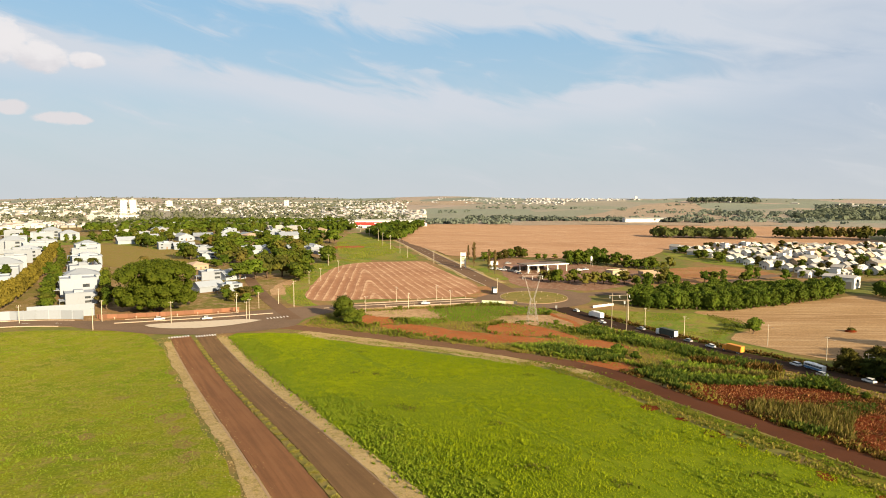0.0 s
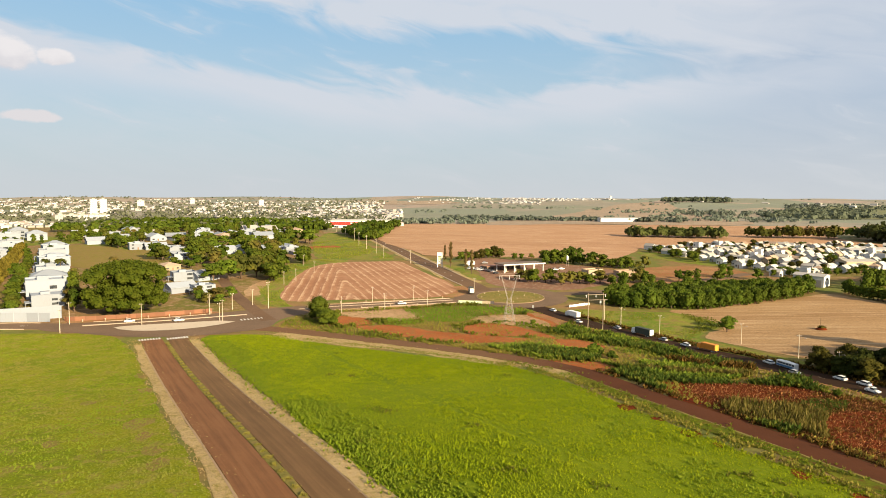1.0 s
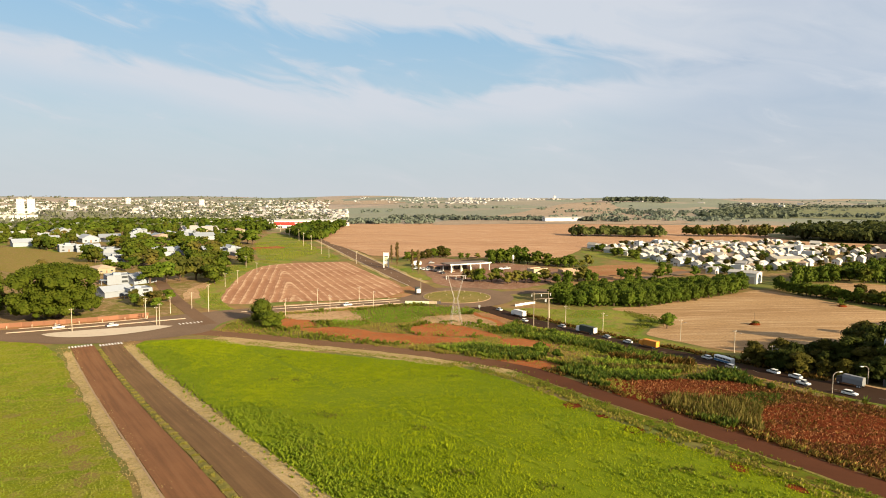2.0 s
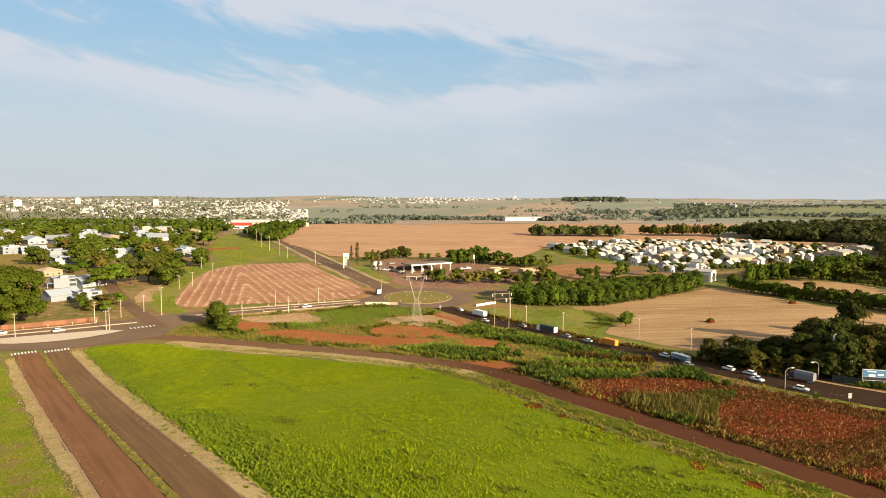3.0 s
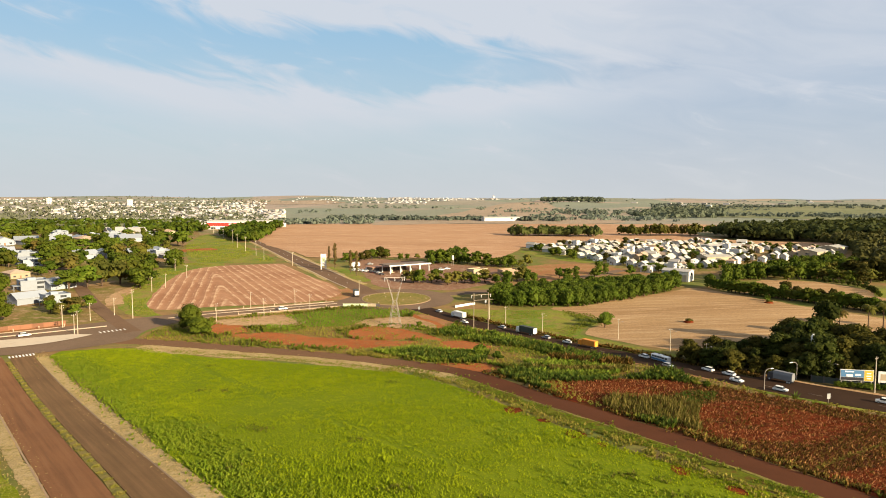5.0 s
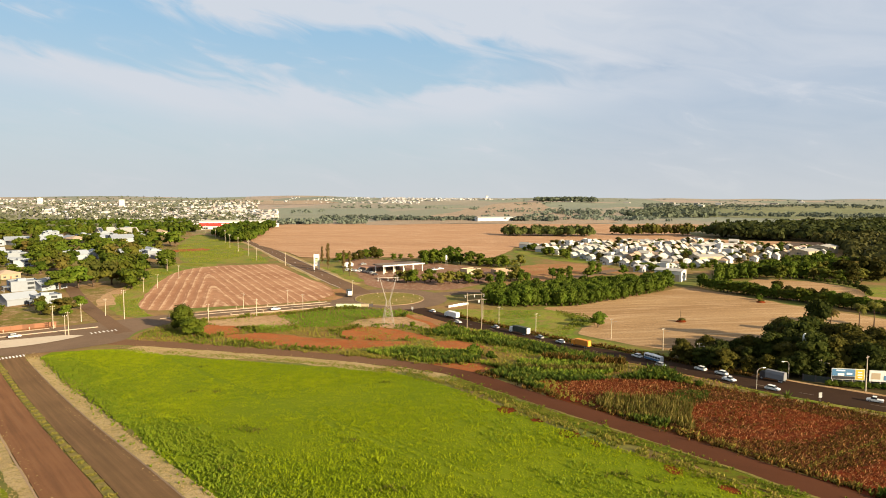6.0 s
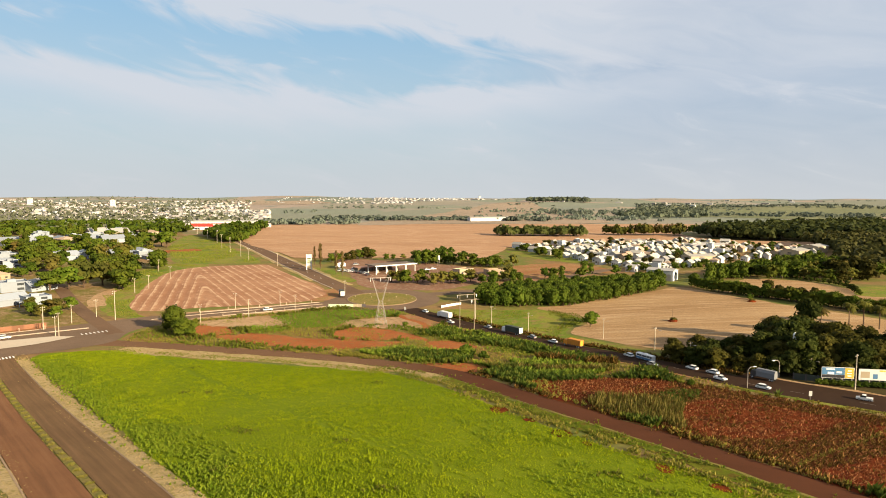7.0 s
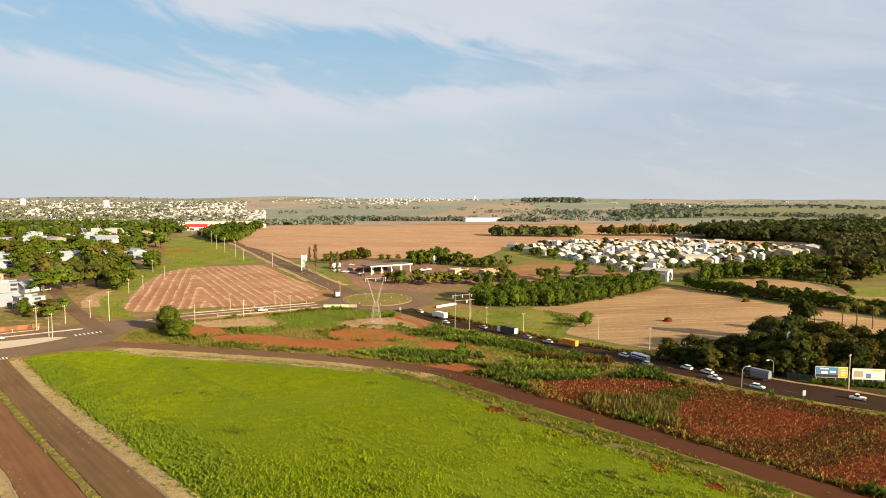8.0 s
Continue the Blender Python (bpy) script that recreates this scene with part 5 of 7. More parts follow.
burnt = inside(((30, 184), (57, 180), (72, 168), (102, 144), (140, 114), (120, 92), (85, 82), (64, 106), (50, 130), (30, 160)), x, y)
plot = inside(MAIZE, x, y)
lush = inside(((-80, 287), (-64, 265), (-49, 267), (-40, 286), (-23, 292), (-20, 302), (-42, 306), (-56, 303), (-68, 297)), x, y)
d = density(x, y, 0.045, 11.0)
u = prng.uniform(size=len(x))
green = ~red & ~pale & ~burnt & ~plot & ~lush
g1 = green & (d > -0.06) & (u < 0.8)
tufts("scrub_grass", x[g1], y[g1], 0.75, 5, LEAF_MEADOW, "tall yellow-green wild grass", prng, 0.13, 0.75, "grass")
g0 = green & (d <= -0.06) & (u < 0.75)
tufts("scrub_reeds", x[g0], y[g0], 0.6, 5, LEAF_REED, "dry reeds and grass in the scrub", prng, 0.11, 0.9, "grass")
g2 = green & (d > np.where(x < -70, 0.25, 0.08)) & (u < 0.5)
gd = green & (d > 0.15) & (u > 0.45) & (x > -25)
tufts("scrub_shrubs", x[gd], y[gd], 1.5, 8, LEAF_DARKWEED, "dark leafy shrubs in the scrub", prng, 0.24, 0.7, "shrubs")
tufts("scrub_weeds", x[g2], y[g2], 1.15, 8, LEAF_WEED, "tall green weeds and shrubs", prng, 0.24, 0.7, "weeds")
g3 = lush & (u < 0.95)
tufts("lush_weeds", x[g3], y[g3], 0.5, 8, LEAF_LUSH, "low lush green weeds", prng, 0.2, 0.9, "weeds")
g4 = (red | pale) & (d > np.where((x > -14) & (y < 206), -0.12, 0.16)) & (u < 0.55)
tufts("sparse_grass", x[g4], y[g4], 0.35, 4, LEAF_MEADOW, "sparse grass on bare soil", prng, 0.12, 0.9, "grass")
# tilled red soil: dry stalks everywhere, green growth between the bare patches
bx, by = spread(((30, 184), (57, 180), (73, 167), (103, 142), (132, 114), (120, 88), (88, 80), (66, 104), (52, 124), (40, 143), (29, 163)), 0.62, prng, 0.9)
bare = np.any([inside(poly, bx, by) for poly in BARE_PLOTS], axis=0)
off_path = clear_of(bx, by, curve(((63, 112), (74, 121), (92, 134), (100, 140)), 8), 1.0)
bu, bd = prng.uniform(size=len(bx)), density(bx, by, 0.09, 14.0)
k = off_path & (bu < np.where(bare, 0.90, 0.70))
tufts("dry_stalks", bx[k], by[k], 0.46, 3, LEAF_STRAW, "dry reddish brown stalks left on red soil", prng, 0.06, 1.3, "stalks")
k = off_path & (bu > np.where(bare, 0.97, 0.36) - np.where(bare, 0.5, 0.25) * bd)
tufts("green_stalks", bx[k], by[k], 0.55, 4, LEAF_CANE, "olive and straw-coloured grass among the dry stalks", prng, 0.085, 1.0, "grass")
ln = curve(((63, 112), (74, 121), (92, 134), (100, 140)), 1)
qx = np.concatenate([ln[:, 0] + prng.normal(0, 0.35, len(ln)) for _ in range(7)])
qy = np.concatenate([ln[:, 1] + prng.normal(0, 0.35, len(ln)) for _ in range(7)])
tufts("path_grass", qx, qy, 0.3, 4, LEAF_REED, "pale dry grass along a field path", prng, 0.09, 1.3, "grass")
qx, qy = spread(MAIZE, 0.72, prng, 0.8)
tufts("maize_plot", qx, qy, 1.6, 4, LEAF_MAIZE, "small plot of standing maize turning dry", prng, 0.07, 0.4, "crop")
qx, qy = spread(SEEDLING, 0.55, prng, 0.8)
tufts("green_plot", qx, qy, 0.5, 5, LEAF_DARKWEED, "small plot of fresh green seedlings", prng, 0.12, 0.9, "crop")
qx, qy = spread(((57, 182), (74, 170), (103, 147), (145, 116), (140, 112), (99, 141), (90, 151), (75, 162), (63, 176)), 0.8, prng, 0.9)
k = (density(qx, qy, 0.12, 23.0) > -0.05) & clear_of(qx, qy, HWY, 6.4)
tufts("roadside_weeds", qx[k], qy[k], 0.5, 4, LEAF_CANE, "low dark weeds on the highway bank", prng, 0.1, 0.9, "weeds")
# grass and a pale line of straw between the highway and the tilled land
ln = along(cut(HWY, 81, 150), 6.8)
qx = np.concatenate([ln[:, 0] + prng.normal(0, 0.9, len(ln)) for _ in range(50)])
qy = np.concatenate([ln[:, 1] + prng.normal(0, 0.9, len(ln)) for _ in range(50)])
k = clear_of(qx, qy, HWY, 5.6) & (density(qx, qy, 0.12, 43.0) > -0.1)
tufts("verge_grass", qx[k], qy[k], 0.35, 4, LEAF_REED, "green grass beside the highway", prng, 0.1, 0.9, "grass")
ln = along(cut(HWY, 56, 150), 9.3)
qx = np.concatenate([ln[:, 0] + prng.normal(0, 0.45, len(ln)) for _ in range(26)])
qy = np.concatenate([ln[:, 1] + prng.normal(0, 0.45, len(ln)) for _ in range(26)])
tufts("verge_straw", qx, qy, 0.42, 4, LEAF_HAY, "pale straw along the edge of the tilled land", prng, 0.11, 1.2, "grass")
# a dark hedge of weeds in front of the track and clumps along it
for poly, gap, h, mat in ((((-33, 222), (-23, 213), (-10, 204), (2, 204), (8, 212), (6, 222), (-3, 224), (-13, 229), (-19, 227), (-28, 223)), 0.9, 1.4, LEAF_LUSHCANE),
                          (((-36, 223), (-23, 211), (-10, 202), (4, 203), (2, 200), (-12, 200), (-25, 208), (-42, 216)), 1.0, 0.9, LEAF_REED),
                          (((-8, 258), (-4, 243), (1, 244), (16, 237), (29, 236), (34, 221), (40, 209), (44, 218), (30, 240), (17, 254), (2, 264), (-6, 270)), 1.1, 1.8, LEAF_LUSHCANE),
                          (((14, 231), (28, 233), (32, 219), (21, 213), (13, 215)), 1.1, 0.5, LEAF_LUSH),
                          (((8, 202), (17, 204), (26, 208), (38, 208), (50, 196), (44, 184), (32, 184), (18, 190)), 1.0, 1.6, LEAF_LUSHCANE),
                          (((14, 192), (24, 196), (36, 188), (50, 186), (62, 178), (48, 182), (30, 178), (22, 178)), 1.0, 1.5, LEAF_DARKWEED),
                          (((13, 198), (32, 195), (50, 195), (52, 191.5), (32, 191), (14, 193.5)), 0.9, 2.2, LEAF_MAIZE),
                          (((30, 213), (44, 207.5), (54, 203), (53, 199.5), (40, 203.5), (29, 209)), 0.9, 2.6, LEAF_CANE),
                          (((-38, 268), (-30, 276), (-14, 268), (-10, 260), (-22, 262)), 1.2, 0.9, LEAF_LUSHCANE),
                          (((-90, 264), (-78, 270), (-64, 264), (-70, 256), (-82, 256)), 1.2, 0.8, LEAF_LUSH),
                          (((-122, 256), (-114, 266), (-102, 260), (-108, 250)), 2.0, 0.7, LEAF_MEADOW)):
    x, y = spread(poly, gap * 0.85, prng, 0.8)
    keep = (density(x, y, 0.09, 6.0) > -0.22) & clear_of(x, y, DIRT, 4.4) & clear_of(x, y, HWY, 6.5)
    tufts("thicket", x[keep], y[keep], h * 0.75, 9, mat, "dense thicket of tall wild cane and weeds", prng, 0.17, 0.75, "weeds")
for bx_, by_, s_ in ((6, 216, 1.5), (12, 210, 1.1), (34, 222, 1.0), (-2, 262, 0.9), (26, 196, 0.9), (40, 186, 0.8), (-18, 270, 0.8), (58, 182, 0.9), (66, 172, 0.7)):
    plant("bush", bx_, by_, s_)
# grass on the open strips
for poly, gap, h, mat, what in ((((0, 306), (30, 305), (46, 306), (58, 290), (57, 277), (46, 258), (42, 247), (24, 266), (0, 296)), 1.0, 0.4, LEAF_MEADOW, "green highway bank grass"),
                                (((-147, 283), (-135, 283), (-154, 304), (-168, 345), (-178, 385), (-184, 420), (-176, 452), (-196, 460), (-203, 425), (-191, 380), (-179, 330)), 1.0, 0.45, LEAF_MEADOW, "green grass beside the ploughed field"),
                                (((-192, 464), (-152, 470), (-142, 484), (-199, 588), (-250, 690), (-262, 604), (-225, 520)), 1.6, 0.6, LEAF_MEADOW, "rough green grass beside the main road")):
    x, y = spread(poly, gap, prng)
    keep = density(x, y, 0.04, 19.0) > -0.05
    x, y = x[keep], y[keep]
    tufts("bank_grass", x, y, h, 4, mat, what, prng, 0.16 * gap / 1.3, 0.9, "grass")
x, y = spread(((44, 262), (62, 280), (60, 296), (48, 306), (52, 284)), 1.1, prng)
tufts("bank_weeds", x, y, 0.5, 5, LEAF_MEADOW, "green weeds along the field's edge", prng, 0.2, 0.8, "weeds")
ln = along(HWY[6:], -7.2)
cx = np.concatenate([ln[:, 0] + prng.normal(0, 1.3, len(ln)) for _ in range(40)])
cy = np.concatenate([ln[:, 1] + prng.normal(0, 1.3, len(ln)) for _ in range(40)])
k = (cy > 182) & clear_of(cx, cy, HWY, 5.9)
tufts("bank_weeds", cx[k], cy[k], 0.8, 5, LEAF_CANE, "dark weeds along the highway", prng, 0.18, 0.8, "weeds")

# ---- buildings ----
WHITE_WALL = paint("white plaster", (0.58, 0.56, 0.53), 0.85, vary=0.2)
COOL_WALL = paint("cool white plaster", (0.245, 0.265, 0.30), 0.85, vary=0.15, dirt=(0.2, 0.19, 0.18))
COOL_ROOF = paint("cool white roof", (0.27, 0.29, 0.325), 0.8, vary=0.18, dirt=(0.2, 0.19, 0.18))
CREAM_WALL = paint("cream plaster", (0.36, 0.285, 0.19), 0.85, vary=0.16)
GREY_ROOF = paint("grey sheet roof", (0.36, 0.33, 0.30), 0.7, vary=0.2)
WHITE_ROOF = paint("pale sheet roof", (0.44, 0.405, 0.35), 0.75, vary=0.28)
CLAY_ROOF = paint("clay tile roof", (0.30, 0.15, 0.09), 0.85, vary=0.25)
DUSTY_ROOF = paint("dusty brown roof", (0.17, 0.12, 0.085), 0.85, vary=0.25)
TAN_ROOF = paint("sun-bleached tile roof", (0.36, 0.25, 0.17), 0.85, vary=0.22)
RED_PAINT = paint("red fascia", (0.55, 0.04, 0.03), 0.5, vary=0.1)
DARK_FRAME = paint("dark frame", (0.06, 0.05, 0.05), 0.5)
WOOD_DOOR = paint("wooden door", (0.20, 0.11, 0.06), 0.6)
STEEL = paint("galvanised steel", (0.34, 0.29, 0.25), 0.55, 0.3, 0.1)
POLE_GREY = paint("pole concrete", (0.46, 0.38, 0.28), 0.85, vary=0.15)
WHITE_PAINT = paint("white paint", (0.72, 0.70, 0.66), 0.35, vary=0.06, spec=0.5)
GREEN_PAINT = paint("pale green paint", (0.50, 0.58, 0.36), 0.6)
_g = Mat("window glass", 0.06, spec=0.6)
_g.color(_g.mix(_g.ramp(_g.noise(0.7), 0.4, 0.6), (0.025, 0.03, 0.035), (0.05, 0.055, 0.06)))
GLASS = _g.m


def window(parent, x, y, z, w, h, face):
    """A framed window on a wall that faces along x (face 'x+', 'x-') or y."""
    t = 0.08
    sgn = 1 if face[1] == "+" else -1
    fr, pn = MB(), MB()
    if face[0] == "y":
        for a, b, c, d in ((-w / 2, w / 2, -h / 2, -h / 2 + t), (-w / 2, w / 2, h / 2 - t, h / 2), (-w / 2, -w / 2 + t, -h / 2, h / 2), (w / 2 - t, w / 2, -h / 2, h / 2)):
            fr.box(a, b, min(0, sgn * 0.07), max(0, sgn * 0.07), c, d)
        pn.box(-w / 2 + t, w / 2 - t, min(0, sgn * 0.03), max(0, sgn * 0.03), -h / 2 + t, h / 2 - t)
    else:
        for a, b, c, d in ((-w / 2, w / 2, -h / 2, -h / 2 + t), (-w / 2, w / 2, h / 2 - t, h / 2), (-w / 2, -w / 2 + t, -h / 2, h / 2), (w / 2 - t, w / 2, -h / 2, h / 2)):
            fr.box(min(0, sgn * 0.07), max(0, sgn * 0.07), a, b, c, d)
        pn.box(min(0, sgn * 0.03), max(0, sgn * 0.03), -w / 2 + t, w / 2 - t, -h / 2 + t, h / 2 - t)
    f = part("window", fr, DARK_FRAME, parent)
    f.location = (x, y, z)
    part("pane", pn, GLASS, f)
    return f


def gable(w, d, z, rise, over=0.5, thick=0.2):
    """A two-sided roof with its ridge along y."""
    a, b = w / 2 + over, d / 2 + over
    return MB().prism([(-a, z - 0.15), (0, z + rise), (a, z - 0.15), (a, z - 0.15 + thick), (0, z + rise + thick), (-a, z - 0.15 + thick)], -b, b)


def hip(w, d, z, rise, over=0.5):
    a, b = w / 2 + over, d / 2 + over
    r = max(0.0, b - a)
    vs = [(-a, -b, z), (a, -b, z), (a, b, z), (-a, b, z), (0, -r, z + rise), (0, r, z + rise), (-a, -b, z - 0.18), (a, -b, z - 0.18), (a, b, z - 0.18), (-a, b, z - 0.18)]
    return MB().add(vs, [(0, 1, 4), (1, 2, 5, 4), (2, 3, 5), (3, 0, 4, 5), (6, 7, 1, 0), (7, 8, 2, 1), (8, 9, 3, 2), (9, 6, 0, 3), (9, 8, 7, 6)])


def make_house(label, w, d, h, roof, wall_mat, roof_mat, group, wing=False, storeys=1, far=False):
    """A small house: walls, roof, door, windows."""
    t = thing("house", label, "house", group)
    body = MB().box(-w / 2, w / 2, -d / 2, d / 2, -1.5, h)
    if roof == "gable":
        body.prism([(-w / 2, h), (w / 2, h), (0, h + w * 0.26)], -d / 2 + 0.003, d / 2 - 0.003)
    part("wall", body, wall_mat, t)
    if roof == "gable":
        part("roof", gable(w, d, h, w * 0.26), roof_mat, t)
    elif roof == "hip":
        part("roof", hip(w, d, h, w * 0.2), roof_mat, t)
    else:
        r = MB().box(-w / 2 + 0.25, w / 2 - 0.25, -d / 2 + 0.25, d / 2 - 0.25, h + 0.004, h + 0.12)
        part("roof", r, roof_mat, t)
        p = MB()
        for a, b, c, e in ((-w / 2, w / 2, -d / 2, -d / 2 + 0.22), (-w / 2, w / 2, d / 2 - 0.22, d / 2), (-w / 2, -w / 2 + 0.22, -d / 2 + 0.22, d / 2 - 0.22), (w / 2 - 0.22, w / 2, -d / 2 + 0.22, d / 2 - 0.22)):
            p.box(a, b, c, e, h + 0.003, h + 0.75)
        part("parapet", p, wall_mat, t)
    if wing:
        part("veranda", MB().box(-w * 0.45, w * 0.1, d / 2 + 0.003, d / 2 + 3.2, 2.9, 3.15, 0.05), roof_mat, t)
        for xx in (-w * 0.42, w * 0.06):
            part("veranda_post", MB().box(xx, xx + 0.25, d / 2 + 2.8, d / 2 + 3.05, -1.5, 2.9), wall_mat, t)
        wb = MB().box(w / 2 + 0.003, w / 2 + w * 0.45, -d / 2 + 1.0, d / 2 - 2.0, -1.5, h * 0.55, 0.1)
        part("wing", wb, wall_mat, t)
        tk = MB().box(-w * 0.15, w * 0.15, -d * 0.1, d * 0.2, h + 0.1, h + 1.9, 0.1)
        part("roof_tank_room", tk, wall_mat, t)
    part("door", MB().box(-0.5, 0.5, -d / 2 - 0.06, -d / 2 - 0.003, 0, 2.1), WOOD_DOOR, t)
    for s in range(storeys):
        z = 1.6 + s * 2.9
        if z + 0.6 > h:
            break
        window(t, -w * 0.3, -d / 2 - 0.003, z, 1.5, 1.2, "y-")
        if not far:
            window(t, w * 0.3, -d / 2 - 0.003, z, 1.5, 1.2, "y-")
        window(t, w / 2 + 0.003, d * 0.38, z, 1.4, 1.1, "x+")
        if storeys > 1:
            window(t, w / 2 + 0.003, -d * 0.42, z, 1.0, 1.1, "x+")
        if wing:
            window(t, -w * 0.28, d / 2 + 0.003, z, 3.0, 1.6, "y+")
            window(t, -w / 2 - 0.003, -d * 0.2, z, 3.2, 1.5, "x-")
    return t


class Stock:
    """Copies of a thing: the first use takes the thing itself."""

    def __init__(self, ob):
        self.ob, self.used = ob, False

    def set(self, m, label="", group=""):
        if not self.used:
            self.used = True
            t = self.ob
            t.matrix_world = m
        else:
            t = copy_thing(self.ob, m)
            t.matrix_basis = m
        if label or group:
            tagged(t, label, "", group)
        return t


hr = np.random.default_rng(5)
V = "white houses on the far estate"
VILLAGE = [Stock(make_house("small white house with a pale gabled roof", 7, 10, 3.2, "gable", WHITE_WALL, WHITE_ROOF, V, far=True)),
           Stock(make_house("small cream house with a pale gabled roof", 7, 9, 3.2, "gable", CREAM_WALL, TAN_ROOF, V, far=True)),
           Stock(make_house("small white house with a bleached tile roof", 7.5, 8, 3.2, "hip", WHITE_WALL, TAN_ROOF, V, far=True)),
           Stock(make_house("white two-storey house with a parapet roof", 7, 8, 6.0, "flat", WHITE_WALL, WHITE_ROOF, V, storeys=2, far=True)),
           Stock(make_house("small white house with a grey sheet roof", 7, 9, 3.2, "gable", WHITE_WALL, GREY_ROOF, V, far=True))]
VPOLY = ((58, 598), (70, 575), (98, 500), (112, 470), (124, 424), (150, 440), (190, 462), (242, 498), (300, 522), (348, 575), (300, 640), (245, 672), (124, 656))
x, y = np.meshgrid(np.arange(-20, 440, 10.8), np.arange(330, 770, 12.6))
x, y = x.ravel(), y.ravel()
ca, sa = math.cos(radians(-38)), math.sin(radians(-38))
gx, gy = (x - 200) * ca - (y - 540) * sa + 200, (x - 200) * sa + (y - 540) * ca + 540
ok = inside(VPOLY, gx, gy) & (hr.uniform(size=len(gx)) < 0.72)
for a, b in zip(gx[ok], gy[ok]):
    k = int(hr.choice(5, p=(0.58, 0.08, 0.08, 0.06, 0.20)))
    a, b = float(a + hr.uniform(-1.2, 1.2)), float(b + hr.uniform(-1.2, 1.2))
    VILLAGE[k].set(at(a, b, -38 + float(hr.choice((0, 0, 0, 0, 90))) + float(hr.uniform(-4, 4))) @ Matrix.Diagonal((0.74, float(hr.uniform(0.7, 0.9)), float(hr.uniform(0.8, 1.15)), 1)))
plant_all(("brown", "deep", "round"), scatter(VPOLY, 12, 190), 0.32, 0.62, "estate garden trees")
plant_all(("round", "deep", "wood"), scatter(((112, 424), (130, 418), (150, 432), (190, 452), (184, 462), (150, 446), (120, 436)), 8), 0.4, 0.6, "estate garden trees")
plant_all(("round", "deep"), scatter(((66, 588), (76, 568), (98, 500), (86, 500), (60, 570)), 8), 0.5, 0.8, "estate garden trees")

S = "houses in the town"
TOWN = [Stock(make_house("white house with a pale hipped roof among trees", 12, 14, 3.6, "hip", COOL_WALL, GREY_ROOF, S)),
        Stock(make_house("white house with a broad pale gabled roof", 11, 15, 3.6, "gable", COOL_WALL, COOL_ROOF, S)),
        Stock(make_house("cream house with a bleached tile roof", 12, 14, 4.2, "hip", CREAM_WALL, TAN_ROOF, S)),
        Stock(make_house("white flat-roofed modern house with a parapet", 12, 13, 5.4, "flat", COOL_WALL, COOL_ROOF, S, True, 2)),
        Stock(make_house("house with a grey sheet roof behind trees", 14, 18, 4.5, "gable", CREAM_WALL, GREY_ROOF, S))]
for a, b, k, s_ in HOUSES:
    TOWN[k].set(at(a, b, 48 + float(hr.uniform(-12, 12)) + 90 * int(hr.integers(2))) @ Matrix.Diagonal((s_, s_, s_ * 0.85, 1)))
for a, b in scatter(((-330, 700), (-300, 790), (-420, 1000), (-700, 880), (-600, 640), (-440, 560)), 24, 70):
    TOWN[int(hr.choice(5, p=(0.3, 0.25, 0.15, 0.2, 0.1)))].set(at(a, b, 48 + 90 * int(hr.integers(2))) @ Matrix.Diagonal((1, 1, float(hr.uniform(0.9, 1.3)), 1)))

E_ = "modern white estate houses"
ESTATE = [Stock(make_house("large white modern two-storey house with flat roofs", 15, 17, 7.2, "flat", COOL_WALL, COOL_ROOF, E_, True, 2)),
          Stock(make_house("large white house with a pale hipped roof", 15, 18, 6.4, "hip", COOL_WALL, COOL_ROOF, E_, True, 2))]
for a, b, k in ((-268, 274, 0), (-289, 299, 1), (-304, 318, 0), (-335, 352, 0), (-354, 374, 1), (-384, 404, 0), (-422, 448, 1), (-404, 428, 0),
                (-316, 266, 0), (-340, 294, 0), (-362, 316, 1), (-390, 346, 0), (-413, 373, 0), (-438, 404, 1), (-462, 434, 0), (-487, 470, 0), (-515, 462, 1), (-540, 520, 0), (-573, 548, 0), (-548, 560, 1),
                (-340, 250, 0), (-372, 284, 1), (-402, 310, 0), (-430, 342, 0), (-460, 380, 1), (-490, 420, 0), (-530, 480, 0), (-600, 590, 1), (-620, 560, 0)):
    ESTATE[k].set(at(a, b, 138 + float(hr.uniform(-4, 4))) @ Matrix.Diagonal((1, 1, float(hr.uniform(1.0, 1.25)), 1)))

ESTATE[0].set(at(-250, 256, 138) @ Matrix.Diagonal((0.9, 0.8, 0.72, 1)))
# golden conifer hedge and green hedge of the estate
TREES["conifer"] = make_tree("conifer", "tall golden-green conifer in a clipped row", 2.6, 11.5, 0.2, 520, 0.44, LEAF_GOLD, 12, 1.5, 0.2, 0.2)
TREES["cypress"] = make_tree("cypress", "slim browned columnar cypress", 1.5, 15.5, 1.5, 520, 0.34, LEAF_RUST, 14, 1.8, 0.15, 0.2)
for p in curve(((-264, 220), (-293, 264), (-354, 337), (-436, 430)), 4.6):
    plant("conifer", float(p[0]), float(p[1]), float(rng.uniform(0.9, 1.15)), 1.0, "", "golden conifer row")
plant_all(("round", "deep"), [tuple(p) for p in curve(((-246, 232), (-296, 284), (-368, 366)), 6).tolist()], 0.55, 0.8, "estate hedge trees")
for a, b, s in ((-96, 462, 0.84), (-87, 438, 1.12), (-73, 419, 0.95), (-67, 407, 1.0)):
    plant("cypress", a, b, s, 1.05)


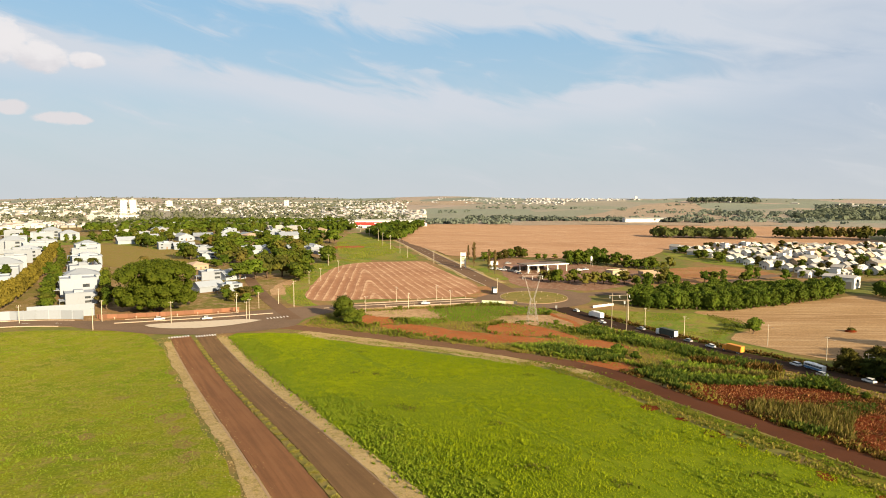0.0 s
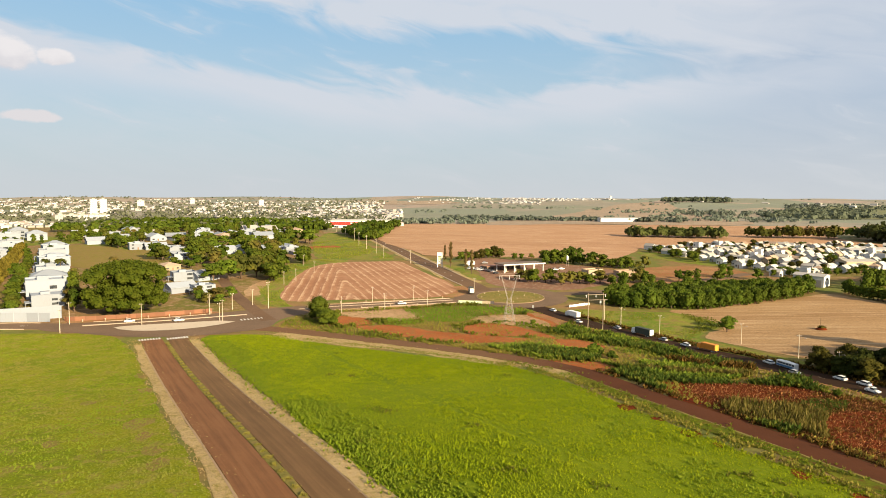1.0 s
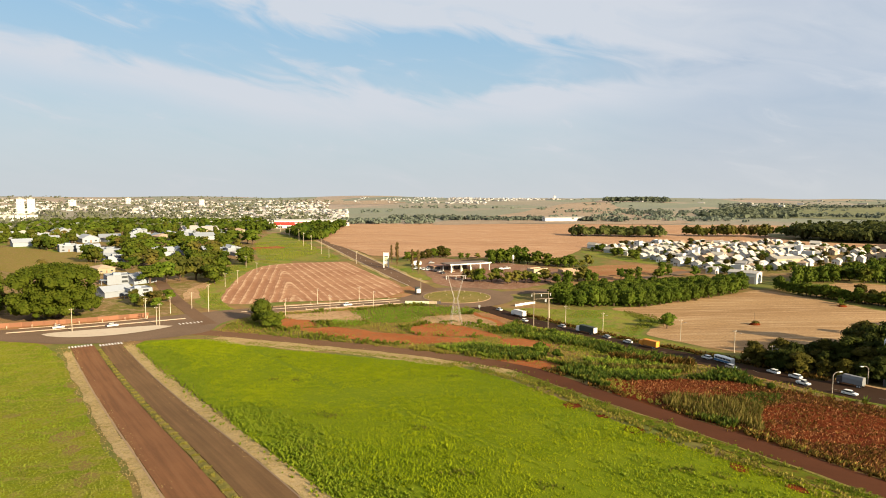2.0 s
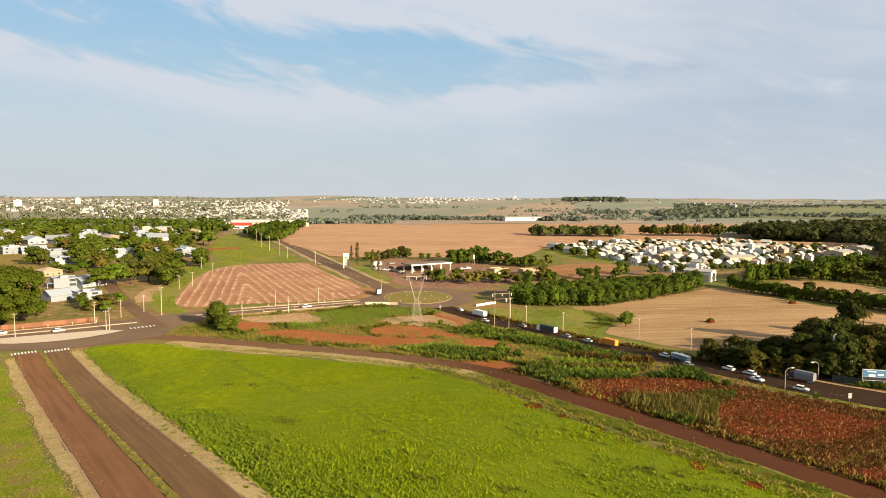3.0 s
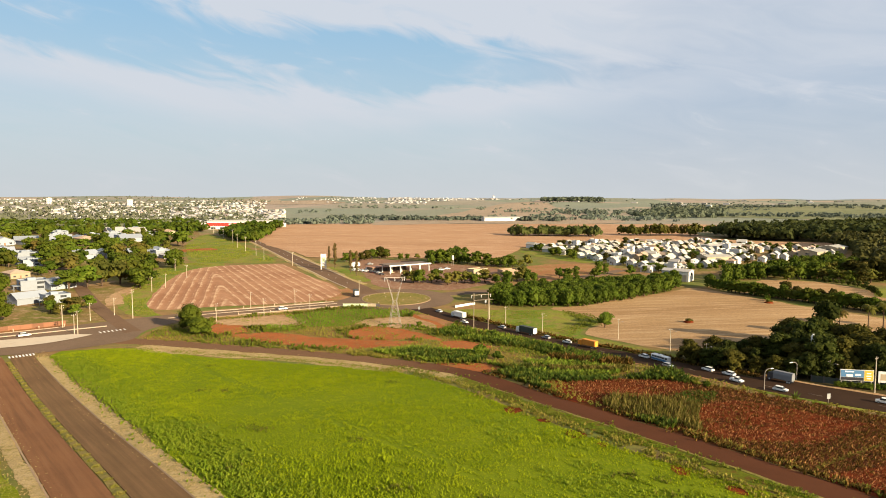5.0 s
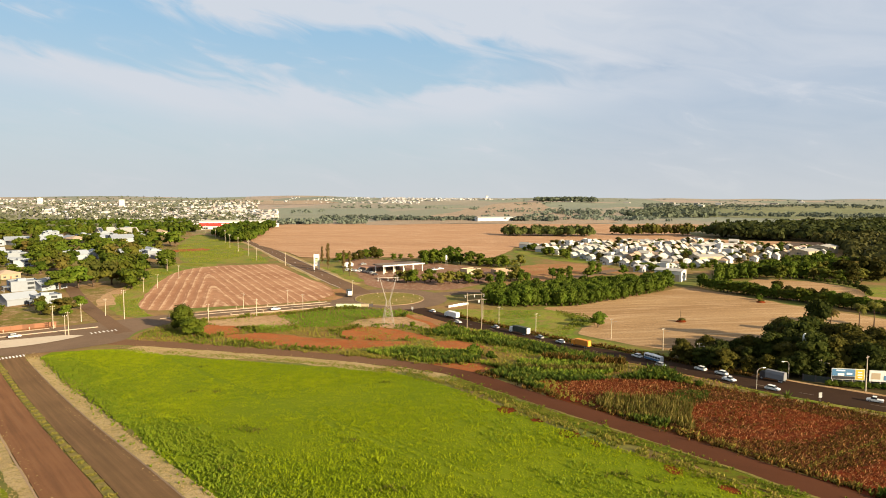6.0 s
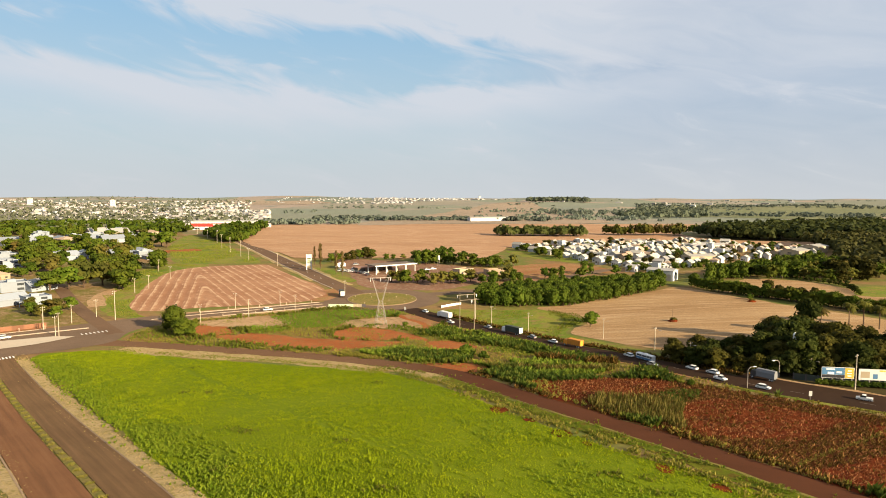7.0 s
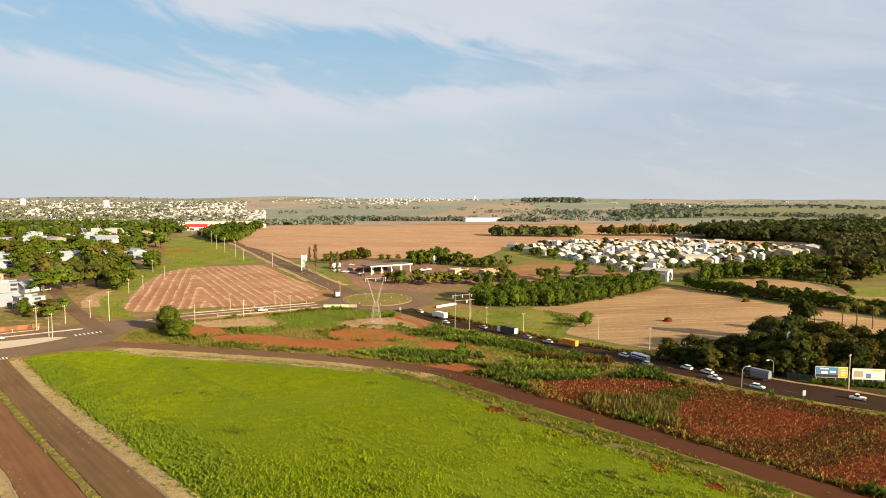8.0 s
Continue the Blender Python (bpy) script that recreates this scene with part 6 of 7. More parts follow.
def wall_run(name, line, height, bay, mat, label, cap_mat, category="wall", thick=0.2):
    """A garden wall of panels between posts along a line."""
    t = thing(name, label, category)
    seg = np.r_[0, np.cumsum(np.linalg.norm(np.diff(line, axis=0), axis=1))]
    n = int(seg[-1] / bay)
    pts = np.stack([np.interp(np.arange(n + 1) * bay, seg, line[:, k]) for k in (0, 1)], 1)
    panel = MB().box(0.12, bay - 0.12, -thick / 2, thick / 2, -0.6, height, 0.03).mesh("panel", mat)
    post = MB().box(-0.17, 0.17, -thick * 0.8, thick * 0.8, -0.6, height + 0.15, 0.04).mesh("post", cap_mat)
    for p, q in zip(pts[:-1], pts[1:]):
        turn = math.degrees(math.atan2(q[1] - p[1], q[0] - p[0]))
        for me, nm in ((panel, "panel"), (post, "post")):
            o = part(nm, me, None, t)
            o.matrix_world = at(float(p[0]), float(p[1]), turn)
    return t


wall_run("estate_wall", along(cut(CROSS, -345, -214), -8.5), 3.9, 5.0, COOL_WALL, "high white panelled estate wall beside the road", COOL_ROOF)
BRICKISH = paint("red clay wall", (0.20, 0.088, 0.046), 0.9, vary=0.2)
wall_run("garden_wall", along(cut(CROSS, -214, -156), -10.0), 1.9, 4.0, BRICKISH, "low red clay wall under the great tree", BRICKISH)
inner = MB().box(-13, 13, -0.15, 0.15, -1, 5.6, 0.05)
w = part("inner_wall", inner, COOL_WALL)
tagged(w, "tall plain white wall behind the estate wall", "wall").matrix_world = at(-232, 226, 38)


def filling_station():
    t = thing("filling_station", "filling station with a long brown canopy edged in white on columns", "filling station")
    roof = MB().box(-16, 16, -7, 7, 4.9, 5.5, 0.1)
    part("canopy", roof, DUSTY_ROOF, t, "long dusty brown flat canopy")
    part("canopy_band", MB().box(-16.05, 16.05, -7.06, -7.003, 4.85, 5.55), WHITE_PAINT, t, "white fascia band")
    part("canopy_band", MB().box(16.003, 16.06, -7.0, 7.0, 4.85, 5.55), WHITE_PAINT, t, "white fascia band")
    for k in range(5):
        for yy in (-6.0, 5.0):
            part("column", MB().box(-14.8 + 7.4 * k - 0.28, -14.8 + 7.4 * k + 0.28, yy - 0.28, yy + 0.28, -0.8, 4.9), WHITE_WALL, t)
    for k in range(4):
        p = part("fuel_pump", MB().box(-0.5, 0.5, -0.35, 0.35, -0.3, 1.9, 0.08), GREEN_PAINT, t)
        p.location = (-11 + 7.4 * k, -0.5, 0.15)
        part("pump_island", MB().box(-2.2, 2.2, -0.7, 0.7, -0.5, -0.02, 0.05), KERB, p)
    part("shop", MB().box(-20, 6, 9, 17, -0.8, 2.8, 0.1), DUSTY_ROOF, t, "dusty brown shop behind the canopy")
    part("shop_roof", MB().box(-20.6, 6.6, 8.4, 17.6, 2.8, 3.05, 0.05), CLAY_ROOF, t)
    for k in range(4):
        window(t, -17 + 6 * k, 8.99, 1.4, 4, 1.8, "y-")
    t.matrix_world = at(-37.7, 428.8, 35.5)


filling_station()
for a, b, turn, w_, d_, h_, wall_m, roof_m, lab in ((10, 417, 40, 12, 7, 3.4, CREAM_WALL, CLAY_ROOF, "small cream roadside building"), (30, 418, 30, 12, 6, 3.0, TAN_ROOF, CLAY_ROOF, "low tan building beside the woods")):
    make_house(lab, w_, d_, h_, "flat", wall_m, roof_m, "roadside buildings").matrix_world = at(a, b, turn)


def totem():
    t = thing("price_totem", "tall white roadside price totem with green panel", "sign")
    for xx in (-1.9, 1.2):
        part("leg", MB().box(xx, xx + 0.7, -0.35, 0.35, -0.5, 10.8, 0.05), WHITE_WALL, t)
    part("head", MB().box(-1.2, 1.2, -0.3, 0.3, 8.2, 10.6, 0.05), WHITE_WALL, t)
    part("panel", MB().box(-1.15, 1.15, -0.28, 0.28, 5.4, 7.6, 0.03), GREEN_PAINT, t, "pale green price panel")
    part("panel", MB().box(-1.15, 1.15, -0.28, 0.28, 2.6, 5.0, 0.03), WHITE_WALL, t, "white panel")
    for z in (3.2, 4.1, 5.9, 6.6):
        part("lettering_bar", MB().box(-0.8, 0.8, -0.32, -0.29, z, z + 0.35), DARK_FRAME, t, "dark lettering bar")
    t.matrix_world = at(-94, 434, 12)


totem()


def big_shed(label, w, d, h, x, y, turn, wall_m, roof_m, doors=3):
    t = thing("warehouse", label, "warehouse")
    body = MB().box(-w / 2, w / 2, -d / 2, d / 2, -1, h)
    body.prism([(-w / 2, h), (w / 2, h), (0, h + w * 0.10)], -d / 2 + 0.003, d / 2 - 0.003)
    part("wall", body, wall_m, t)
    part("roof", gable(w, d, h, w * 0.10, 0.4), roof_m, t)
    for k in range(doors):
        part("door", MB().box(-w / 2 - 0.06, -w / 2 - 0.003, -d * 0.3 + k * d * 0.3 - 2, -d * 0.3 + k * d * 0.3 + 2, 0, 4), STEEL, t)
    window(t, 0, -d / 2 - 0.003, h * 0.7, 3, 1.2, "y-")
    t.matrix_world = at(x, y, turn)
    return t


big_shed("white gabled warehouse beside the woodland", 10, 16, 6.1, 131, 392.5, 54, WHITE_WALL, GREY_ROOF)
big_shed("long cream hall with pale roof on the estate", 11, 22, 5.5, 187, 481, -71, CREAM_WALL, WHITE_ROOF)
big_shed("long white hall behind the estate", 12, 44, 4.5, 236, 588, -62, WHITE_WALL, GREY_ROOF)
big_shed("long white farm shed at the edge of the far field", 14, 82, 7, 76, 1180, -68, WHITE_WALL, WHITE_ROOF)
for a, b in ((280, 520), (318, 560)):
    big_shed("cream hall at the estate's edge", 14, 22, 6, a, b, -50, CREAM_WALL, WHITE_ROOF)


def red_store():
    t = thing("store_building", "large store with red fascia over white walls", "store")
    part("wall", MB().box(-40, 40, -18, 18, -2, 10), WHITE_WALL, t)
    part("fascia", MB().box(-40.1, 40.1, -18.3, -18.003, 4.2, 8.6), RED_PAINT, t, "broad red fascia")
    part("fascia", MB().box(40.003, 40.3, -18.3, 18, 4.2, 8.6), RED_PAINT, t, "broad red fascia")
    part("roof", MB().box(-40.4, 40.4, -18.4, 18.4, 10.2, 11.2, 0.3), WHITE_ROOF, t)
    part("sign_band", MB().box(-12, 12, -18.45, -18.31, 6.0, 7.6), WHITE_WALL, t, "white lettering band")
    for k in range(6):
        window(t, -32 + 12 * k, -18.003, 1.6, 6, 2.4, "y-")
    t.matrix_world = at(-302, 872, 8)


red_store()

# ---- the far town and far woods ----
fr = np.random.default_rng(11)


def polar(az, r):
    a = np.radians(az)
    return r * np.sin(a), r * np.cos(a)


def roofs(name, x, y, w, d, h, mat_wall, mat_roof, label):
    """Many small far houses, walls and hipped or flat roofs, in one mesh."""
    n = len(x)
    z = land(x, y)
    turn = fr.choice((-0.66, -0.66 + np.pi / 2), n) + fr.normal(0, 0.1, n)
    c, s = np.cos(turn), np.sin(turn)
    me = bpy.data.meshes.new(name)
    vs = np.empty((n, 10, 3))
    for k, (ux, uy) in enumerate(((-1, -1), (1, -1), (1, 1), (-1, 1))):
        px_, py_ = ux * w / 2, uy * d / 2
        for lev in (0, 4):
            vs[:, k + lev, 0] = x + px_ * c - py_ * s
            vs[:, k + lev, 1] = y + px_ * s + py_ * c
            vs[:, k + lev, 2] = z - 2 if lev == 0 else z + h
    rise = fr.uniform(0, 0.22, n) * w
    for k, uy in ((8, -0.3), (9, 0.3)):
        vs[:, k, 0] = x - uy * d * s
        vs[:, k, 1] = y + uy * d * c
        vs[:, k, 2] = z + h + rise
    faces = []
    for i in range(n):
        o = i * 10
        faces += [(o, o + 1, o + 5, o + 4), (o + 1, o + 2, o + 6, o + 5), (o + 2, o + 3, o + 7, o + 6), (o + 3, o, o + 4, o + 7)]
        faces += [(o + 4, o + 5, o + 8), (o + 5, o + 6, o + 9, o + 8), (o + 6, o + 7, o + 9), (o + 7, o + 4, o + 8, o + 9)]
    me.from_pydata(vs.reshape(-1, 3).tolist(), [], faces)
    me.materials.append(mat_wall)
    me.materials.append(mat_roof)
    me.polygons.foreach_set("material_index", np.tile([0, 0, 0, 0, 1, 1, 1, 1], n).astype(np.int32))
    me.update()
    return tagged(new(name, me), label, "houses", kind="stuff")


def island_paint(name, tones, rough=0.8):
    k = Mat(name, rough)
    ramp = k.n.new("ShaderNodeValToRGB")
    ramp.color_ramp.interpolation = "CONSTANT"
    while len(ramp.color_ramp.elements) < len(tones):
        ramp.color_ramp.elements.new(0.5)
    for i, (e, c) in enumerate(zip(ramp.color_ramp.elements, tones)):
        e.position, e.color = i / len(tones), (*c, 1)
    k.l.new(k.per_island(), ramp.inputs[0])
    return k.color(k.mix(k.math("MULTIPLY", k.ramp(k.noise(0.4, 4), 0.5, 0.8), 0.3), ramp.outputs[0], (0.3, 0.25, 0.2))).m


# house tones dimmed and greyed, haze included in the colour
FAR_WALL = island_paint("far house walls", ((0.37, 0.355, 0.34), (0.32, 0.29, 0.26), (0.42, 0.41, 0.395), (0.27, 0.24, 0.21)))
FAR_ROOF = island_paint("far house roofs", ((0.31, 0.29, 0.265), (0.26, 0.195, 0.155), (0.38, 0.365, 0.35), (0.24, 0.21, 0.185), (0.33, 0.305, 0.28)))


def town_places(az0, az1, r0, r1, count, cut=-0.15, seed=0.0):
    az = fr.uniform(az0, az1, count)
    r = np.exp(fr.uniform(np.log(r0), np.log(r1), count))
    x, y = polar(az, r)
    keep = np.array([noise.fractal((a * 0.0022, b * 0.0022, seed), 1.0, 2.0, 3) > cut for a, b in zip(x.tolist(), y.tolist())])
    return x[keep], y[keep]


x, y = town_places(-62, -17, 1050, 3800, 4600, -0.05, 3.0)
roofs("far_town_houses", x, y, fr.uniform(5, 11, len(x)), fr.uniform(6, 14, len(x)), fr.uniform(2.4, 4.2, len(x)), FAR_WALL, FAR_ROOF, "far town of low white and tan houses")
x, y = town_places(-24, -15.5, 960, 1900, 600, -0.6, 3.0)
roofs("far_town_houses", x, y, fr.uniform(6, 11, len(x)), fr.uniform(8, 15, len(x)), fr.uniform(3, 5.5, len(x)), FAR_WALL, FAR_ROOF, "crowded white houses at the edge of town")
# a duller set for the farthest houses, with more haze painted in
HAZY_WALL = island_paint("haze-dimmed house walls", ((0.33, 0.32, 0.31), (0.28, 0.26, 0.24), (0.37, 0.36, 0.35)))
HAZY_ROOF = island_paint("haze-dimmed house roofs", ((0.28, 0.26, 0.24), (0.25, 0.20, 0.17), (0.33, 0.32, 0.31)))
x, y = town_places(-15, -3, 2900, 4400, 420, 0.05, 8.0)
roofs("far_town_houses", x, y, fr.uniform(6, 12, len(x)), fr.uniform(7, 16, len(x)), fr.uniform(2.5, 4, len(x)), HAZY_WALL, HAZY_ROOF, "far suburb of white houses")
x, y = town_places(-6, 3.2, 3300, 4600, 500, -0.3, 8.0)
roofs("far_town_houses", x, y, fr.uniform(7, 14, len(x)), fr.uniform(9, 18, len(x)), fr.uniform(3, 5, len(x)), HAZY_WALL, HAZY_ROOF, "bright far suburb on a slope")
x, y = town_places(3, 40, 2600, 4400, 60, 0.1, 5.0)
roofs("far_farm_houses", x, y, fr.uniform(10, 30, len(x)), fr.uniform(12, 40, len(x)), fr.uniform(5, 8, len(x)), FAR_WALL, FAR_ROOF, "scattered far farm buildings")


# greyed and blued leaf colours with the distance haze painted in
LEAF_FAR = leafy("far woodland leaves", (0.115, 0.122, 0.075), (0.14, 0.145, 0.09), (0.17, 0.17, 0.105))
LEAF_HAZEBLUE = leafy("hazy far woodland leaves", (0.092, 0.108, 0.082), (0.11, 0.125, 0.094), (0.13, 0.145, 0.108))
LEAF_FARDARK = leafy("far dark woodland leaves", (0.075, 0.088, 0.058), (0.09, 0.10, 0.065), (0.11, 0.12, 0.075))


def far_block(label, x, y, turn, w, d, h, storeys, bays, group=""):
    t = thing("apartment_building", label, "apartment building", group)
    part("wall", MB().box(-w / 2, w / 2, -d / 2, d / 2, -3, h), WHITE_WALL, t)
    part("roof", MB().box(-w / 2 - 0.3, w / 2 + 0.3, -d / 2 - 0.3, d / 2 + 0.3, h, h + 0.9, 0.2).box(-w / 5, w / 5, -d / 5, d / 5, h + 0.9, h + 3), WHITE_ROOF, t)
    for s in range(storeys):
        for k in range(bays):
            window(t, -w / 2 + w * (k + 0.5) / bays, -d / 2 - 0.003, (s + 0.55) * h / storeys, w / bays * 0.28, h / storeys * 0.22, "y-")
    t.matrix_world = at(x, y, turn)
    return t


for az in (-40.3, -39.62):
    a, b = polar(az, 1530)
    far_block("tall white apartment tower above the far town", float(a), float(b), 12, 10, 10, 36, 8, 3, "twin towers")
for k in range(5):
    a, b = polar(-42.6 + 0.75 * k, 1320)
    far_block("long cream apartment block in the far town", float(a), float(b), 8, 13, 10, 10, 3, 3, "apartment blocks")
for az, r, h in ((-36.9, 2100, 22), (-27.5, 2600, 24), (-33.0, 2900, 26), (-1.2 + 4.0, 4200, 30)):
    a, b = polar(az, r)
    far_block("far pale apartment tower", float(a), float(b), 5, 14, 14, h, 3, 2)


def far_wood(name, x, y, r, h, label, mat=None, leaves=26, leaf=None):
    """A far wood: leafy crowns in one mesh."""
    n = len(x)
    z = land(x, y)
    d = fr.normal(size=(n, leaves, 3))
    d[..., 2] = np.abs(d[..., 2]) * 0.9 - 0.15
    d /= np.linalg.norm(d, axis=2)[..., None]
    sc = np.stack([r, r, h * 0.55], -1)[:, None]
    c = np.stack([x, y, z + h * 0.42], -1)[:, None] + d * sc * fr.uniform(0.7, 1.05, (n, leaves, 1))
    nr = d + fr.normal(size=d.shape) * 0.35
    nr /= np.linalg.norm(nr, axis=2)[..., None]
    a = np.cross(nr, fr.normal(size=d.shape))
    a /= np.linalg.norm(a, axis=2)[..., None]
    b = np.cross(nr, a)
    s = (r[:, None] * (0.42 if leaves < 60 else 0.34) * fr.uniform(0.6, 1.3, (n, leaves)))[..., None]
    v = np.stack([c - a * s, c - b * s, c + a * s, c + b * s], 2).reshape(-1, 3)
    me = bpy.data.meshes.new(name)
    me.from_pydata(v.tolist(), [], np.arange(len(v)).reshape(-1, 4).tolist())
    me.materials.append(mat or LEAF_DEEP)
    me.update()
    return tagged(new(name, me), label, "wood", kind="stuff")


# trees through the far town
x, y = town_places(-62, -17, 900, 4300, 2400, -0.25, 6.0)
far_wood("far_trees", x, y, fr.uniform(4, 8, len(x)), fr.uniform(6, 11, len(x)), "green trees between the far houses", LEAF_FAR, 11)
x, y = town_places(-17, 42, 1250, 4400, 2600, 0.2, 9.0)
far_wood("far_trees", x, y, fr.uniform(4, 8, len(x)), fr.uniform(4, 8, len(x)), "dark belts of far woodland", LEAF_HAZEBLUE, 12)
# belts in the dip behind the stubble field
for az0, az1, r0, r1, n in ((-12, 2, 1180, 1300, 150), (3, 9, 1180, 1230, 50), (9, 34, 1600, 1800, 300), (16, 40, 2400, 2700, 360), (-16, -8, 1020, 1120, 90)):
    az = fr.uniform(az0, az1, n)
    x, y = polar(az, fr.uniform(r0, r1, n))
    far_wood("far_trees", x, y, fr.uniform(4, 7, n), fr.uniform(5, 9, n), "dark belt of far woodland", LEAF_HAZEBLUE, 20)
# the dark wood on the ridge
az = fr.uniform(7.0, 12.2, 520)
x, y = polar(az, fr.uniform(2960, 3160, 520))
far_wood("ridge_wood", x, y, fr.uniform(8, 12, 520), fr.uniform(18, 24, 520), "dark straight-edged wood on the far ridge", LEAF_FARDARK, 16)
LEAF_GROVE = leafy("dark woodland leaves", (0.040, 0.052, 0.014), (0.056, 0.066, 0.017), (0.09, 0.092, 0.024))
LEAF_MIXED = leafy("olive and brown woodland leaves", (0.038, 0.043, 0.011), (0.062, 0.058, 0.016), (0.10, 0.085, 0.025))
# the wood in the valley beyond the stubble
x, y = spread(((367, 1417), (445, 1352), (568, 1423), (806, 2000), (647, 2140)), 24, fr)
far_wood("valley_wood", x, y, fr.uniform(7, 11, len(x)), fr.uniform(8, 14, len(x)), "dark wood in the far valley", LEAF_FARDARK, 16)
# woods just behind the estate and the far wood on the right
x, y = spread(((286, 760), (300, 705), (392, 668), (480, 640), (620, 700), (760, 900), (640, 960), (460, 860)), 9.5, fr)
far_wood("dark_wood", x, y, fr.uniform(5, 8, len(x)), fr.uniform(13, 20, len(x)), "dark dense wood behind the white estate", LEAF_GROVE, 60)
x, y = spread(((262, 400), (300, 420), (330, 440), (420, 560), (480, 640), (392, 668), (352, 640), (350, 590), (320, 520), (275, 455)), 8.5, fr)
far_wood("dark_wood", x, y, fr.uniform(4, 7, len(x)), fr.uniform(9, 16, len(x)), "olive-brown dense wood beside the estate", LEAF_MIXED, 72)
for poly, gap, h0, h1, mat in ((((54, 758), (165, 744), (166, 766), (56, 780)), 7, 8, 14, LEAF_GROVE), (((188, 764), (287, 766), (287, 782), (190, 782)), 8, 9, 16, LEAF_OLIVE), (((300, 800), (420, 840), (430, 860), (300, 815)), 9, 8, 14, LEAF_DEEP)):
    x, y = spread(poly, gap, fr)
    far_wood("far_tree_row", x, y, fr.uniform(4, 7, len(x)), fr.uniform(h0, h1, len(x)), "row of far trees beyond the stubble field", mat, 70)
x, y = spread(((-276, 740), (-240, 674), (-221, 645), (-212, 662), (-238, 800), (-268, 960), (-282, 960), (-272, 850), (-288, 800)), 7.5, fr)
far_wood("roadside_wood", x, y, fr.uniform(4, 7, len(x)), fr.uniform(7, 13, len(x)), "green trees along the main road", LEAF_MID, 60)
x, y = spread(((-300, 760), (-420, 1000), (-700, 900), (-640, 660), (-470, 720)), 17, fr)
far_wood("town_wood", x, y, fr.uniform(5, 9, len(x)), fr.uniform(7, 12, len(x)), "green trees between the town houses", LEAF_MID, 60)

# ---- street furniture ----
RUBBER = paint("tyre rubber", (0.02, 0.02, 0.02), 0.8)
LAMP_RED = paint("tail lamp", (0.4, 0.01, 0.01), 0.3)
LAMP_CLEAR = paint("head lamp", (0.7, 0.7, 0.65), 0.2)
ORANGE_PAINT = paint("orange tarpaulin", (0.70, 0.25, 0.02), 0.6, vary=0.15)
TARP_DARK = paint("dark tarpaulin", (0.05, 0.06, 0.045), 0.8, vary=0.2)
TARP_GREY = paint("grey tarpaulin", (0.16, 0.16, 0.165), 0.8, vary=0.2)
DARK_PAINT = paint("dark car paint", (0.03, 0.03, 0.035), 0.3, vary=0.05, spec=0.6)
SILVER_PAINT = paint("silver car paint", (0.42, 0.42, 0.42), 0.3, 0.4, 0.05)
YELLOW_PAINT = paint("yellow paint", (0.55, 0.38, 0.04), 0.6)
SKY_PAINT = paint("sky blue print", (0.05, 0.14, 0.26), 0.6)
POLE_BROWN = paint("weathered pole", (0.30, 0.23, 0.16), 0.9, vary=0.2)


def make_pole(h, label, arms=1, lamp=False, r=0.12):
    t = thing("utility_pole", label, "utility pole", "roadside poles")
    part("shaft", MB().tube((0, 0, -0.6), (0, 0, h), r * 1.2, r * 0.75, 8), POLE_GREY, t)
    for k in range(arms):
        z = h - 0.5 - 0.9 * k
        part("crossarm", MB().box(-0.8, 0.8, -0.05, 0.05, z - 0.05, z + 0.05), POLE_BROWN, t)
        for xx in (-0.7, 0.0, 0.7):
            part("insulator", MB().lathe([(0.05, z + 0.07), (0.08, z + 0.14), (0.05, z + 0.26)], 6, xx, 0), WHITE_PAINT, t)
    if lamp:
        part("lamp_arm", MB().tube((0, 0, h * 0.8), (0, -1.8, h * 0.9), 0.05, 0.04, 6), STEEL, t)
        part("lamp_head", MB().box(-0.15, 0.15, -2.5, -1.75, h * 0.9 - 0.06, h * 0.9 + 0.08, 0.05), STEEL, t)
    return t


P8 = Stock(make_pole(8.0, "pale concrete utility pole with a crossarm", 1, True))
P13 = Stock(make_pole(13.0, "tall pale concrete utility pole", 2, False, 0.16))
P10 = Stock(make_pole(9.6, "pale concrete utility pole beside the road", 1, False, 0.14))
for x, y in ((-166, 260), (-153, 247), (-160, 270), (-156, 282), (-107, 275), (-101, 303), (-90, 288), (-82, 312), (-72, 301), (-55, 342), (19, 275), (33, 260), (60, 245), (72, 221), (-239, 211), (-165, 352), (-167, 340), (-169, 389), (-190, 420)):
    P8.set(at(x, y, 35))
for x, y in ((-145, 277), (-166, 514), (-205, 582), (-186, 548), (-230, 640)):
    P13.set(at(x, y, 35))
for x, y in ((-201, 210), (-209, 224), (-179, 230), (-151, 246), (-164, 257), (-150, 483), (-120, 452), (-262, 700), (-300, 770), (-262, 192), (108, 168)):
    P10.set(at(x, y, 35))


def small_post(name, label, category, mat, h, r, places, group):
    st = None
    for x, y in places:
        if st is None:
            t = thing(name, label, category, group)
            part("shaft", MB().tube((0, 0, -0.3), (0, 0, h), r, r * 0.9, 6), mat, t)
            part("cap", MB().lathe([(r * 1.3, h), (r * 1.3, h + r), (r * 0.5, h + 1.6 * r)], 6), mat, t)
            st = Stock(t)
        st.set(at(x, y, 0))


ring = [(RB[0] + 15.5 * math.cos(a), RB[1] + 14.5 * math.sin(a)) for a in np.arange(0, 6.28, 0.7)]
small_post("bollard", "short white painted marker post on the grass", "bollard", KERB, 0.7, 0.14, ring + [(RB[0] - 6, RB[1] + 3), (RB[0] + 4, RB[1] - 5), (RB[0] + 7, RB[1] + 4)], "roundabout markers")
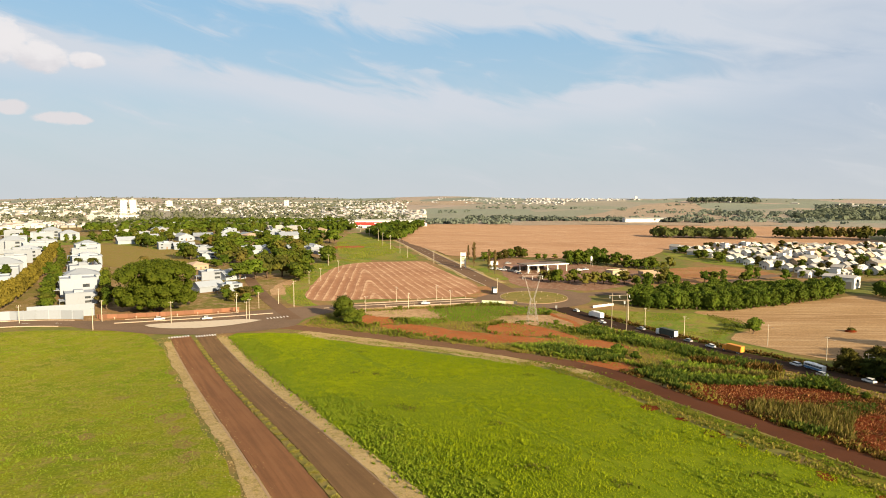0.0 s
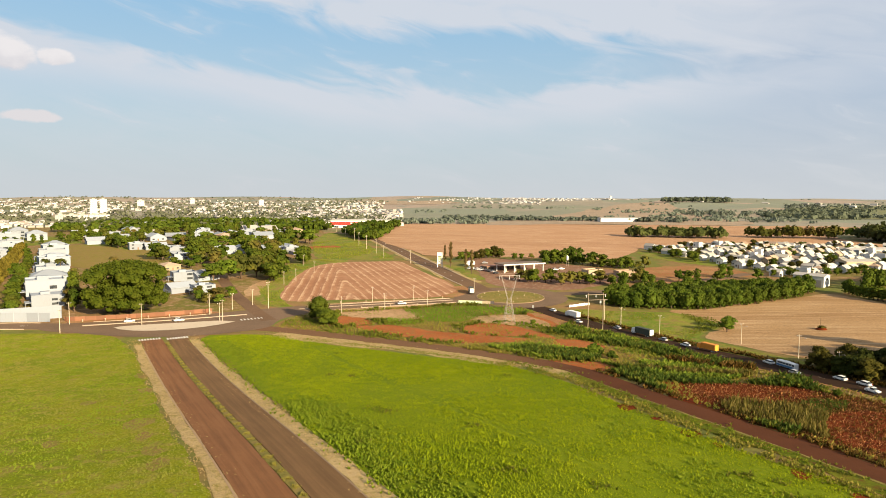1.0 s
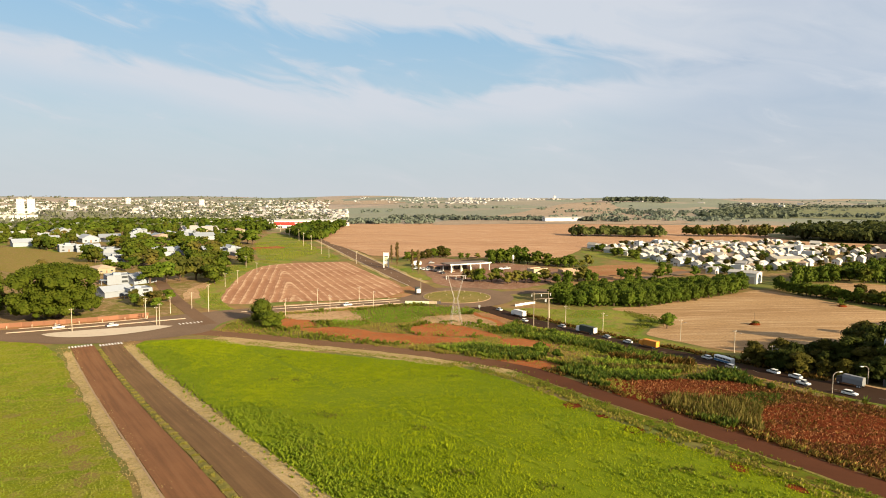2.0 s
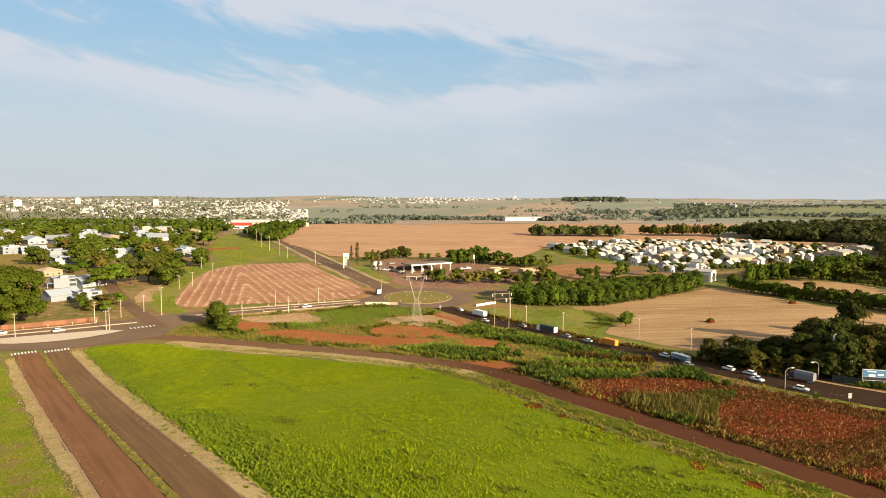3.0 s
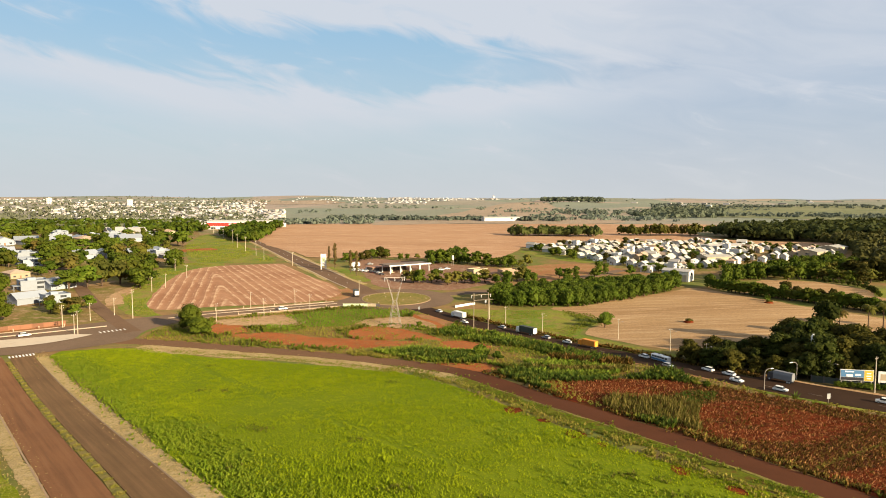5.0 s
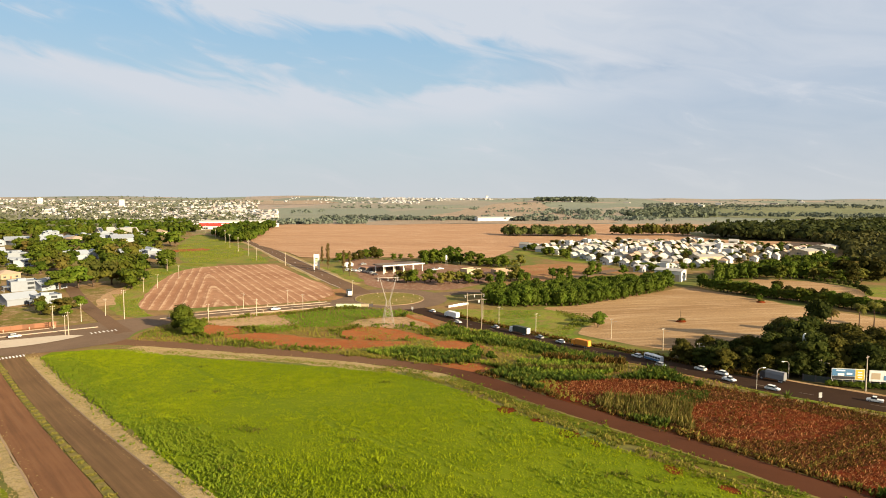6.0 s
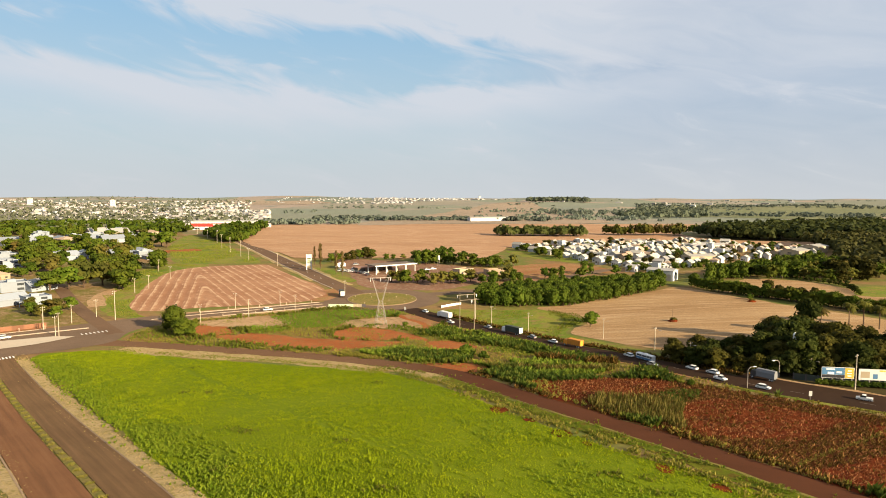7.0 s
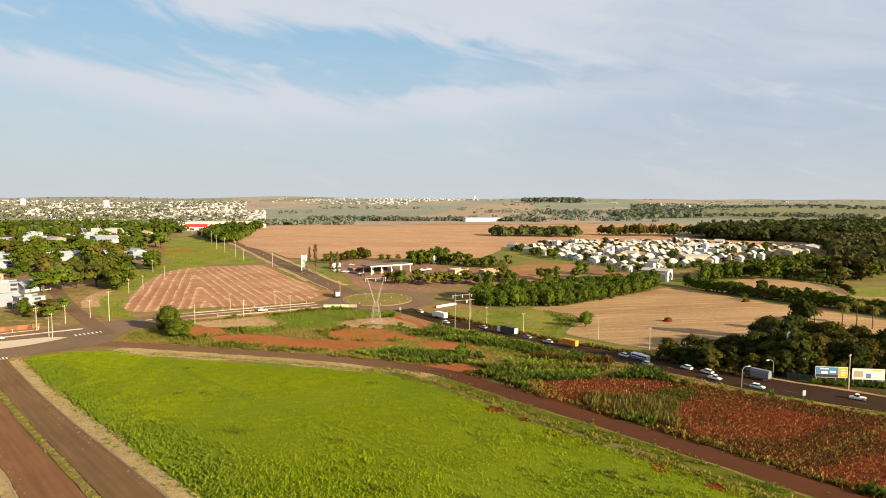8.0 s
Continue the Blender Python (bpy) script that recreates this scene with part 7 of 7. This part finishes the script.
fence = along(cut(CROSS, -205, -160), -7.2)[::2].tolist() + along(cut(CROSS, -108, -60), 7.0)[::3].tolist() + along(cut(CROSS, -112, -62), -7.2)[::3].tolist()
small_post("marker_post", "short pale concrete marker post beside the kerb", "post", KERB, 1.0, 0.16, [tuple(p) for p in fence], "kerb markers")


def h_frame():
    t = thing("power_line_frame", "tall twin-pole power line frame with crossbars", "power pole")
    for xx in (-3.3, 3.3):
        part("shaft", MB().tube((xx, 0, -1), (xx, 0, 15.8), 0.19, 0.13, 8), POLE_BROWN, t)
    part("crossbar", MB().box(-4.6, 4.6, -0.08, 0.08, 15.0, 15.16), POLE_BROWN, t)
    part("crossbar", MB().box(-3.3, 5.6, 0.14, 0.27, 12.8, 12.94), POLE_BROWN, t)
    for xx in (-4.3, 0.0, 4.3):
        part("insulator", MB().lathe([(0.07, 13.9), (0.14, 14.2), (0.07, 14.5), (0.14, 14.8), (0.06, 15.0)], 6, xx, 0), WHITE_PAINT, t)
    t.matrix_world = at(8.0, 261.5, 25)


h_frame()
P10.set(at(12.5, 285, 35))


def pylon():
    t = thing("lattice_pylon", "pale steel lattice pylon with a forked head", "pylon")
    brace = MB()
    waist, top = 10.5, 20.5

    def half(z):
        return 2.4 - (2.4 - 0.75) * z / waist

    for sx in (-1, 1):
        for sy in (-1, 1):
            part("leg", MB().tube((sx * 2.4, sy * 2.4, -0.5), (sx * 0.75, sy * 0.75, waist), 0.085, 0.07, 5), STEEL, t)
            part("fork", MB().tube((sx * 0.75, sy * 0.75, waist), (sx * 3.3 + 0.3 * sx, sy * 0.5, top), 0.07, 0.06, 5), STEEL, t)
    zs = np.linspace(0, waist, 6)
    for z0, z1 in zip(zs[:-1], zs[1:]):
        a, b = half(z0), half(z1)
        for s in (-1, 1):
            for p, q in (((-a, s * a, z0), (b, s * b, z1)), ((a, s * a, z0), (-b, s * b, z1)), ((s * a, -a, z0), (s * b, b, z1)), ((s * a, a, z0), (s * b, -b, z1)), ((-b, s * b, z1), (b, s * b, z1)), ((s * b, -b, z1), (s * b, b, z1))):
                brace.tube(p, q, 0.035, 0.035, 4, False)
    zs = np.linspace(waist, top, 6)
    for k in range(5):
        f0, f1 = k / 5, (k + 1) / 5
        for s in (-1, 1):
            x0, x1 = s * (0.75 + 2.85 * f0), s * (0.75 + 2.85 * f1)
            y0, y1 = 0.75 - 0.25 * f0, 0.75 - 0.25 * f1
            brace.tube((x0, -y0, zs[k]), (x1, y1, zs[k + 1]), 0.035, 0.035, 4, False)
            brace.tube((x0, y0, zs[k]), (x1, -y1, zs[k + 1]), 0.035, 0.035, 4, False)
            brace.tube((x0 * 0.5, 0, zs[k]), (x1, y1, zs[k + 1]), 0.03, 0.03, 4, False)
    tagged(part("bracing", brace, STEEL, t), kind="stuff")
    part("crossarm", MB().box(-4.6, 4.6, -0.5, -0.42, top - 0.05, top + 0.05).box(-4.6, 4.6, 0.42, 0.5, top - 0.05, top + 0.05).tube((-4.6, 0, top), (-3.4, 0, top + 1.1), 0.04, 0.04, 4).tube((4.6, 0, top), (3.4, 0, top + 1.1), 0.04, 0.04, 4).tube((-3.4, 0, top + 1.1), (3.4, 0, top + 1.1), 0.03, 0.03, 4), STEEL, t)
    for xx in (-4.3, 0, 4.3):
        part("insulator", MB().lathe([(0.06, top - 1.6), (0.14, top - 1.2), (0.07, top - 0.8), (0.14, top - 0.4), (0.05, top)], 6, xx, 0), WHITE_PAINT, t)
    t.matrix_world = at(-28.5, 272, 18)


pylon()


def street_lamp(x, y, h, turn, reach=2.2):
    t = thing("street_lamp", "grey steel street lamp with a curved arm", "street lamp", "highway lamps")
    part("post", MB().tube((0, 0, -0.4), (0, 0, h * 0.85), 0.11, 0.08, 8), STEEL, t)
    arm = MB()
    pts = [(0, 0, h * 0.85), (reach * 0.25, 0, h * 0.95), (reach * 0.6, 0, h), (reach, 0, h * 1.0)]
    for p, q in zip(pts[:-1], pts[1:]):
        arm.tube(p, q, 0.07, 0.06, 6)
    part("arm", arm, STEEL, t)
    part("lamp_head", MB().box(reach, reach + 0.9, -0.16, 0.16, h - 0.08, h + 0.1, 0.05), WHITE_PAINT, t)
    t.matrix_world = at(x, y, turn)


street_lamp(80, 169, 5.6, 20, 1.8)
street_lamp(94, 180, 5.0, 200, 1.8)
street_lamp(99, 186, 5.0, 200, 1.6)
P8.set(at(103, 180, 20) @ Matrix.Diagonal((1, 1, 0.7, 1)))
P8.set(at(76, 199, 20) @ Matrix.Diagonal((1, 1, 0.85, 1)))


def billboard(x, y, turn, w, shapes, label):
    t = thing("billboard", label, "billboard", "roadside billboards")
    part("board", MB().box(-w / 2, w / 2, 0, 0.18, 1.9, 4.9), WHITE_WALL, t)
    for k in range(4):
        part("post", MB().box(-w / 2 + 0.3 + k * (w - 0.8) / 3, -w / 2 + 0.5 + k * (w - 0.8) / 3, 0.19, 0.4, -0.5, 4.7), STEEL, t)
    for a, b, c, d, m, lab in shapes:
        part("print", MB().box(a, b, -0.03, -0.004, c, d), m, t, lab)
    t.matrix_world = at(x, y, turn)


billboard(106, 172.5, -8, 8.2, ((-4.0, 1.7, 2.9, 4.8, SKY_PAINT, "blue printed picture"), (-4.0, 1.7, 2.0, 2.85, DARK_PAINT, "dark printed ground strip"), (1.8, 4.0, 2.0, 4.8, YELLOW_PAINT, "yellow printed panel")), "blue and yellow billboard on a steel frame")
for bx_, bz_, bw_, bh_ in ((-2.6, 3.0, 1.6, 0.6), (-0.4, 3.3, 1.4, 0.5), (-3.0, 4.2, 2.2, 0.35), (2.4, 3.9, 1.0, 0.3), (2.3, 3.2, 1.2, 0.25), (2.4, 2.5, 1.0, 0.3)):
    tagged(part("lettering_bar", MB().box(bx_, bx_ + bw_, -0.06, -0.035, bz_, bz_ + bh_), WHITE_PAINT, bpy.data.objects["billboard"]), "white printed bar")
billboard(115, 170.8, -8, 8.2, ((-3.6, -1.4, 2.5, 4.2, CREAM_WALL, "pale printed shape"), (-0.6, 0.6, 2.3, 3.6, SKY_PAINT, "small blue printed shape"), (1.0, 3.6, 4.3, 4.7, YELLOW_PAINT, "yellow printed strip")), "mostly white billboard on a steel frame")
wall_run("boundary_wall", curve(((97, 178), (106, 173.6), (124, 170), (150, 160)), 4), 1.8, 3.0, TARP_DARK, "low dark boundary fence below the billboards", DARK_FRAME, "fence", 0.1)


for p in curve(((101, 172.6), (106, 171.3), (114, 169.9), (126, 167.6)), 1.5):
    plant("bush", float(p[0]), float(p[1]), 0.62, 1.1, "dark clipped bush of the hedge below the billboards", "hedge below the billboards")


def road_sign(x, y, turn):
    t = thing("road_sign", "small pale rectangular road sign on a post", "road sign")
    part("post", MB().tube((0, 0.06, -0.3), (0, 0.06, 2.6), 0.05, 0.05, 6), STEEL, t)
    part("plate", MB().box(-0.45, 0.45, -0.02, 0.02, 1.35, 2.65), SILVER_PAINT, t)
    t.matrix_world = at(x, y, turn)


road_sign(90, 157, 10)
road_sign(12, 318, 30)
road_sign(-20, 300, 0)


def water_tank(x, y, h, r=0.82, long=3.2):
    t = thing("water_tank", "white water tank on a steel stand among trees", "water tank")
    for sx in (-0.8, 0.8):
        for sy in (-0.8, 0.8):
            part("leg", MB().tube((sx, sy, -0.5), (sx * 0.6, sy * 0.6, h - long + 0.1), 0.09, 0.09, 6), STEEL, t)
    part("drum", MB().lathe([(r * 0.73, h - long), (r * 0.95, h - long + 0.2), (r, h - 1.0), (r * 0.9, h - 0.4), (r * 0.49, h - 0.1)], 14), WHITE_PAINT, t, smooth=True)
    part("lid", MB().lathe([(r * 0.49, h - 0.1), (r * 0.49, h + 0.05), (r * 0.25, h + 0.15)], 12), WHITE_PAINT, t)
    t.matrix_world = at(x, y, 0)


water_tank(103.5, 190, 10.9, 0.62, 2.3)
water_tank(-6.4, 460, 7.5)


def make_palm(h):
    t = thing("palm", "tall feathery palm tree with a slim trunk", "palm", "palms")
    tr = MB()
    for k in range(6):
        tr.tube((0.12 * math.sin(k), 0, h * k / 6 - (0.3 if k == 0 else 0)), (0.12 * math.sin(k + 1), 0, h * (k + 1) / 6), 0.26 - 0.02 * k, 0.24 - 0.02 * k, 8)
    part("trunk", tr, BARK, t)
    fr_ = MB()
    for k in range(22):
        a, e, ln = k * 2.4, rng.uniform(-0.2, 0.9), rng.uniform(2.8, 4.0)
        pts = [Vector((math.cos(a) * ln * u * math.cos(e), math.sin(a) * ln * u * math.cos(e), h + ln * (math.sin(e) * u - 0.75 * u * u))) for u in (0, 0.3, 0.6, 0.85, 1)]
        side = Vector((-math.sin(a), math.cos(a), 0))
        for i, (p, q) in enumerate(zip(pts[:-1], pts[1:])):
            w0, w1 = (0.15, 0.6, 0.65, 0.45, 0.05)[i], (0.15, 0.6, 0.65, 0.45, 0.05)[i + 1]
            drop = Vector((0, 0, -0.35))
            fr_.add([p, q, q + side * w1 + drop * w1, p + side * w0 + drop * w0], [(0, 1, 2, 3)])
            fr_.add([p, q, q - side * w1 + drop * w1, p - side * w0 + drop * w0], [(0, 1, 2, 3)])
    part("fronds", fr_, LEAF_OLIVE, t)
    return t


PALM = Stock(make_palm(9.5))
for x, y, s in ((158, 252, 1.0), (165, 254, 1.05), (168, 249, 0.95), (140, 240, 1.0), (176, 252, 0.9), (-300, 320, 1.3), (-320, 330, 1.1), (-284, 345, 1.2)):
    PALM.set(at(x, y, float(rng.uniform(0, 360))) @ Matrix.Diagonal((s, s, s, 1)))


def hoarding():
    t = thing("hoarding", "low pale green painted hoarding of boards beside the roundabout", "hoarding")
    for k in range(9):
        part("board", MB().box(-9 + 2 * k + 0.05, -9 + 2 * k + 1.95, -0.05, 0.05, -0.3, 1.6, 0.02), GREEN_PAINT if k < 6 else DARK_FRAME if k > 7 else CREAM_WALL, t)
        part("post", MB().box(-9 + 2 * k - 0.06, -9 + 2 * k + 0.06, 0.05, 0.17, -0.3, 1.7), POLE_GREY, t)
    t.matrix_world = at(-49, 311, 4)


hoarding()
wall_run("white_barrier", curve(((-3, 311.5), (2.5, 316.5), (8, 320.5)), 3), 1.15, 3.2, WHITE_WALL, "short white roadside barrier wall", WHITE_WALL)


def field_mound(x, y, post=True):
    t = thing("termite_mound", "small earth mound with a dry bush in the field", "mound")
    part("earth", MB().lathe([(2.6, -0.2), (1.9, 0.35), (1.0, 0.8), (0.3, 1.0)], 11), RED_SOIL, t, smooth=True)
    part("bush", leaf_mesh("bush", [(0, 0, 1.0, 1.3, 1.3, 0.6), (1.2, 0.4, 0.7, 0.9, 0.9, 0.5)], 120, 0.25, LEAF_OLIVE, rng), None, t)
    if post:
        part("post", MB().tube((-0.4, 0, 0), (-0.4, 0, 5.0), 0.07, 0.05, 6), BARK, t)
    t.matrix_world = at(x, y, 0)


field_mound(96, 272)
field_mound(148, 312, False)

# ---- vehicles ----


def wheels(parent, places, r=0.33, w=0.22):
    for x, y in places:
        wh = part("wheel", MB().tube((0, -w / 2, 0), (0, w / 2, 0), r, r, 12), RUBBER, parent)
        wh.location = (x, y, r)
        part("rim", MB().tube((0, -w / 2 - 0.012, 0), (0, w / 2 + 0.012, 0), r * 0.6, r * 0.6, 10), SILVER_PAINT, wh)


def make_car(label, mat, pickup=False):
    t = thing("car", label, "car", "traffic on the highway")
    side = [(-2.1, 0.35), (2.1, 0.35), (2.15, 0.75), (1.25, 0.95), (-2.0, 0.98), (-2.15, 0.7)]
    part("body", MB().prism(side, -0.86, 0.86), mat, t)
    cab = [(-1.95, 0.983), (1.15, 0.955), (0.5, 1.45), (-1.3, 1.48)] if not pickup else [(-0.5, 0.975), (1.15, 0.955), (0.6, 1.6), (-0.35, 1.62)]
    part("cabin", MB().prism(cab, -0.72, 0.72), GLASS, t, "dark glazed cabin")
    x0, x1 = (-1.3, 0.5) if not pickup else (-0.35, 0.6)
    part("roof", MB().box(x0 - 0.05, x1 + 0.05, -0.74, 0.74, cab[-1][1] - 0.01, cab[-1][1] + 0.05, 0.03), mat, t)
    for yy in (-0.6, 0.6):
        part("headlight", MB().box(2.13, 2.18, yy - 0.18, yy + 0.18, 0.58, 0.74), LAMP_CLEAR, t)
        part("tail_light", MB().box(-2.18, -2.12, yy - 0.16, yy + 0.16, 0.68, 0.85), LAMP_RED, t)
    part("bumper", MB().box(2.14, 2.24, -0.82, 0.82, 0.3, 0.52), DARK_FRAME, t)
    wheels(t, ((1.3, -0.8), (1.3, 0.8), (-1.3, -0.8), (-1.3, 0.8)))
    return t


def make_truck(label, cab_mat, load_mat, length, height, tank=False):
    t = thing("truck", label, "truck", "traffic on the highway")
    part("cab", MB().prism([(length / 2, 0.6), (length / 2 + 2.0, 0.6), (length / 2 + 2.05, 1.6), (length / 2 + 1.7, 2.8), (length / 2, 2.9)], -1.2, 1.2), cab_mat, t)
    part("windscreen", MB().prism([(length / 2 + 2.07, 1.65), (length / 2 + 1.76, 2.7), (length / 2 + 1.70, 2.68), (length / 2 + 2.0, 1.62)], -1.05, 1.05), GLASS, t)
    part("chassis", MB().box(-length / 2, length / 2, -0.5, 0.5, 0.65, 0.95), DARK_FRAME, t)
    if tank:
        b = MB().prism([(-1.25, 1.0), (1.25, 1.0), (1.25, height * 0.75), (0.8, height), (-0.8, height), (-1.25, height * 0.75)], -length / 2, length / 2)
        o = part("load", b, load_mat, t)
        o.rotation_euler.z = radians(90)
    else:
        part("load_box", MB().box(-length / 2, length / 2 - 0.3, -1.25, 1.25, 1.0, height, 0.08), load_mat, t)
        part("tail_door", MB().box(-length / 2 - 0.06, -length / 2 - 0.003, -1.15, 1.15, 1.1, height - 0.15), cab_mat, t)
    for k in (-0.38, -0.26, 0.55):
        wheels(t, ((length * k if k < 0 else length / 2 + 1.2, -1.05), (length * k if k < 0 else length / 2 + 1.2, 1.05)), 0.5, 0.3)
    for yy in (-0.9, 0.9):
        part("headlight", MB().box(length / 2 + 2.0, length / 2 + 2.08, yy - 0.2, yy + 0.2, 0.8, 1.05), LAMP_CLEAR, t)
    return t


def make_bus(label):
    t = thing("bus", label, "bus", "traffic on the highway")
    part("body", MB().box(-5.5, 5.5, -1.25, 1.25, 0.45, 3.2, 0.25), WHITE_PAINT, t)
    for s in (-1, 1):
        part("skirt", MB().box(-5.45, 5.45, min(s * 1.253, s * 1.27), max(s * 1.253, s * 1.27), 0.5, 1.5), SKY_PAINT, t, "blue painted lower side")
        for k in range(6):
            part("window", MB().box(-5.2 + 1.72 * k, -5.2 + 1.72 * k + 1.5, min(s * 1.253, s * 1.27), max(s * 1.253, s * 1.27), 1.75, 2.7), GLASS, t)
    part("windscreen", MB().box(5.503, 5.53, -1.1, 1.1, 1.4, 2.8), GLASS, t)
    part("roof_unit", MB().box(-1.5, 1.5, -0.8, 0.8, 3.2, 3.45, 0.1), WHITE_PAINT, t)
    wheels(t, ((3.6, -1.1), (3.6, 1.1), (-3.2, -1.1), (-3.2, 1.1)), 0.48, 0.3)
    return t


def on_highway(stock, x, y, lane, towards=1, size=0.84):
    """Sets a vehicle in a lane, beside a place; towards 1: to the roundabout."""
    k = int(np.argmin(np.hypot(HWY[:, 0] - x, HWY[:, 1] - y)))
    k = min(max(k, 1), len(HWY) - 2)
    d = HWY[k + 1] - HWY[k - 1]
    d /= np.linalg.norm(d)
    p = HWY[k] + d * float(np.dot(np.array((x, y)) - HWY[k], d)) + np.array((d[1], -d[0])) * lane
    turn = math.degrees(math.atan2(d[1], d[0])) + (180 if towards > 0 else 0)
    return stock.set(at(float(p[0]), float(p[1]), turn, 0.13) @ Matrix.Diagonal((size, size, size, 1)))


WHITE_CAR = Stock(make_car("small white car on the highway", WHITE_PAINT))
SILVER_CAR = Stock(make_car("silver car on the highway", SILVER_PAINT))
DARK_CAR = Stock(make_car("dark car on the highway", DARK_PAINT))
PICKUP = Stock(make_car("white pickup truck on the highway", WHITE_PAINT, True))
WHITE_TRUCK = Stock(make_truck("white box truck on the highway", WHITE_PAINT, WHITE_PAINT, 8.5, 3.6))
ORANGE_TRUCK = Stock(make_truck("truck with an orange tarpaulin load", ORANGE_PAINT, ORANGE_PAINT, 8.0, 3.6))
DARK_TRUCK = Stock(make_truck("long truck with a dark tarpaulin load", WHITE_PAINT, TARP_DARK, 9.5, 3.7))
GREY_TRUCK = Stock(make_truck("truck with a rounded grey tarpaulin", DARK_PAINT, TARP_GREY, 6.5, 3.7, True))
BUS = Stock(make_bus("white and blue passenger bus on the highway"))
on_highway(WHITE_TRUCK, 0, 288, -2.5, 1, 0.82)
on_highway(DARK_TRUCK, 27, 256, -2.5, 1, 0.85)
on_highway(ORANGE_TRUCK, 48, 233, -2.5, 1, 0.77)
on_highway(BUS, 64.5, 206, -2.5, 1, 0.62)
on_highway(GREY_TRUCK, 88, 176, -7.6, 1, 0.78)
for st, x, y, lane, tw in ((WHITE_CAR, 40, 240, -2.5, 1), (WHITE_CAR, 59, 211, -2.5, 1), (SILVER_CAR, 67, 199, 2.4, -1), (PICKUP, 77.5, 178, 2.4, -1), (WHITE_CAR, 72.5, 190, -2.5, 1),
                           (WHITE_CAR, 75.5, 183.5, -2.4, 1), (WHITE_CAR, -11, 300, -2.4, 1), (WHITE_CAR, 5, 280, 2.4, -1), (SILVER_CAR, 17, 267, -2.5, 1), (SILVER_CAR, 33, 248, -2.5, 1), (WHITE_CAR, 84, 168, 2.4, -1), (PICKUP, 104, 158, -3.0, 1)):
    on_highway(st, x, y, lane, tw)
DARK_TRUCK.set(at(-56, 338, 105, 0.14) @ Matrix.Diagonal((0.8, 0.9, 0.9, 1)), "small dark truck entering the roundabout")
for x, y, turn, st in ((-72, 430, 62, WHITE_CAR), (-69, 428.5, 62, WHITE_CAR), (-66, 427, 62, WHITE_CAR), (-63, 425, 62, PICKUP), (-60, 423, 62, DARK_CAR), (-57, 420, 62, DARK_CAR), (-54, 417.5, 62, SILVER_CAR), (-51.5, 411, 62, DARK_CAR), (-64, 436, 60, WHITE_CAR), (-60, 434, 60, DARK_CAR), (-75, 446, 70, WHITE_TRUCK), (-76, 462, 20, WHITE_CAR), (-66, 462, 20, SILVER_CAR), (-14, 436, 30, WHITE_CAR), (-10, 440, 30, WHITE_CAR)):
    st.set(at(x, y, turn, 0.06), "vehicle parked on the filling station forecourt", "parked vehicles")
for x, y, turn in ((-169, 241, 42), (-188, 234, 40), (-85, 301, 28)):
    WHITE_CAR.set(at(x, y, turn, 0.14), "small white car on the cross road")
for x, y in ((-340, 885), (-352, 905), (-331, 868)):
    DARK_CAR.set(at(x, y, 120, 0.16), "dark car on the main road")

# ---- setting the trees: the nearest are things, the rest belts of woodland ----
PLANTED.sort(key=lambda q: q[0])
STOCKS = {k: Stock(t) for k, t in TREES.items()}
count, belts = 0, {}
for _, kind, x, y, s, tall, turn, label, group in PLANTED:
    m = scaled(x, y, s, turn, tall)
    single = kind in ("bush", "conifer", "cypress")
    if single or count < 290 or not STOCKS[kind].used:
        count += 0 if single else 1
        STOCKS[kind].set(m, label, group)
    else:
        belts.setdefault(kind, []).append(m)
for kind, poses in belts.items():
    for piece in TREES[kind].children:
        me = piece.data
        if "crown" in piece.name:
            # far crowns carry fewer, larger sprays
            half_me = bpy.data.meshes.new("far_crown")
            vco = [tuple(v.co) for v in me.vertices]
            vs2, fs2 = [], []
            for p in me.polygons:
                if len(p.vertices) == 4 and p.index % 9 > (2 if kind == "wood" else 1):
                    continue
                pts = [Vector(vco[i]) for i in p.vertices]
                c = sum(pts, Vector()) / len(pts)
                grow = (1.62 if kind == "wood" else 1.9) if len(pts) == 4 else 1.0
                fs2.append(tuple(range(len(vs2), len(vs2) + len(pts))))
                vs2 += [c + (q - c) * grow for q in pts]
            half_me.from_pydata(vs2, [], fs2)
            half_me.materials.append(me.materials[0])
            me = half_me
        co = np.empty(len(me.vertices) * 3)
        me.vertices.foreach_get("co", co)
        co = np.c_[co.reshape(-1, 3), np.ones(len(me.vertices))]
        idx = np.empty(len(me.loops), np.int32)
        me.loops.foreach_get("vertex_index", idx)
        tot = np.empty(len(me.polygons), np.int32)
        me.polygons.foreach_get("loop_total", tot)
        n, k = len(co), len(poses)
        out = bpy.data.meshes.new("tree_belt")
        out.vertices.add(n * k)
        out.vertices.foreach_set("co", np.concatenate([(co @ np.array(m).T)[:, :3] for m in poses]).ravel())
        out.loops.add(len(idx) * k)
        out.loops.foreach_set("vertex_index", (idx[None] + (np.arange(k) * n)[:, None]).ravel().astype(np.int32))
        tots = np.tile(tot, k)
        out.polygons.add(len(tots))
        out.polygons.foreach_set("loop_start", np.r_[0, np.cumsum(tots)[:-1]].astype(np.int32))
        out.materials.append(me.materials[0])
        out.update(calc_edges=True)
        tagged(new("tree_belt", out), "belt of leafy trees seen from far off" if "crown" in piece.name else "trunks and limbs of the far tree belt", "trees", kind="stuff")
